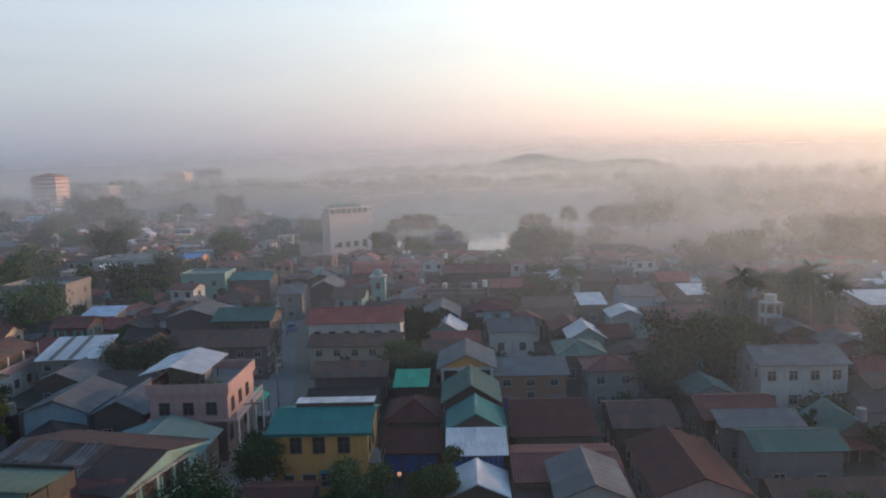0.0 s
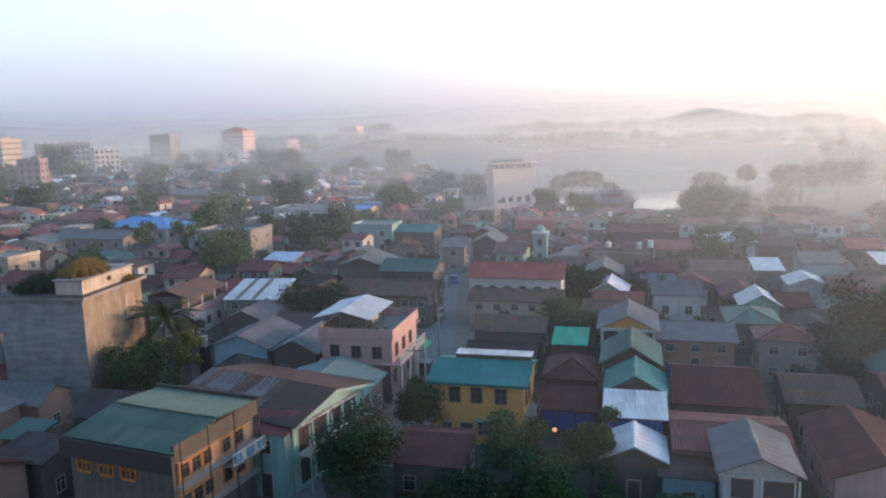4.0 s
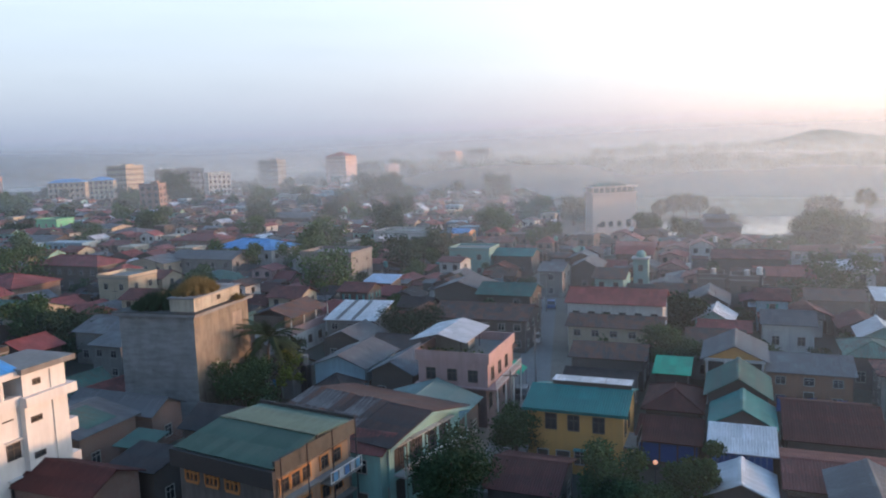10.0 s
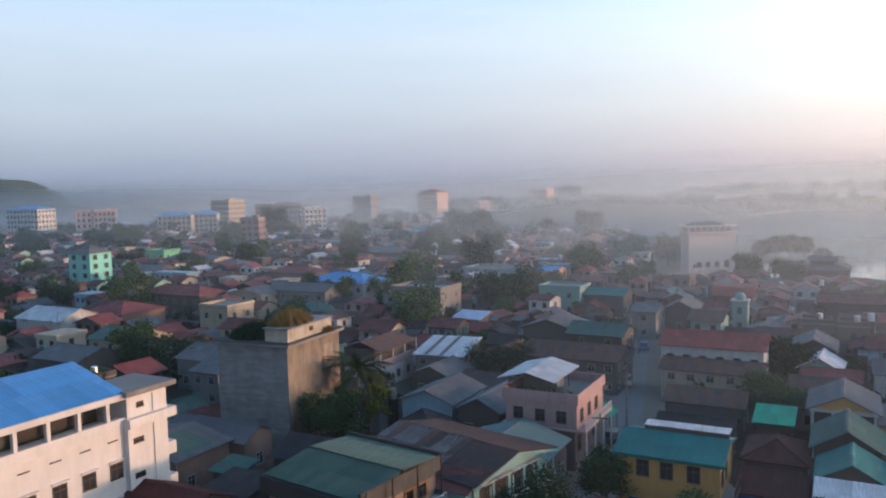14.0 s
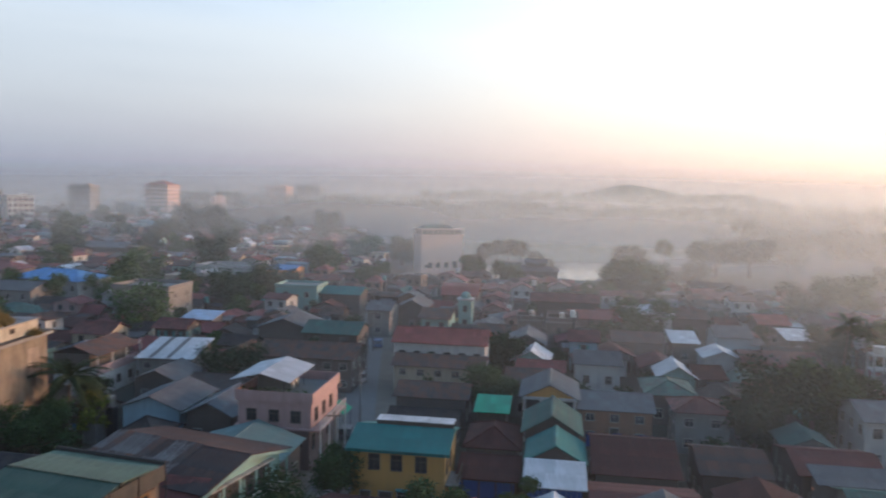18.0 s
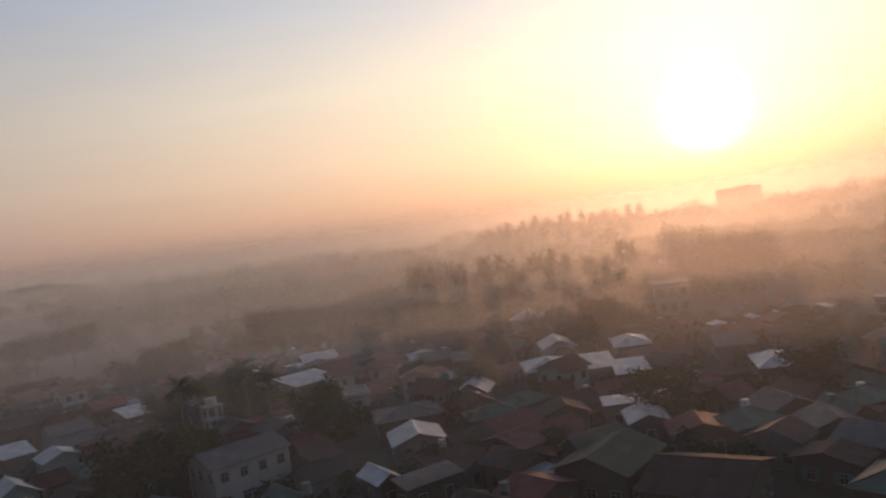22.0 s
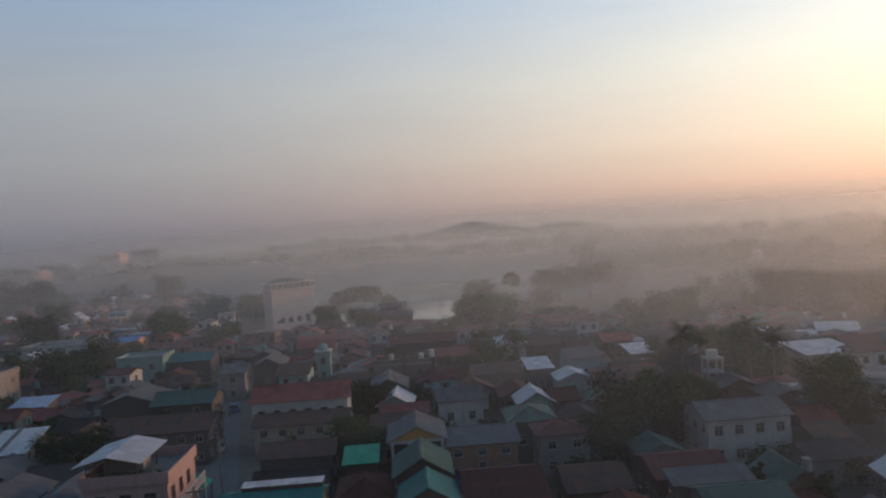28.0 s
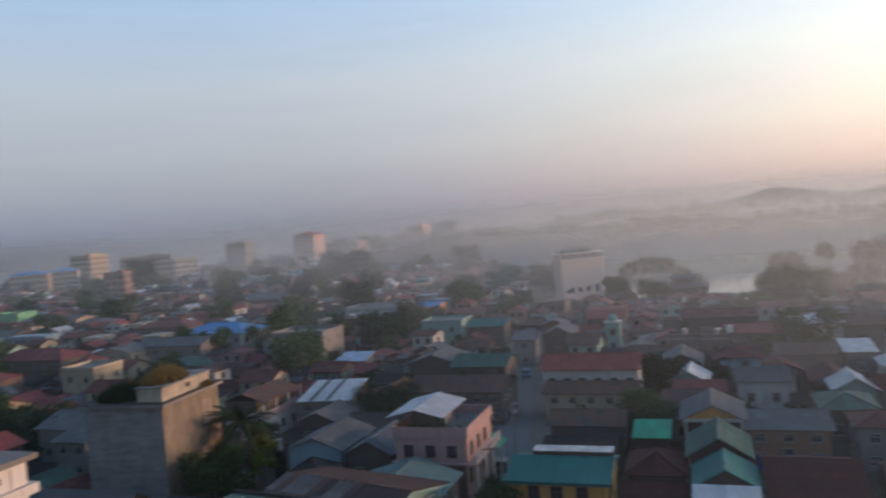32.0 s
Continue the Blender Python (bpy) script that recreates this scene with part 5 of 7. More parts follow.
def parked_car(x, y, rz, color, label):
    """A small parked hatchback or van, seen from afar."""
    t = thing("car", x, y, 0.02, rz, label, "car", "parked cars")
    paint = simple("car_paint", color, 0.3, 0.0, 0.1)
    s = Shape()
    s.prism([(-1.9, 0.3), (1.9, 0.3), (1.95, 0.75), (1.0, 0.85), (-1.85, 0.9)], "x", -0.8, 0.8)
    part("body", s.mesh("body", paint), t)
    s = Shape()
    s.prism([(-1.75, 0.88), (1.0, 0.84), (0.4, 1.45), (-1.5, 1.5)], "x", -0.72, 0.72)
    part("cabin", s.mesh("cabin", M_GLASS), t)
    s = Shape()
    s.prism([(0.38, 1.44), (0.38, 1.5), (-1.48, 1.55), (-1.5, 1.49)], "x", -0.7, 0.7)
    part("roof", s.mesh("car_roof", paint), t)
    for sx in (-0.78, 0.78):
        for sy in (-1.2, 1.2):
            s = Shape()
            s.tube((sx - 0.09, sy, 0.31), (sx + 0.09, sy, 0.31), 0.31, 0.31, 14)
            part("wheel", s.mesh("wheel", M_IRON), t)


parked_car(-33.0, 138.0, 12, (0.10, 0.16, 0.30), "small blue parked car on the street")
parked_car(-29.5, 112.5, 12, (0.42, 0.42, 0.42), "pale grey parked car on the street")
parked_car(-24.3, 86.0, 8, (0.08, 0.08, 0.085), "dark parked car on the street")
# barns below the tall block
barn = house(-25.6, 38.1, 10.6, 5.4, 4.0, "gx", 1.1, "timber", "scarlet", 1, rz=-9, sheets=True, label="long timber barn with red painted sheet roof")
block(barn, "skylight", simple("white_sheet", (0.7, 0.72, 0.75), 0.5), 8.2, 9.5, 2.85, 3.6, 5.28, 5.31, label="translucent white roof sheet")
lean = house(-26.2, 35.4, 11.0, 2.2, 2.5, "shed", 0.5, "timber", "black", 1, rz=-9, sheets=True, windows=False, label="low lean-to with rust-dark roof beside the barn")
barn = house(-14.5, 34.2, 4.5, 10.2, 4.0, "gy", 1.15, "timber", "oxblood", 1, rz=-11, sheets=True, label="long timber barn with dull dark red roof")
tarp = simple("blue_tarpaulin", (0.015, 0.045, 0.20), 0.7)
for x, y, rz in ((1.4, 7.2, 8), (3.4, 5.6, -12)):
    s = Shape()
    s.box(-0.7, 0.7, -0.35, 0.35, 0, 0.02)
    part("tarpaulin", s.mesh("tarpaulin", tarp), barn, pose(x, y, 4.15 + 1.2 * (1 - abs(x - 2.3) / 2.3) + 0.06, 0, -27 if x < 2.3 else 27, rz), "patch of blue tarpaulin")
house(-27.0, 22.5, 10.0, 7.5, 4.8, "gy", 1.4, "timber", "grey", 1, sheets=True, label="low shed with broad grey zinc roof")
house(-19.6, 27.2, 8.0, 3.2, 3.9, "shed", 0.5, "timber", "black", 1, sheets=True, label="shed with blackened corrugated roof")
house(-11.4, 30.2, 4.6, 3.0, 4.2, "shed", 0.5, "mint", "green", 1, sheets=True, label="mint shed under a mossy panelled roof")
house(-11.8, 27.4, 4.4, 2.0, 4.0, "gx", 0.5, "timber", "teal", 1, sheets=True, label="small lean-to with teal sheet roof")
# right of the tall block
house(14.6, 35.4, 5.4, 8.4, 6.0, "gy", 1.5, "mint", "palegreen", 2, sheets=True, label="house with faded mint green gable roof")
house(11.8, 31.9, 3.5, 5.0, 8.1, "gx", 0.5, "cream", "brown", 3, sheets=True, label="narrow cream three-storey house with rusted roof")
house(15.4, 30.9, 6.0, 7.6, 4.0, "gy", 1.3, "timber", "black", 1, sheets=True, label="timber house with blackened gable roof")
# left middle
house(-49.3, 79.4, 7.0, 9.0, 4.2, "gy", 1.3, "lightblue", "grey", 1, sheets=True, label="pale blue house with grey zinc gable roof")
house(-41.3, 79.2, 5.4, 8.5, 4.0, "gy", 1.3, "timber", "slate", 1, sheets=True, label="timber house with grey zinc gable roof")
house(-34.8, 64.6, 9.4, 8.0, 4.2, "gy", 1.5, "timber", "fadedteal", 1, sheets=True, label="house with faded blue-green gable roof")
house(-45.6, 72.0, 4.4, 4.6, 3.2, "hip", 1.6, "timber", "black", 1, label="small house with blackened hip roof")
r = house(-69.0, 50.9, 11.0, 7.2, 4.2, "gy", 1.1, "brick", "grey", 1, sheets=True, label="brown brick house with grey and green zinc roof")
for k in range(4):
    c = part("roof_sheet", sheet_mesh(0.95, 4.2, ROOF["green"]), r, None, "dark green replacement sheet")
    c.matrix_basis = pose(10.5, 1.6 + k * 0.93, 4.47, 0, 11.3, 0) @ pose(0, 0, 0, 0, 0, 90)
house(-68.0, 58.7, 11.6, 4.4, 4.0, "gx", 1.1, "brick", "grey", 1, sheets=True, label="low brick house with grey zinc roof")
house(-54.5, 40.2, 9.0, 5.2, 5.0, "gx", 1.1, "brick", "oxblood", 1, sheets=True, label="brick house with dull dark red roof")
house(-50.0, 47.0, 4.5, 3.5, 4.2, "shed", 0.5, "timber", "black", 1, sheets=True, label="timber shed with blackened sheet roof")
house(-54.8, 52.6, 3.0, 2.6, 3.3, "shed", 0.4, "brick", "green", 1, sheets=True, label="brick outhouse with green sheet roof")
house(-50.4, 56.5, 7.5, 6.0, 4.2, "gx", 1.3, "timber", "black", 1, sheets=True, label="timber house with blackened sheet roof")



def pillared_house(x, y):
    r = house(x, y, 6.4, 8.0, 5.5, "gy", 1.5, "cream", "grey", 2, windows=False, sheets=True, label="house with ochre gable, white columns and grey zinc roof")
    # dark panels on the front wall paint the loggia shade
    block(r, "loggia", M_INNER_SHADE, 0.3, 6.1, -0.02, 0.03, 2.9, 5.2, label="dark panel painting the shade of a loggia")
    block(r, "lower_loggia", M_INNER_SHADE, 0.3, 6.1, -0.02, 0.03, 0.2, 2.5, label="dark panel painting the shade of a loggia")
    for u in (0.1, 2.05, 4.05, 6.05):
        block(r, "column", WALL["white"], u, u + 0.26, -0.35, -0.1, 0, 5.5)
    block(r, "beam", WALL["white"], -0.1, 6.5, -0.4, -0.05, 5.2, 5.5)
    s = Shape()
    s.prism([(0.0, 5.5), (6.4, 5.5), (3.2, 6.95)], "y", -0.08, -0.02)
    part("gable", s.mesh("gable", WALL["yellow"]), r, None, "ochre painted gable")


def cobalt_annex():
    """Low annex in front of the dark red house, cobalt painted below."""
    r = house(-8.4, 69.2, 5.2, 3.8, 2.9, "shed", 0.7, "timber", "oxblood", 1, windows=False, sheets=True, label="annex with dull oxblood lean-to roof and cobalt blue front")
    block(r, "cladding", simple("cobalt_paint", (0.03, 0.08, 0.26), 0.6), 0.02, 5.18, -0.06, 0.0, 0.9, 2.6, label="cobalt blue boarded front")
    for u in (0.2, 1.8, 3.4, 4.9):
        block(r, "post", M_DARKFRAME, u, u + 0.12, -0.14, -0.06, 0, 2.7)


cobalt_annex()


def utility_pole(x, y, h):
    t = thing("utility_pole", x, y, 0, 12, "grey concrete utility pole with crossarm", "utility pole", "poles along the lanes")
    s = Shape()
    s.tube((0, 0, 0), (0, 0, h), 0.14, 0.09, 8)
    part("pole", s.mesh("pole", WALL["concrete"]), t)
    block(t, "crossarm", M_DARKFRAME, -0.8, 0.8, -0.05, 0.05, h - 0.5, h - 0.4)
    for u in (-0.7, 0.0, 0.7):
        s = Shape()
        s.tube((u, 0, h - 0.4), (u, 0, h - 0.22), 0.04, 0.03, 6)
        part("insulator", s.mesh("insulator", M_TRIM), t)


for x, y, h in ((-29.2, 40.4, 5.0), (-21.6, 72.0, 7.5), (-24.2, 92.0, 7.5), (-28.6, 112.0, 7.5), (-33.0, 134.0, 7.5), (-40.0, 160.0, 7.5)):
    utility_pole(x, y, h)


def stall(x, y):
    """Crates and tarpaulins stacked at the foot of the workshop."""
    rng = random.Random(9)
    for k in range(11):
        t = thing("crate", x + rng.uniform(-1.3, 1.3), y + rng.uniform(-1.6, 1.6), 0, rng.uniform(0, 90), "stacked plastic crate and cloth bundle in the lane", "crate", "crates in the lane")
        c = [(0.03, 0.16, 0.5), (0.5, 0.5, 0.5), (0.02, 0.2, 0.42), (0.45, 0.2, 0.12)][k % 4]
        m = simple("crate_plastic", c, 0.6)
        q = rng.uniform(0.25, 0.45)
        block(t, "box", m, -q, q, -q * 0.8, q * 0.8, 0, q * 1.6)
        block(t, "rim", m, -q - 0.04, q + 0.04, -q * 0.8 - 0.04, q * 0.8 + 0.04, q * 1.6, q * 1.6 + 0.06)


stall(-31.0, 41.6)
aw = thing("awning", -26.6, 87.4, 2.3, 0, "bright green cloth awning over a shopfront", "awning")
s = Shape()
s.prism([(0, 0.0), (1.7, 0.9), (1.7, 0.95), (0, 0.05)], "y", 0, 3.4)
part("cloth", s.mesh("cloth", simple("green_awning_cloth", (0.03, 0.30, 0.16), 0.8)), aw, pose(1.7, 3.4, 0, 0, 0, 180))
for q in (0.1, 3.2):
    block(aw, "post", M_IRON, 1.5, 1.56, q, q + 0.06, -2.3, 0.1)

HOUSES = [
    (-3.0, 75.6, 6.3, 7, 5.7, 'gy', 1.9, 'timber', 'green', 2),
    (2.2, 55.6, 4.6, 3.0, 3.3, 'shed', 0.25, 'lightblue', 'brown', 1),
    (3.3, 58.6, 9.3, 7.4, 4.3, 'gx', 0.85, 'brick', 'darkred', 1),
    (-3.9, 89.2, 7.1, 8.5, 5.5, 'gy', 1.7, 'cream', 'grey', 2),
    (2.7, 89.7, 9.6, 8.5, 4.3, 'gx', 1.2, 'terracotta', 'grey', 2),
    (3.8, 68.4, 8.2, 11, 4.5, 'gx', 1.8, 'timber', 'oxblood', 1),
    (14.3, 56.4, 7.6, 11, 4, 'gy', 1.5, 'pink', 'oxblood', 1),
    (24.8, 64.0, 8.2, 5, 4.4, 'gx', 0.9, 'concrete', 'green', 1),
    (33.7, 86.5, 10.9, 8, 5.8, 'gx', 1.4, 'white', 'grey', 2),
    (-23.4, 105.8, 13.9, 6, 4.5, 'gx', 1.2, 'cream', 'brown', 2),
    (-19.9, 91.5, 9.7, 6.5, 4, 'gx', 1.2, 'timber', 'brown', 1),
    (-18.8, 82.2, 8.5, 5, 3.6, 'gx', 1, 'timber', 'black', 1),
    (-8.8, 73.6, 6.0, 7, 4.2, 'hip', 1.6, 'timber', 'oxblood', 1),
    (-9.1, 86.8, 4.3, 4, 4, 'shed', 0.7, 'timber', 'emerald', 1),
    (13.8, 71.0, 6.8, 8, 4.2, 'gx', 1.3, 'timber', 'brown', 1),
    (23.2, 73.3, 8.3, 8, 4, 'gx', 1.2, 'timber', 'darkred', 1),
    (24.0, 70.6, 8.3, 2.5, 4.2, 'shed', 0.5, 'concrete', 'grey', 1),
    (-18.9, 54.0, 6.3, 7, 3.4, 'gx', 1.2, 'timber', 'oxblood', 1),
    (-123.8, 116.4, 9.0, 8, 6.5, 'flat', 0.6, 'cream', 'concrete', 2),
    (-161.2, 132.3, 21.7, 9, 6, 'hip', 2.2, 'timber', 'maroon', 2),
    (-133.4, 148.4, 19.8, 9, 6, 'gx', 1.6, 'concrete', 'grey', 2),
    (-132.6, 165.0, 21.5, 11, 6.4, 'hip', 2.4, 'white', 'blue', 2, -9),
    (-92.0, 143.7, 13.6, 10, 8, 'flat', 0.8, 'concrete', 'concrete', 3),
    (-104.0, 204.1, 19.0, 11, 6, 'flat', 0.8, 'white', 'concrete', 2),
    (-87.6, 211.8, 11.6, 9, 5.5, 'gx', 1, 'orange', 'blue', 2),
    (-65.8, 168.4, 11.0, 8, 6.4, 'flat', 0.5, 'mint', 'concrete', 2),
    (-73.2, 137.7, 7.0, 5, 3.6, 'shed', 0.8, 'timber', 'lightblue', 1),
    (-52.7, 126.4, 10.2, 9, 5, 'gy', 1.8, 'timber', 'grey', 1),
    (-43.3, 123.5, 10.4, 8, 5, 'gx', 1.6, 'timber', 'green', 2),
    (-44.3, 104.9, 15.6, 9, 5, 'gx', 1.6, 'timber', 'brown', 2),
    (-55.2, 170.7, 10.1, 8, 5, 'gx', 1.4, 'timber', 'teal', 1),
    (-38.1, 147.1, 5.6, 8, 5.5, 'gx', 1.4, 'concrete', 'grey', 2),
    (-33.4, 155.6, 6.7, 9, 5, 'gy', 1.8, 'timber', 'grey', 1),
    (-27.3, 177.5, 9.1, 8, 5, 'gx', 1.4, 'brick', 'red', 1),
    (-93.8, 82.8, 8.2, 9, 5, 'gx', 1.8, 'concrete', 'grey', 1),
    (-84.5, 77.0, 6.1, 8, 5, 'gx', 1.2, 'concrete', 'grey', 2),
    (-122.8, 88.5, 12.5, 9, 5, 'gx', 1.8, 'cream', 'green', 2),
    (-121.1, 76.9, 11.9, 9, 4, 'gx', 1.8, 'timber', 'grey', 1),
    (-160.4, 98.5, 15.7, 10, 5, 'gx', 2.2, 'white', 'silver', 1),
    (-152.8, 108.5, 14.6, 12, 5, 'hip', 2.5, 'brick', 'maroon', 1),
    (-56.6, 92.8, 7.2, 7, 3.6, 'gy', 1.5, 'timber', 'grey', 1),
    (-141.0, 142.2, 12.2, 8, 5.5, 'gy', 1.5, 'cream', 'grey', 2),
    (-231.9, 180.6, 21.7, 11, 5, 'gx', 1.8, 'timber', 'grey', 1),
    (-242.6, 213.4, 26.4, 10, 6, 'gx', 1.2, 'cream', 'grey', 2),
    (-275.3, 230.0, 12.7, 9, 7, 'flat', 0.6, 'green', 'concrete', 2),
    (-211.5, 205.9, 14.4, 10, 5, 'hip', 1.8, 'cream', 'grey', 1),
    (-161.8, 181.6, 17.8, 9, 6, 'hip', 2, 'brick', 'maroon', 2),
    (-188.3, 268.6, 22.9, 12, 5, 'gx', 2, 'timber', 'grey', 1),
    (-282.2, 406.2, 26.0, 12, 6, 'flat', 0.8, 'white', 'concrete', 2),
    (3.0, 115.2, 7.6, 7, 4.0, 'gx', 1.5, 'white', 'grey', 1),
    (-8.1, 128.5, 7.0, 9, 4, 'gy', 1.8, 'timber', 'grey', 1),
    (-1.5, 155.2, 6.4, 8, 4, 'gx', 1.2, 'white', 'brown', 1),
    (14.8, 156.3, 9.3, 9, 5.6, 'hip', 1.6, 'white', 'silver', 2),
    (20.5, 135.9, 5.1, 7, 4, 'shed', 0.8, 'timber', 'silver', 1),
    (41.4, 141.5, 5.9, 7, 4.4, 'shed', 0.8, 'timber', 'silver', 1),
    (28.4, 138.2, 6.8, 9, 5, 'gx', 1.4, 'lightblue', 'grey', 1),
    (2.6, 157.6, 9.5, 8, 4, 'gx', 1.2, 'brick', 'red', 1),
    (-5.9, 173.8, 16.2, 9, 5, 'gx', 1.4, 'timber', 'darkred', 1),
    (10.1, 134.5, 9.4, 9, 4, 'gx', 1.2, 'timber', 'brown', 1),
    (11.9, 99.2, 6.9, 8, 4, 'hip', 1.4, 'timber', 'green', 1),
    (13.9, 88.5, 6.9, 5.5, 4.9, 'hip', 1.3, 'concrete', 'darkred', 2),
    (29.2, 121.0, 12.1, 9, 4, 'gx', 1.5, 'timber', 'darkred', 1),
    (22.9, 160.6, 8.9, 9, 4.5, 'gx', 1.4, 'timber', 'brown', 1),
    (23.6, 123.6, 6.3, 6, 4.2, 'gy', 1.2, 'white', 'silver', 1),
    (-29.3, 190.3, 10.2, 9, 4.5, 'gx', 1.4, 'timber', 'red', 1),
    (40.4, 157.7, 6.8, 9, 4.5, 'gx', 1.4, 'timber', 'red', 1),
    (24.5, 82.7, 5.7, 5, 3.6, 'gy', 1.2, 'concrete', 'green', 1),
    (54.0, 78.0, 7.3, 7, 3.6, 'gy', 1.3, 'concrete', 'silver', 2, -31),
    (57.6, 45.2, 10.4, 8, 3.9, 'gx', 1.7, 'timber', 'moss', 1, 12),
    (61.5, 53.6, 7.4, 4, 3.9, 'gx', 1.5, 'timber', 'moss', 1, -14),
    (-6.8, 104.6, 8.0, 7, 3.3, 'gx', 1.3, 'timber', 'brown', 1),
    (-5.6, 112.6, 7.6, 5, 3.2, 'gx', 1.1, 'timber', 'maroon', 1),
    (57.2, 33.0, 11.4, 9, 3.9, 'gy', 1.7, 'timber', 'umber', 1, 14),
    (44.8, 68.8, 3.6, 5, 3.4, 'gy', 0.9, 'timber', 'silver', 1, -10),
    (45.6, 64.6, 7.6, 2.8, 3.2, 'shed', 0.4, 'timber', 'grey', 1, -8),
    (59.8, 89.6, 10.2, 9, 3.6, 'hip', 1.3, 'timber', 'grey', 1, -31),
    (78.9, 63.6, 9.4, 3, 3.6, 'shed', 0.3, 'concrete', 'silver', 1, -45),
    (74.4, 56.5, 5.4, 6, 3.2, 'gy', 1, 'timber', 'silver', 1, -46),
    (89.3, 87.3, 8.1, 9, 4.3, 'hip', 1.5, 'timber', 'silver', 2, -40),
    (96.8, 80.8, 5.3, 8, 3.6, 'shed', 0.9, 'timber', 'silver', 1, -44),
    (94.7, 73.1, 5.7, 7, 3.6, 'shed', 0.8, 'timber', 'silver', 1, -46),
    (106.5, 99.0, 6.8, 9, 4.3, 'gy', 1.5, 'white', 'silver', 2, -41),
    (124.4, 124.4, 9.7, 11, 6.5, 'hip', 1.8, 'white', 'silver', 3, -40),
    (110.1, 84.5, 6.9, 9, 4.3, 'hip', 1.4, 'timber', 'silver', 2, -46),
    (70.4, 131.7, 10.2, 9, 3.6, 'shed', 0.9, 'concrete', 'silver', 2),
    (65.7, 106.7, 4.7, 7, 4.3, 'flat', 0.6, 'white', 'concrete', 2, -28),
    (102.9, 53.9, 6.7, 9, 3.6, 'hip', 1.5, 'timber', 'silver', 1, -54),
    (43.4, 143.2, 5.1, 8, 3.6, 'shed', 0.9, 'timber', 'silver', 1),
    (87.7, 158.9, 8.9, 8, 3.2, 'shed', 0.8, 'timber', 'silver', 1, -26),
    (95.9, 113.7, 7.7, 9, 3.6, 'gx', 1.3, 'timber', 'grey', 1, -35),
    (93.9, 121.6, 7.3, 9, 3.6, 'gx', 1.3, 'timber', 'grey', 1, -33),
    (152.4, 125.9, 11.6, 11, 4.3, 'gx', 1.6, 'concrete', 'silver', 1, -44),
    (116.4, 68.3, 6.9, 9, 3.6, 'gx', 1.5, 'timber', 'grey', 1, -52),
    (112.0, 40.0, 8.7, 12, 3.6, 'gx', 2, 'timber', 'green', 1, -62),
    (243.8, 161.8, 15.6, 14, 5.8, 'gx', 2, 'concrete', 'silver', 2, -49),
    (95.4, 126.5, 6.4, 9, 3.2, 'hip', 1.3, 'timber', 'silver', 1, -32),
]
TAKEN.append((2.5, 13.0, 80.0, 90.0))                       # yard with a blue hoarding
hoarding = thing("hoarding", 4.2, 88.6, 0, 0, "low blue painted hoarding along a yard", "fence")
for k in range(8):
    block(hoarding, "panel", simple("cobalt_paint", (0.03, 0.08, 0.26), 0.6), k * 1.0, k * 1.0 + 0.97, 0, 0.05 + 0.01 * (k % 2), 0.15, 1.9 - 0.06 * (k % 3))
    block(hoarding, "post", M_DARKFRAME, k * 1.0 - 0.04, k * 1.0 + 0.04, 0.08, 0.16, 0, 1.95)
for x, y, w, *rest in HOUSES:
    if (x, y) == (-3.9, 89.2):
        pillared_house(x + 0.45, y + 0.45)
        continue
    d, eave, kind, rise, *more = rest
    house(x + 0.45, y + 0.45, max(2.5, w - 0.9), d, eave, kind, rise if kind in ("flat", "shed") else rise * 0.85, *more)


# ---- the rest of the town ----
random.seed(11)
mix_roof = ["brown", "maroon", "slate", "darkred", "brown", "grey", "maroon", "black", "maroon", "brown", "maroon", "oxblood", "darkred", "green", "brown", "black", "silver", "maroon", "darkred", "lightblue"]
mix_wall = ["timber", "white", "cream", "concrete", "cream", "timber", "mint", "white", "brick", "white", "lightblue", "timber", "pink"]


def free(x, y, w, d):
    for a, b, c, e in TAKEN:
        if x < b and x + w > a and y < e and y + d > c:
            return False
    return True


def in_water(x, y):
    return (-45 < x < 190 and y > 238) or (x < -560 and y > 640) or (x < -700)


def on_road(x, y, w, d):
    for k in range(5):
        yy = y + d * k / 4
        if 56 < yy < 178:
            c = -25.1 - (yy - 94) * 0.214
            if x < c + 3 and x + w > c - 3:
                return True
    return False


CLOTH = [simple("washing", c, 0.9) for c in ((0.6, 0.6, 0.6), (0.1, 0.25, 0.5), (0.5, 0.12, 0.1), (0.55, 0.45, 0.2), (0.65, 0.65, 0.66))]
KINDS = 56


def small_house(k):
    """One kind of house: width, depth, eave, roof, rise, wall, sheet, floors. Odd kinds are plain dark sheds and cottages."""
    rng = random.Random(100 + k)
    w, d = rng.uniform(3.8, 7.0), rng.uniform(4.4, 7.2)
    floors = 1 if k % 2 else rng.choice([1, 2, 2])
    e = rng.uniform(2.5, 3.4) if floors == 1 else rng.uniform(4.6, 5.7)
    kind = rng.choice(["gx", "gx", "gy", "gy", "hip"]) if k % 14 else "flat"
    rm = mix_roof[(k * 7) % len(mix_roof)] if kind != "flat" else "concrete"
    wall = ("timber", "timber", "concrete", "brick")[(k // 2) % 4] if k % 2 else mix_wall[(k * 5) % len(mix_wall)]
    if k % 2 and rm in ("lightblue", "teal"):
        rm = "brown"
    return w, d, e, kind, rng.uniform(0.75, 1.5) if kind != "flat" else 0.7, wall, rm, floors


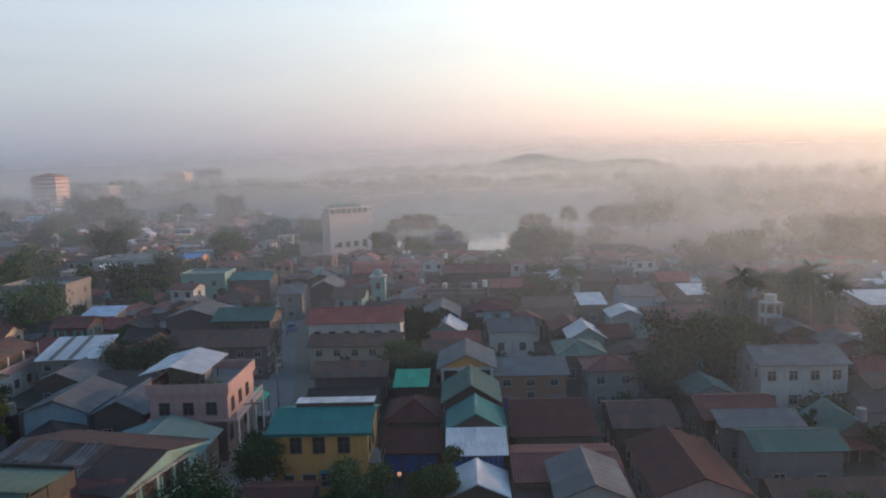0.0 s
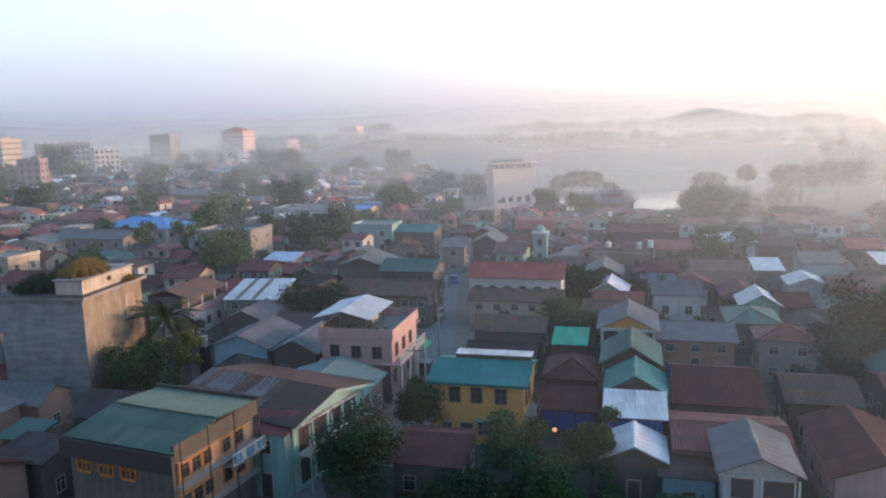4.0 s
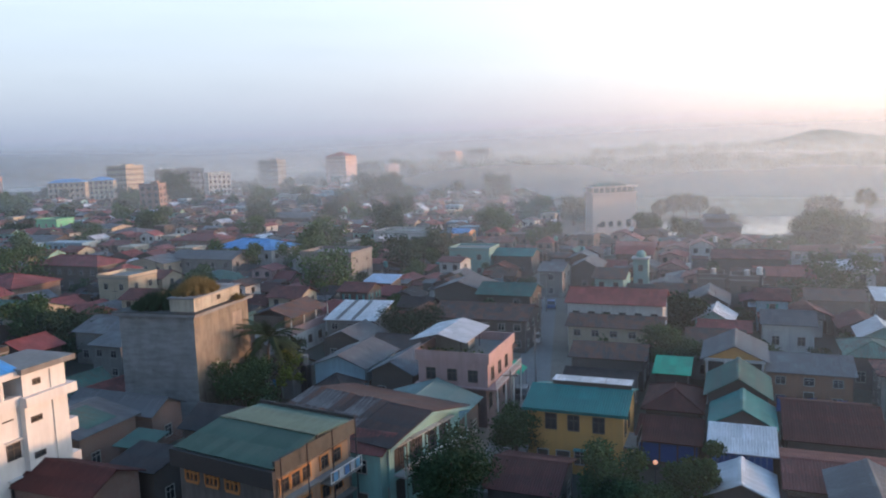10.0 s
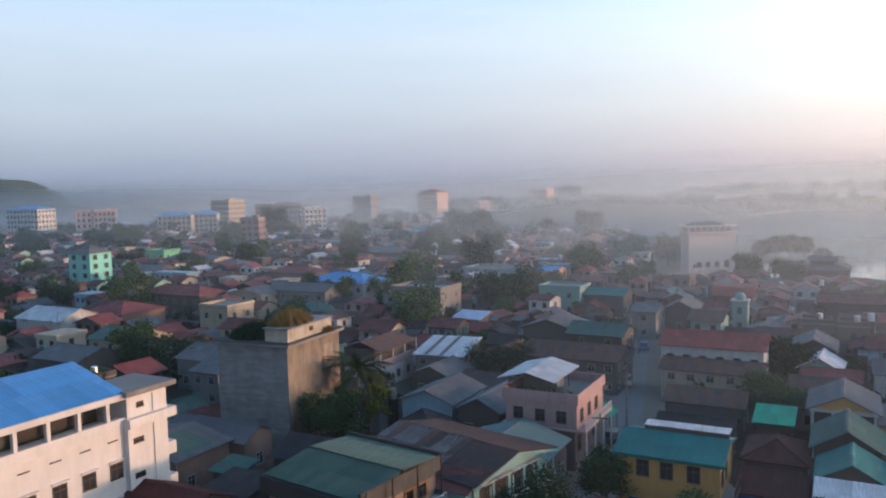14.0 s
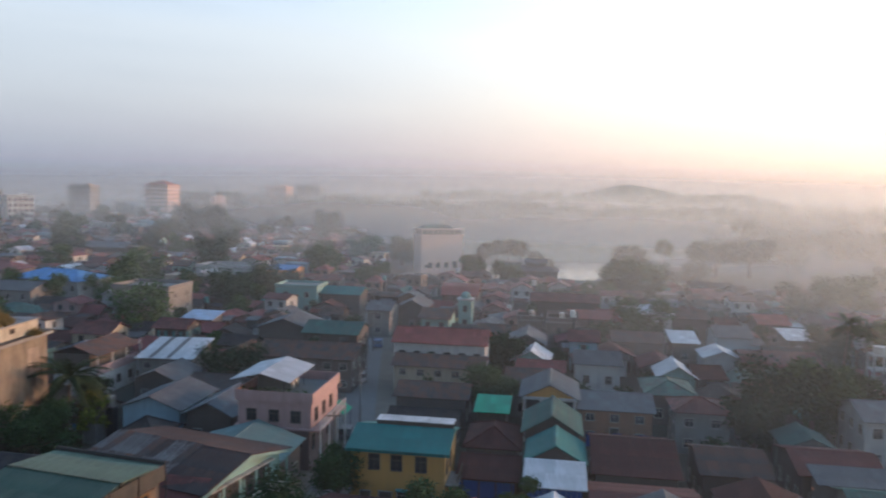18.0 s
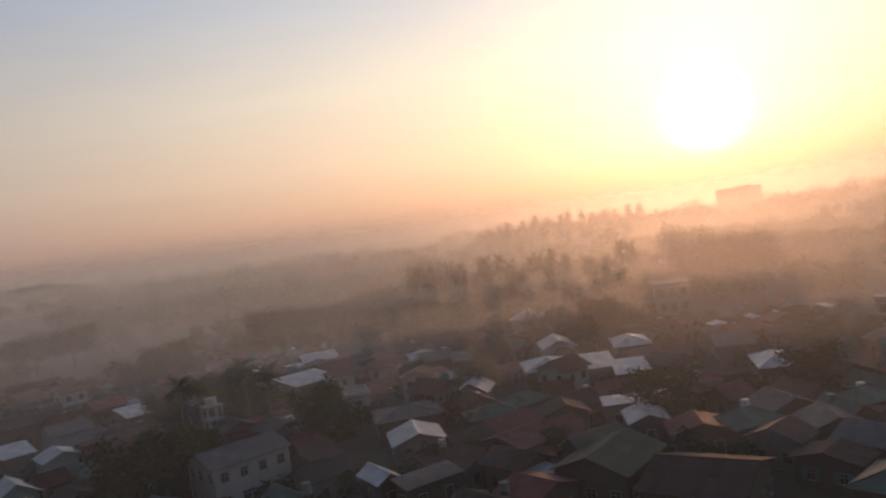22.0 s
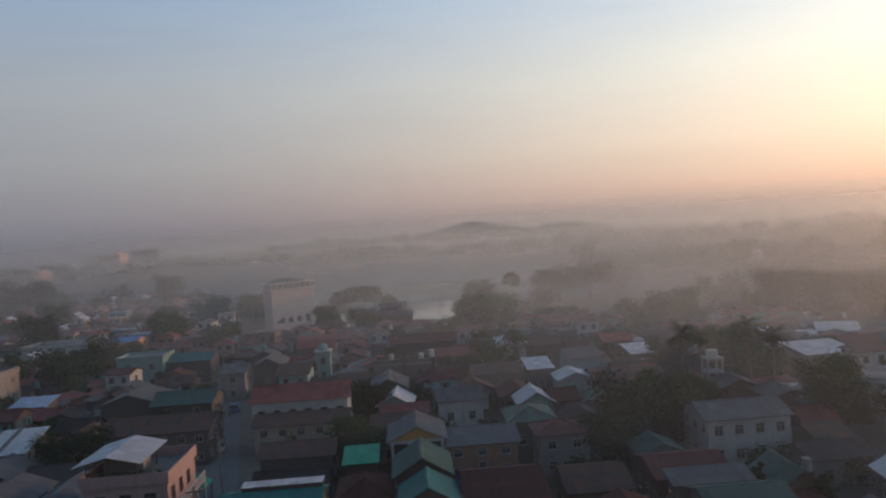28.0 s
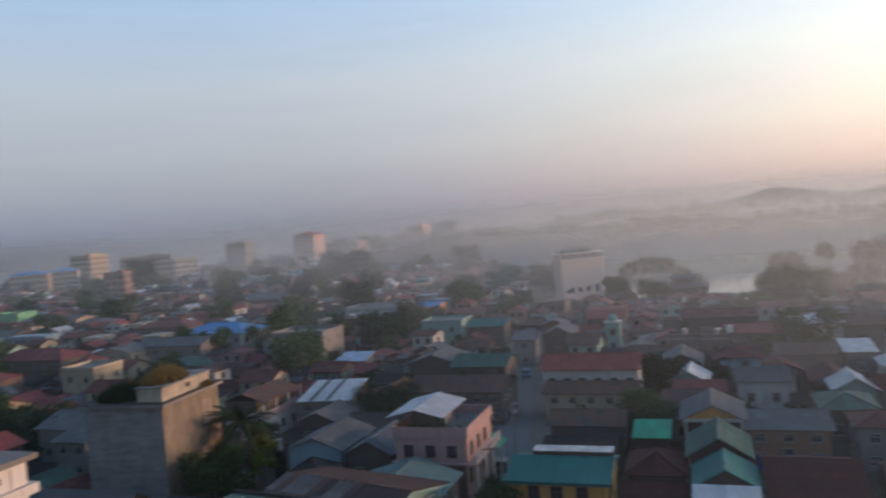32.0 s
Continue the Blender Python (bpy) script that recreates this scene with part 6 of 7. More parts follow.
class Quarter(Shape):
    """Distant houses joined into one mesh, each slot a material."""

    def __init__(self):
        self.v, self.f, self.m, self.slots = [], [], [], []

    def slot(self, mat):
        if mat not in self.slots:
            self.slots.append(mat)
        return self.slots.index(mat)

    def house(self, x, y, w, d, e, kind, rise, wall, rm, floors, rz):
        keep, self.v = self.v, []
        base = len(keep)
        nf = len(self.f)
        wm, r, g = self.slot(WALL[wall]), self.slot(ROOF[rm]), self.slot(M_GLASS)
        o = 0.5
        if kind == "gx":
            self.prism([(0, 0), (d, 0), (d, e), (d / 2, e + rise), (0, e)], "x", 0, w, wm)
            k = rise * o / (d / 2)
            self.prism([(-o, e - k), (d / 2, e + rise), (d / 2, e + rise + 0.1), (-o, e - k + 0.1)], "x", -o, w + o, r)
            self.prism([(d + o, e - k), (d / 2, e + rise), (d / 2, e + rise + 0.1), (d + o, e - k + 0.1)], "x", -o, w + o, r)
        elif kind == "gy":
            self.prism([(0, 0), (w, 0), (w, e), (w / 2, e + rise), (0, e)], "y", 0, d, wm)
            k = rise * o / (w / 2)
            self.prism([(-o, e - k), (w / 2, e + rise), (w / 2, e + rise + 0.1), (-o, e - k + 0.1)], "y", -o, d + o, r)
            self.prism([(w + o, e - k), (w / 2, e + rise), (w / 2, e + rise + 0.1), (w + o, e - k + 0.1)], "y", -o, d + o, r)
        else:
            self.box(0, w, 0, d, 0, e, wm)
            if kind == "hip":
                c = [(-o, -o, e), (w + o, -o, e), (w + o, d + o, e), (-o, d + o, e)]
                q = min(w, d) / 2
                p0, p1 = ((q, d / 2, e + rise), (w - q, d / 2, e + rise)) if w > d else ((w / 2, q, e + rise), (w / 2, d - q, e + rise))
                i = len(self.v)
                self.v += c + [p0, p1]
                fs = [(0, 1, 5, 4), (1, 2, 5), (2, 3, 4, 5), (3, 0, 4)] if w > d else [(0, 1, 4), (1, 2, 5, 4), (2, 3, 5), (3, 0, 4, 5)]
                self.f += [tuple(i + t for t in f) for f in fs] + [(i + 3, i + 2, i + 1, i)]
                self.m += [r] * 5
            else:
                self.box(-0.2, w + 0.2, -0.2, d + 0.2, e, e + 0.7, wm)
        if (int(x * 3) + int(y)) % 2:                      # lean-to along the front
            q = w * 0.8
            self.box(0.3, q, -1.7, -0.05, 0, 1.9, wm)
            self.prism([(-2.1, 1.85), (0.0, 2.55), (0.0, 2.63), (-2.1, 1.93)], "x", 0.0, q + 0.3, self.slot(ROOF[mix_roof[int(x * 5) % 6]]))
        n = max(1, int(w / 2.2))
        for fl in range(floors):
            z = fl * e / floors + 0.9
            for t in range(n):
                u = w * (t + 0.5) / n
                self.box(u - 0.5, u + 0.5, -0.04, 0.02, z, z + 1.1, g)
            sx = w if x < 0 else 0.0
            self.box(sx - 0.03, sx + 0.03, d * 0.4, d * 0.4 + 1.0, z, z + 1.1, g)
        m = pose(x, y, 0, 0, 0, rz)
        keep += [tuple(m @ Vector(p)) for p in self.v]
        self.v = keep
        for t in range(nf, len(self.f)):
            self.f[t] = tuple(base + q for q in self.f[t])


def fill_town():
    protos, joined = {}, Quarter()
    rng = random.Random(21)
    spots = []
    y = -6.0
    while y < 660:
        step = 7.0 if y < 200 else 8.4 if y < 320 else 11.5
        x = -640.0
        while x < 230:
            dist, az = math.hypot(x, y), math.degrees(math.atan2(x, y))
            k = rng.randrange(KINDS)
            if az > 8 and dist < 260 and rng.random() < 0.85 or az < 8 and rng.random() < 0.25:
                k |= 1                                      # plain dark houses sunward: backlit dimness put into the choice of walls
            if dist < 105:
                k = next(q for q in range(k, k + KINDS) if small_house(q % KINDS)[7] == 1) % KINDS
            spec = small_house(k)
            w, d = spec[0], spec[1]
            gap = rng.uniform(0.1, 1.3) if y < 320 else rng.uniform(1, 7)
            px, py = x, y + rng.uniform(-1.6, 1.6)
            x += w + gap
            if not -64 < az < 82 or dist < 66 or (-30 < px < 13 and py < 66) or (-24 < px < 30 and py > 222) or dist > 690 or in_water(px, py) or on_road(px, py, w, d):
                continue
            if az > 0 and dist > (185 if az > 30 else 235):
                continue
            if -14 < az <= 0 and dist > 250:
                continue
            if dist > 330 and rng.random() < 0.25 or not free(px, py, w, d):
                continue
            TAKEN.append((px, px + w, py, py + d))
            spots.append((dist, px, py, k, spec, rng.uniform(-9, 9) + (rng.uniform(-48, 0) if az > 32 else 4 * math.sin(px * 0.02))))
        y += step
    # the near ones are houses of their own, the far ones one joined quarter
    spots.sort(key=lambda t: t[0])
    for i, (dist, px, py, k, spec, rz) in enumerate(spots):
        if i < 190:
            if k not in protos:
                w, d, fl, e = spec[0], spec[1], spec[7], spec[2]
                r = protos[k] = house(px, py, *spec, windows=False, sheets=False, over=0.55)
                add_windows(r, w, d, fl, e / fl, "se" if px < 0 else "sw", 2.3, 0.8, 1.0, 0.85, "dark" if k % 3 else "shutter", door=True)
                if k % 3 == 0:                              # lean-to porch
                    slope(r, w * 0.8, 2.0, 0.6, ROOF[mix_roof[k % 9]], pose(0.1, -2.0, 2.0), False, 0.2)
                    for u in (0.3, w * 0.8 - 0.2):
                        block(r, "post", M_DARKFRAME, u, u + 0.12, -1.9, -1.78, 0, 2.0)
                if k % 4 == 1:
                    block(r, "patch_sheet", ROOF["silver"], w * 0.3, w * 0.3 + 1.4, -0.5, 0.9, spec[2] + 0.22, spec[2] + 0.25) if spec[3] == "flat" else None
                if spec[3] == "flat":
                    s = Shape()
                    s.tube((w * 0.6, d * 0.6, e + 0.18), (w * 0.6, d * 0.6, e + 1.5), 0.55, 0.5, 12)
                    part("water_tank", s.mesh("water_tank", M_STEEL if k % 28 else M_SHUTTER), r)
                TAKEN.pop()
            else:
                copy_thing(protos[k], pose(px, py, 0, 0, 0, rz))
        else:
            joined.house(px, py, *spec, rz)
    me = bpy.data.meshes.new("distant_houses")
    me.from_pydata(joined.v, [], joined.f)
    for mt in joined.slots:
        me.materials.append(mt)
    me.polygons.foreach_set("material_index", joined.m)
    tagged(new("distant_houses", me), "crowded low houses with rusted and zinc roofs", "houses", "", "stuff")
    # back kitchens and lean-tos, tanks on stands, aerials and washing between the houses
    sheds, bits = Quarter(), Quarter()
    for dist, px, py, k, spec, rz in spots:
        if dist > 300:
            continue
        w, d, e = spec[0], spec[1], spec[2]
        if rng.random() < 0.75:
            q, dp, hh = rng.uniform(2.0, 3.8), rng.uniform(1.6, 3.0), rng.uniform(2.0, 2.9)
            x0, y0 = px + rng.uniform(-1.0, w - 1.5), py - dp - 0.1
            wl, rf = sheds.slot(WALL[rng.choice(["timber", "timber", "brick", "concrete", "white", "lightblue"])]), sheds.slot(ROOF[rng.choice(["brown", "black", "grey", "slate", "silver", "darkred", "maroon", "brown", "green"])])
            sheds.box(x0, x0 + q, y0, y0 + dp, 0, hh, wl)
            r = rng.uniform(0.3, 0.8)
            sheds.prism([(y0 - 0.4, hh + 0.02), (y0 + dp + 0.05, hh + r), (y0 + dp + 0.05, hh + r + 0.07), (y0 - 0.4, hh + 0.09)], "x", x0 - 0.3, x0 + q + 0.3, rf)
        if rng.random() < 0.22:
            x0, y0, z = px + w + 0.3, py + d * 0.5, e * rng.uniform(0.8, 1.15)
            bits.box(x0 - 0.5, x0 + 0.5, y0 - 0.5, y0 + 0.5, 0, z, bits.slot(M_IRON))
            bits.tube((x0, y0, z), (x0, y0, z + 1.3), 0.55, 0.5, 10, bits.slot(rng.choice([M_TRIM, M_SHUTTER, WALL["concrete"]])))
        if rng.random() < 0.4:
            x0, y0 = px + w * rng.uniform(0.2, 0.8), py + d * 0.5
            bits.tube((x0, y0, e), (x0, y0, e + rng.uniform(3.0, 4.6)), 0.035, 0.03, 5, bits.slot(M_IRON))
            z = e + 2.8
            bits.box(x0 - 0.6, x0 + 0.6, y0 - 0.03, y0 + 0.03, z, z + 0.05, bits.slot(M_IRON))
        if rng.random() < 0.3:
            x0, y0, z = px + rng.uniform(0.2, 1.5), py - 0.35, rng.uniform(1.1, 1.8)
            for t in range(rng.randrange(2, 5)):
                bits.box(x0 + t * 0.6, x0 + t * 0.6 + 0.45, y0, y0 + 0.03, z, z + 0.75, bits.slot(rng.choice(CLOTH)))
    for name, shape, label, cat in (("back_sheds", sheds, "small lean-to kitchens and sheds patched with sheet", "sheds"), ("yard_clutter", bits, "tanks on stands, aerials and washing among the houses", "clutter")):
        me = bpy.data.meshes.new(name)
        me.from_pydata(shape.v, [], shape.f)
        for mt in shape.slots:
            me.materials.append(mt)
        me.polygons.foreach_set("material_index", shape.m)
        tagged(new(name, me), label, cat, "", "stuff")


# ---- trees ----
def leaf_mesh(name, n, size, centres, mat, seed, squash=0.75):
    """A crown: n small leaf quads spread through clumps (x, y, z, radius)."""
    rng = np.random.default_rng(seed)
    c = np.array(centres)
    idx = rng.choice(len(c), n, p=c[:, 3] ** 2 / (c[:, 3] ** 2).sum())
    v = rng.normal(size=(n, 3))
    v /= np.linalg.norm(v, axis=1)[:, None]
    v *= (rng.uniform(0.12, 1.0, n) ** 0.5 * rng.uniform(0.7, 1.35, n))[:, None]
    v[:, 2] *= squash
    p = c[idx, :3] + v * c[idx, 3:4]
    u = rng.normal(size=(n, 3))
    u /= np.linalg.norm(u, axis=1)[:, None]
    w = np.cross(u, rng.normal(size=(n, 3)))
    w /= np.linalg.norm(w, axis=1)[:, None]
    s = (size * rng.uniform(0.6, 1.35, n))[:, None]
    q = np.stack([p - u * s, p + w * s * 0.55, p + u * s, p - w * s * 0.55], 1).reshape(-1, 3)
    me = bpy.data.meshes.new(name)
    me.from_pydata(q.tolist(), [], np.arange(4 * n).reshape(-1, 4).tolist())
    me.materials.append(mat)
    return me


def broad_tree(x, y, h, r, seed, n, size, mat, label, flat=0.75, lift=0.62):
    rng = random.Random(seed)
    t = thing("tree", x, y, 0, rng.uniform(0, 360), label, "tree", "trees of the town")
    tr = Shape()
    top = h * lift * 0.75
    tr.tube((0, 0, 0), (0.1, 0.1, top), r * 0.085, r * 0.05, 9)
    cl = [(0, 0, h * lift, r * 0.62)]
    for k in range(11):
        a, q = k * 2.4 + rng.uniform(-0.4, 0.4), r * rng.uniform(0.35, 0.8)
        z = h * lift + (h * (1 - lift)) * rng.uniform(-0.75, 0.75)
        cl.append((q * math.cos(a), q * math.sin(a), z, r * rng.uniform(0.26, 0.44)))
        if k < 7:
            tr.tube((0.1, 0.1, top * rng.uniform(0.6, 1.0)), (q * 0.8 * math.cos(a), q * 0.8 * math.sin(a), z), r * 0.035, r * 0.01, 6)
    part("trunk", tr.mesh("trunk", M_BARK), t)
    part("crown", leaf_mesh("crown", n, size, cl, mat, seed, flat), t)
    return t


def palm_tree(x, y, h, seed, fronds=18, length=3.2):
    rng = random.Random(seed)
    t = thing("palm_tree", x, y, 0, 0, "tall coconut palm with drooping feathered fronds", "palm", "palms of the town")
    tr = Shape()
    p = Vector((0, 0, 0))
    for k in range(6):
        q = Vector((0.05 * k * k * 0.4, 0.0, h * (k + 1) / 6))
        tr.tube(p, q, 0.2 - 0.015 * k, 0.185 - 0.015 * k, 8)
        p = q
    part("trunk", tr.mesh("trunk", M_BARK), t)
    s = Shape()
    for k in range(fronds):
        a, e = k * 2.4, rng.uniform(-0.3, 1.1)
        prev = p.copy()
        d = Vector((math.cos(a) * math.cos(e), math.sin(a) * math.cos(e), math.sin(e)))
        side = Vector((-math.sin(a), math.cos(a), 0))
        seg = 7
        for i in range(seg):
            nxt = prev + d * (length / seg)
            d = (d + Vector((0, 0, -0.17))).normalized()
            s.poly([prev + side * 0.03, nxt + side * 0.03, nxt - side * 0.03, prev - side * 0.03])
            wl = 0.75 * math.sin(math.pi * (i + 0.7) / (seg + 0.6))
            for sg in (-1, 1):
                for j in range(4):
                    b = prev.lerp(nxt, j / 4)
                    tip = b + side * sg * wl * length / 4.2 + d * 0.35 + Vector((0, 0, -0.35 * wl))
                    s.poly([b, b + d * 0.2, tip])
            prev = nxt
    part("fronds", s.mesh("fronds", M_PALM), t)
    return t


def canopy_band(name, rows, seed, mat, label, size=1.6, dens=1.0):
    """Distant wood: many crowns joined, each row (x, y, height, radius)."""
    rng = np.random.default_rng(seed)
    cs = []
    for x, y, h, r in rows:
        for _ in range(4):
            a, q = rng.uniform(0, 6.28), r * rng.uniform(0.0, 0.7)
            cs.append((x + q * math.cos(a), y + q * math.sin(a), h * rng.uniform(0.45, 0.8), r * rng.uniform(0.4, 0.62)))
        cs.append((x, y, h * 0.35, r * 0.6))
    n = int(len(cs) * 42 * dens)
    return tagged(new(name, leaf_mesh(name, n, size, cs, mat, seed, 0.8)), label, "trees", "", "stuff")


def scatter(seed, az0, az1, d0, d1, n, h0, h1, r0, r1):
    rng = random.Random(seed)
    rows = []
    for _ in range(n):
        az, d = rng.uniform(az0, az1), math.sqrt(rng.uniform(d0 * d0, d1 * d1))
        x, y = polar(az, d)
        rows.append((x, y, rng.uniform(h0, h1), rng.uniform(r0, r1)))
    return rows


GREEN = "leafy green broadleaf tree among the houses"
near = [(-20.6, 52.6, 7.8, 4.3), (-19.3, 66.0, 6.0, 3.2), (-9.1, 58.0, 6.4, 3.3), (-2.8, 57.2, 8.2, 2.4), (-5.8, 54.4, 5.6, 3.1), (-11.9, 51.2, 4.6, 3.2), (3.4, 52.0, 4.4, 1.9), (13.4, 52.3, 4.0, 1.9), (27.6, 54.6, 4.6, 2.8),
        (-53.8, 70.6, 6.4, 4.3), (-46.6, 103.4, 7.0, 4.9), (-7.9, 98.0, 7.2, 3.8), (-15.8, 34.0, 4.0, 1.3), (-57.6, 76.0, 5.4, 3.0)]
broad = []
for k, (x, y, h, r) in enumerate(near):
    broad.append(broad_tree(x, y, h, r, 40 + k, 11500, 0.135, M_LEAF if k % 5 else M_LEAF2, GREEN))
broad_tree(-52.4, 78.2, 6.0, 2.3, 71, 2200, 0.2, M_LEAF3, "small tree with fresh yellow-green leaves")
middle = [(-78, 134, 10.5, 7.0), (-74.5, 164, 10.5, 6.2), (-116, 156, 8.5, 4.8), (28.5, 97.5, 9.5, 6.4), (34.0, 101, 9, 5.0), (23.6, 91, 7.5, 4.2), (-18, 108.5, 5.5, 2.6), (-8, 122, 6.5, 4.5), (-110, 90.5, 8, 4.3)]
for k, (x, y, h, r) in enumerate(middle):
    broad.append(broad_tree(x, y, h, r, 80 + k, 4200, 0.3, M_LEAF2 if k % 2 else M_LEAF, GREEN, 0.85, 0.55))
palm_tree(-54.4, 76.6, 8.0, 3, 34, 4.7)
palm = palm_tree(41.0, 113.5, 12.0, 4)
for x, y, s in ((53.5, 117, 1.0), (55.5, 113.5, 0.92), (46, 119, 0.9)):
    copy_thing(palm, pose(x, y, 0, 0, 0, x * 37) @ Matrix.Diagonal((s, s, s, 1)))
# pond side: umbrella-shaped rain trees and slender ones
UMB = "wide umbrella-shaped rain tree by the water"
broad_tree(*polar(62.0, 236), 16.5, 12.5, 118, 5200, 0.6, M_LEAF2, "broad dark rain tree standing in the haze", 0.6, 0.7)
SLIM = "slender tree standing at the pond edge"
for k, (x, y, h, r, lift) in enumerate([(26, 274, 12.5, 5.6, 0.6), (33, 258, 6, 4.5, 0.5), (22, 266, 8, 4.0, 0.5), (28, 264, 9, 4.2, 0.5), (46, 262, 7, 5.5, 0.5), (38, 256, 5, 4, 0.5), (58, 288, 12, 12, 0.76), (71, 292, 12.5, 10, 0.76), (92, 318, 12.5, 6.5, 0.62), (108, 372, 11, 9, 0.6),
                                        (-4, 268, 6, 4, 0.55), (-31, 272, 7, 5, 0.55), (-15, 266, 5, 4, 0.5)]):
    broad_tree(x, y, h, r, 120 + k, 5600 if r > 8 else 3200, 0.6, M_LEAF2, UMB if r > 8 else SLIM, 0.6 if r > 8 else 0.75, lift)


def fan_palm(x, y, h, r, seed):
    """Palmyra palm: bare thin trunk and a round head of stiff fans."""
    rng = random.Random(seed)
    t = thing("fan_palm", x, y, 0, rng.uniform(0, 360), "tall palmyra palm with bare trunk and round head", "palm", "palms at the pond")
    s = Shape()
    s.tube((0, 0, 0), (0.15, 0, h * 0.5), 0.34, 0.26, 8)
    s.tube((0.15, 0, h * 0.5), (0.1, 0.1, h), 0.26, 0.2, 8)
    part("trunk", s.mesh("trunk", M_BARK), t)
    s = Shape()
    for k in range(46):
        a, e = k * 2.4, math.asin(-0.55 + 1.5 * k / 46)
        d = Vector((math.cos(a) * math.cos(e), math.sin(a) * math.cos(e), math.sin(e)))
        c = Vector((0.1, 0.1, h)) + d * r * rng.uniform(0.5, 0.62)
        u = d.orthogonal().normalized()
        v = d.cross(u)
        q = r * 0.42
        tips = [c + (u * math.cos(b * 0.52 - 1.57) + d * (0.5 + 0.5 * math.cos(b * 0.52 - 1.57)) * 0.8 + v * math.sin(b * 0.52 - 1.57)) * q for b in range(7)]
        for p0, p1 in zip(tips, tips[1:]):
            s.poly([c - d * q * 0.5, p0, p0.lerp(p1, 0.72)])
    part("fronds", s.mesh("fronds", M_PALM), t)


for k, (x, y, h, r) in enumerate([(-25.5, 268, 8.4, 3.3), (-21.4, 271, 9.4, 3.6), (-16.9, 269, 9.8, 3.8), (-12.8, 272, 9.2, 3.4), (-7.2, 268, 6.4, 3.0), (40, 290, 9.8, 3.5)]):
    fan_palm(x, y, h, r, 200 + k)

# trees that stand between the houses, with room kept for them
GARDENS = [(56, 123.5, 1.25, 4), (48, 139, 0.85, 3), (101, 202, 1.25, 1), (127, 200, 1.5, 3), (73, 200, 1.2, 0), (191, 238, 1.8, 1), (-58, 250, 0.7, 2), (-74.5, 286, 1.3, 0), (-60, 290, 1.2, 1), (-124, 400, 1.8, 1), (-27, 248, 0.95, 2),
           (-205, 413, 2.3, 3), (-196, 408, 1.9, 1), (-319, 329, 1.9, 2), (-344, 399, 2.1, 1), (-107, 87, 0.9, 2)]
rng = random.Random(77)
while len(GARDENS) < 150:
    az, dist = rng.uniform(-62, 72), rng.uniform(98, 330)
    x, y = polar(az, dist)
    if in_water(x, y) or -12 < az < 26 and dist > 235 or not free(x - 2, y - 2, 4, 4) or on_road(x - 2, y - 2, 4, 4):
        continue
    if -14 < az < -5 and dist > 185 or az < 10 and dist < 190 and rng.random() < 0.55:
        continue
    if az > 54 and dist > 150:
        continue
    GARDENS.append((x, y, rng.uniform(0.55, 1.05) * (1.25 if dist > 190 else 1.0), rng.randrange(9)))
for x, y, sc, k in GARDENS:
    TAKEN.append((x - 2.2 * sc, x + 2.2 * sc, y - 2.2 * sc, y + 2.2 * sc))
    copy_thing(broad[14 + k], pose(x, y, 0, 0, 0, rng.uniform(0, 360)) @ Matrix.Diagonal((sc, sc, sc * rng.uniform(0.85, 1.1), 1)))

rows = []
for x0, x1, y0, y1, n in ((-24, -20, 46, 50, 4), (-19, -3, 48, 56, 44), (-4, 6, 50, 57, 14), (13, 15, 46, 56, 6), (20, 34, 50, 57, 10), (-60, -50, 66, 80, 12), (-47, -42, 62, 69, 6), (8, 13, 60, 72, 5)):
    for _ in range(n):
        rows.append((rng.uniform(x0, x1), rng.uniform(y0, y1), rng.uniform(0.9, 2.8), rng.uniform(0.35, 1.1)))
canopy_band("undergrowth", rows, 12, M_LEAF, "low scrub and banana plants in the yards", 0.17, 2.6)
rows = []
for _ in range(460):
    x, y = polar(rng.uniform(-60, 62), rng.uniform(68, 190))
    if free(x - 1, y - 1, 2, 2) and not on_road(x - 1, y - 1, 2, 2):
        rows.append((x, y, rng.uniform(2.4, 5.6), rng.uniform(1.0, 2.6)))
canopy_band("undergrowth", rows, 13, M_LEAF2, "shrubs and small trees between the houses", 0.26, 2.0)

fill_town()

# trees between the houses
rng = random.Random(77)
done = 0
while done < 46:
    az, dist = rng.uniform(-62, 80), rng.uniform(240, 520)
    x, y = polar(az, dist)
    if -16 < az < 30 or in_water(x, y) or not free(x - 1, y - 1, 2, 2):
        continue
    if 3 < az < 28 and dist > 235:
        continue
    s = rng.uniform(0.8, 1.35) * (1.35 if dist > 150 else 1.0)
    copy_thing(broad[14 + done % 9], pose(x, y, 0, 0, 0, rng.uniform(0, 360)) @ Matrix.Diagonal((s, s, s * rng.uniform(0.85, 1.1), 1)))
    done += 1
tuft = palm_tree(*polar(37.2, 195), 12.0, 8, 42, 3.4)
for k in range(25):                                         # rows of palms towards the sun
    az, dist = (37.8 + k * 0.6 if k < 20 else 51.0 + (k - 20) * 0.85) + rng.uniform(-0.25, 0.25), 194 + rng.uniform(-8, 14)
    x, y = polar(az, dist)
    s = rng.uniform(1.25, 1.55)
    copy_thing(tuft, pose(x, y, 0, 0, 0, rng.uniform(0, 360)) @ Matrix.Diagonal((s * 0.42, s * 0.42, s, 1)))

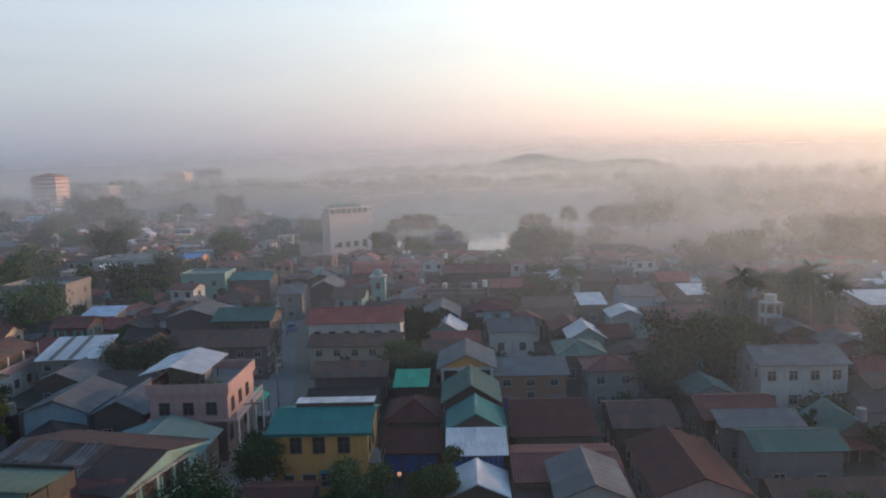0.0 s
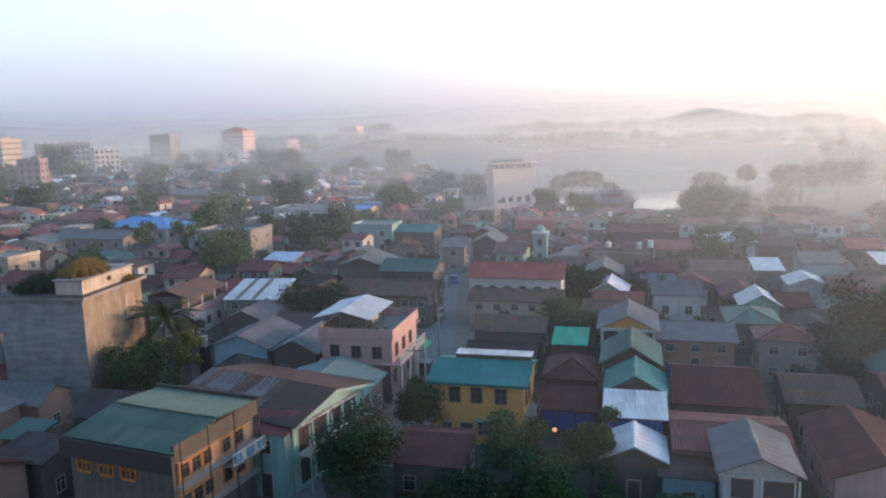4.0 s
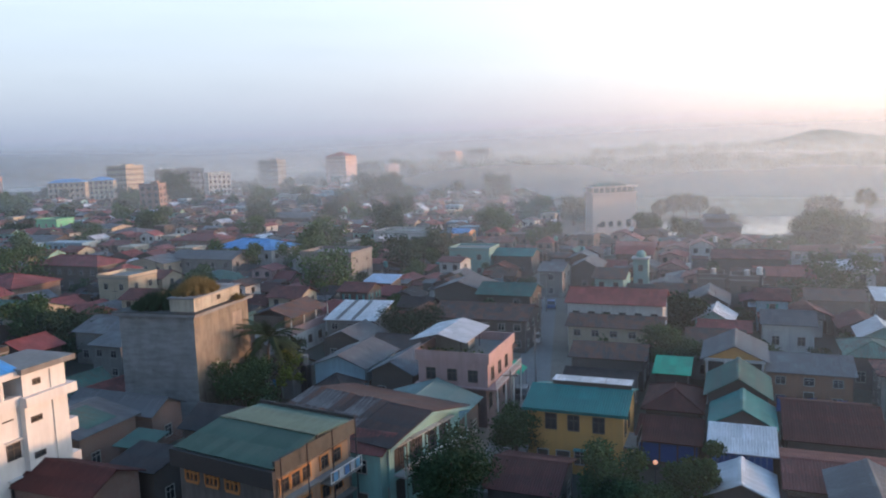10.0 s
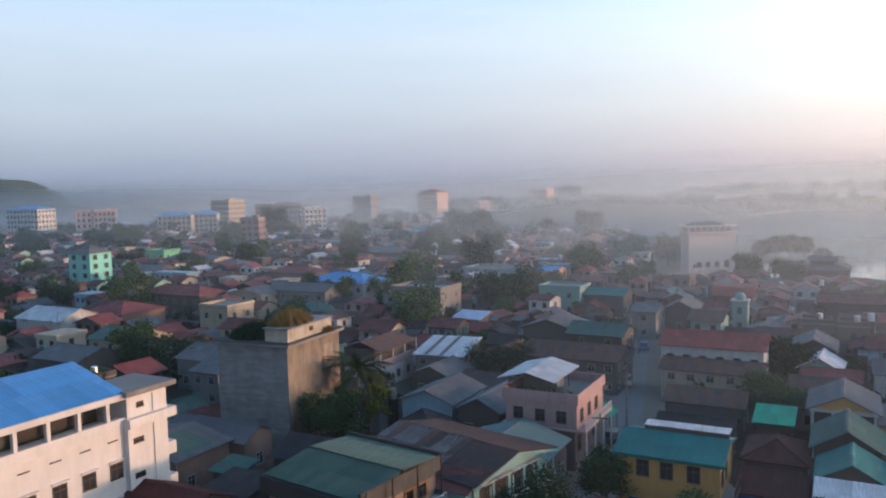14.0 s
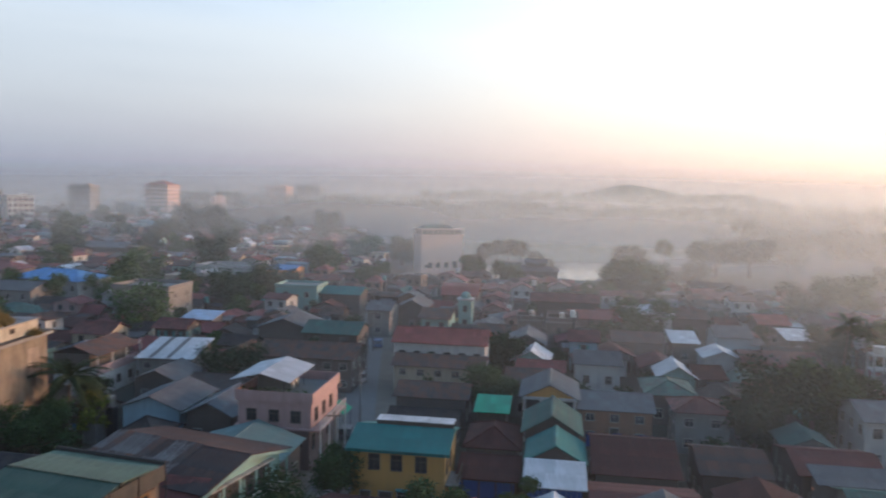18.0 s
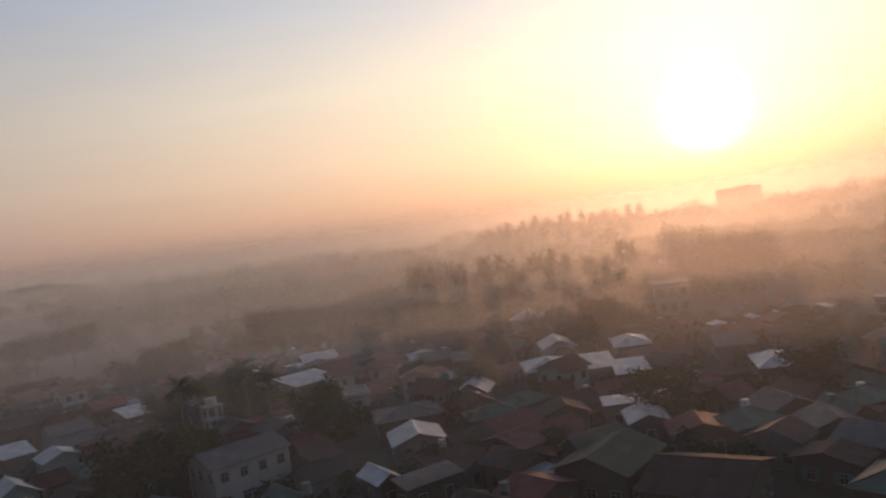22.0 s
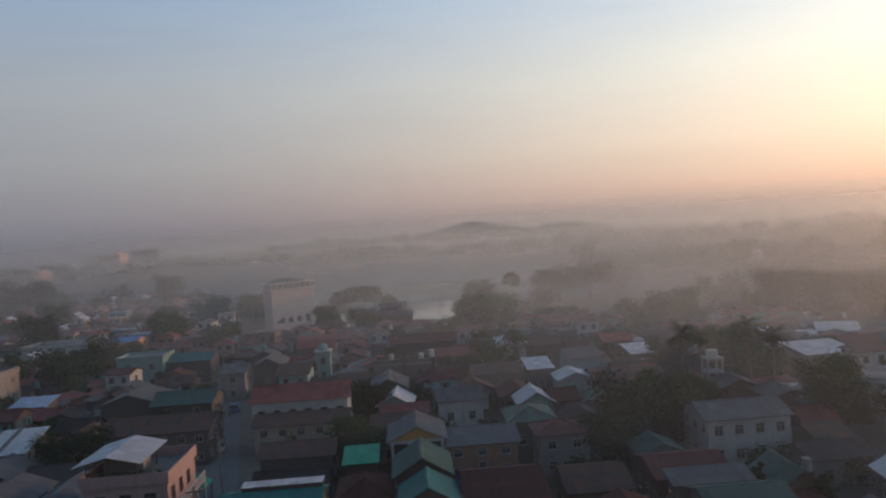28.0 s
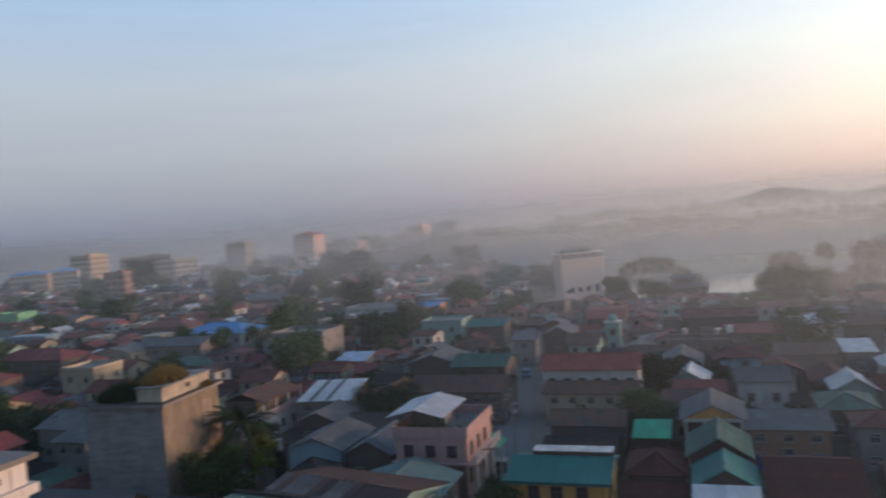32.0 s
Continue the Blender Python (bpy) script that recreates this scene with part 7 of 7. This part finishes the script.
for k in range(16):                                         # palms standing above the skyline grove
    x, y = polar(44.2 + k * 0.75 + rng.uniform(-0.3, 0.3), 498 + rng.uniform(-8, 8))
    copy_thing(tuft, pose(x, y, 0, 0, 0, rng.uniform(0, 360)) @ Matrix.Diagonal((0.95, 0.95, rng.uniform(1.95, 2.3), 1)))
canopy_band("woods", scatter(9, 36.5, 55, 180, 216, 170, 6, 10.5, 4, 6), 9, M_LEAF2, "dense grove under the row of palms", 0.9)
canopy_band("woods", scatter(10, 22, 34, 240, 420, 34, 7, 11, 4, 7) + scatter(1, 34, 84, 205, 420, 430, 7, 12, 4, 8), 1, M_LEAF2, "dense wood of palms and broadleaf trees", 1.1)
canopy_band("woods", scatter(2, 14, 88, 420, 900, 1150, 9, 18, 6, 12), 2, M_LEAF2, "misty wood stretching to the horizon", 1.9)
canopy_band("woods", scatter(7, 43, 60, 505, 570, 120, 19, 26, 8, 13), 7, M_LEAF2, "tall dark grove on the skyline", 1.7)
canopy_band("woods", scatter(8, 64, 86, 520, 600, 90, 19, 27, 9, 14), 8, M_LEAF2, "tall dark grove on the skyline", 1.7)
canopy_band("woods", scatter(3, -24, 26, 540, 900, 300, 12, 22, 8, 14), 3, M_LEAF2, "misty wood beyond the meadow", 1.9, 1.9)
canopy_band("woods", scatter(4, -20, -6, 500, 760, 70, 14, 24, 7, 13), 4, M_LEAF2, "dark wood behind the tower", 1.5, 1.9)
canopy_band("woods", scatter(5, -64, -12, 400, 840, 150, 7, 13, 4, 8), 5, M_LEAF2, "trees scattered through the far town", 1.5, 1.9)
canopy_band("woods", scatter(11, -9, 16, 480, 560, 190, 18, 27, 3, 6) + scatter(12, -5, 2, 490, 530, 40, 23, 31, 3, 5), 11, M_LEAF2, "uneven line of slender trees beyond the meadow", 1.1, 1.5)
canopy_band("woods", scatter(13, 12, 40, 400, 540, 150, 14, 21, 4, 8) + scatter(14, 18, 38, 460, 540, 75, 18, 25, 5, 9), 12, M_LEAF2, "tall uneven grove fading into mist", 1.2, 1.5)
canopy_band("woods", scatter(15, -10, 15, 930, 1060, 190, 20, 32, 9, 17), 15, M_LEAF2, "wooded crest along the horizon", 2.4, 1.4)
canopy_band("woods", scatter(6, -30, 90, 900, 1900, 520, 10, 20, 14, 26), 6, M_LEAF2, "far misty woods along the horizon", 3.4)


def hill(x, y, rx, ry, h, label, seed):
    s = Shape()
    n, m = 40, 10
    pts = []
    for j in range(m + 1):
        for i in range(n):
            a, q = 2 * math.pi * i / n, 1 - j / m
            nz = noise.noise(Vector((math.cos(a) * q * 2 + seed, math.sin(a) * q * 2, seed)))
            pts.append((x + rx * q * math.cos(a), y + ry * q * math.sin(a), h * (1 - q * q) ** 1.3 * (1 + 0.35 * nz) - 0.5))
    s.v = pts
    for j in range(m):
        for i in range(n):
            s.f.append((j * n + i, j * n + (i + 1) % n, (j + 1) * n + (i + 1) % n, (j + 1) * n + i))
            s.m.append(0)
    tagged(new("hill", s.mesh("hill", simple("wooded_slope", (0.05, 0.07, 0.045), 0.9, 0.0, 0.5, 0.02), smooth=True)), label, "hill", "", "structure")


hill(*polar(5.2, 1120), 150, 90, 44, "low wooded hill with a mast, veiled in mist", 1.0)
hill(*polar(10.5, 1160), 200, 110, 31, "low wooded ridge veiled in mist", 4.0)
hill(*polar(-60.0, 2500), 400, 230, 118, "dark headland across the river", 7.0)
mast = thing("radio_mast", *polar(4.7, 1090), 0, 0, "thin radio mast on the far hill", "mast")
s = Shape()
s.tube((0, 0, 30), (0, 0, 60), 0.8, 0.4, 6)
part("pole", s.mesh("pole", M_IRON), mast)


# ---- morning haze: thin mist sheets ringed round the camera, one behind the other ----
def mist_material(name, radius, tau, low, high):
    """A sheet standing in for haze: what it hides follows from how thick the mist lies there."""
    m, n = material(name)
    pos = n.add("ShaderNodeTexCoord").outputs["Object"]
    z = n.add("ShaderNodeSeparateXYZ", Vector=pos).outputs["Z"]
    fade = n.add("ShaderNodeMapRange", Value=z)
    fade.interpolation_type = "SMOOTHSTEP"
    for key, val in (("From Min", low), ("From Max", high), ("To Min", 1.0), ("To Max", 0.0)):
        fade.inputs[key].default_value = val
    # thickness by bearing from the camera: thin riverward, thick sunward to stand for glare
    flat = n.add("ShaderNodeVectorMath")
    flat.operation = "NORMALIZE"
    n.put(flat.inputs[0], n.mapping(pos, (1, 1, 0)))
    x = n.math("MULTIPLY", n.math("ADD", n.add("ShaderNodeSeparateXYZ", Vector=flat.outputs[0]).outputs["X"], 1.0), 0.5)
    if radius < 200:
        lie = ((0.05, 0.5), (0.25, 0.65), (0.40, 0.9), (0.52, 1.15), (0.62, 1.35), (0.72, 1.55), (0.82, 1.65), (0.95, 1.7))
    else:
        river = ((0.04, 1.5), (0.10, 1.2)) if radius > 800 else ((0.04, 0.5), (0.10, 0.5))
        lie = (*river, (0.18, 0.6), (0.25, 0.68), (0.40, 1.05), (0.5, 1.15), (0.62, 1.0), (0.7, 0.85), (0.82, 0.7), (0.95, 0.7))
    soft = n.math("POWER", fade.outputs[0], 2.5 if radius > 800 else 1.0)
    deep = n.math("MULTIPLY", n.math("MULTIPLY", soft, n.ramp(x, [(p, (v, v, v)) for p, v in lie])), tau)
    if radius < 600:                                        # wisps
        drift = n.noise(n.mapping(pos, (0.006, 0.006, 0.035)), 1.0, 3.0, 0.5)
        deep = n.math("MULTIPLY", deep, n.math("ADD", 0.45, n.math("MULTIPLY", drift, 1.1)))
    k = n.math("SUBTRACT", 1.0, n.math("POWER", 2.718, n.math("MULTIPLY", deep, -1.0)), clamp=True)
    far_dim = 1.0 if radius < 500 else 0.72 if radius < 800 else 0.36      # far sheets darkened so their haze matches the sky at the horizon
    d = n.add("ShaderNodeBsdfDiffuse", Color=tuple(v * far_dim for v in MIST_TINT))
    t = n.add("ShaderNodeBsdfTranslucent", Color=tuple(v * far_dim for v in MIST_TINT))
    both = n.add("ShaderNodeMixShader")
    both.inputs[0].default_value = 0.9 if radius < 300 else 0.8
    n.put(both.inputs[1], d.outputs[0])
    n.put(both.inputs[2], t.outputs[0])
    ahead = n.add("ShaderNodeBsdfRefraction", Color=(1.0, 0.95, 0.9), Roughness=0.72, IOR=1.6)      # droplets throw most light forward
    lobes = n.add("ShaderNodeMixShader")
    lobes.inputs[0].default_value = 0.34 if radius < 500 else 0.26
    n.put(lobes.inputs[1], both.outputs[0])
    n.put(lobes.inputs[2], ahead.outputs[0])
    clear = n.add("ShaderNodeBsdfTransparent")
    mx = n.add("ShaderNodeMixShader")
    n.put(mx.inputs[0], k)
    n.put(mx.inputs[1], clear.outputs[0])
    n.put(mx.inputs[2], lobes.outputs[0])
    out = n.add("ShaderNodeOutputMaterial")
    n.put(out.inputs["Surface"], mx.outputs[0])
    return m


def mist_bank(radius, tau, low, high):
    """A haze sheet ringed round the camera, its radius swung by bearing so that the low sun strikes through it."""
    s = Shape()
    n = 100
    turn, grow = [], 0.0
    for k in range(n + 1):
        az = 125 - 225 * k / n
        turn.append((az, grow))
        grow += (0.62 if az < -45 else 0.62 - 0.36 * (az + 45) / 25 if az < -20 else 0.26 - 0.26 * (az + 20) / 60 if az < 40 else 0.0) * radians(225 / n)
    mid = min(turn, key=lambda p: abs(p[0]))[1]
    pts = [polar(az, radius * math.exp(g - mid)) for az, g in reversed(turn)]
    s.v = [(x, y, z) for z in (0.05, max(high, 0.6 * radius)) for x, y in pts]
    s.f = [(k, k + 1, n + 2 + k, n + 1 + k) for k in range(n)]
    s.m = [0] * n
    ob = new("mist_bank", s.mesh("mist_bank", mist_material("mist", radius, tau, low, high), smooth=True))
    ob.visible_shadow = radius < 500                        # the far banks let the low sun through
    tagged(ob, "haze sheet ringed round the camera, standing for pale morning mist", "mist", "mist banks", "stuff")


# bluish, to offset the warm sun in the haze colour
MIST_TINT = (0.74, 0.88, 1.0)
scene.cycles.transparent_max_bounces = 32
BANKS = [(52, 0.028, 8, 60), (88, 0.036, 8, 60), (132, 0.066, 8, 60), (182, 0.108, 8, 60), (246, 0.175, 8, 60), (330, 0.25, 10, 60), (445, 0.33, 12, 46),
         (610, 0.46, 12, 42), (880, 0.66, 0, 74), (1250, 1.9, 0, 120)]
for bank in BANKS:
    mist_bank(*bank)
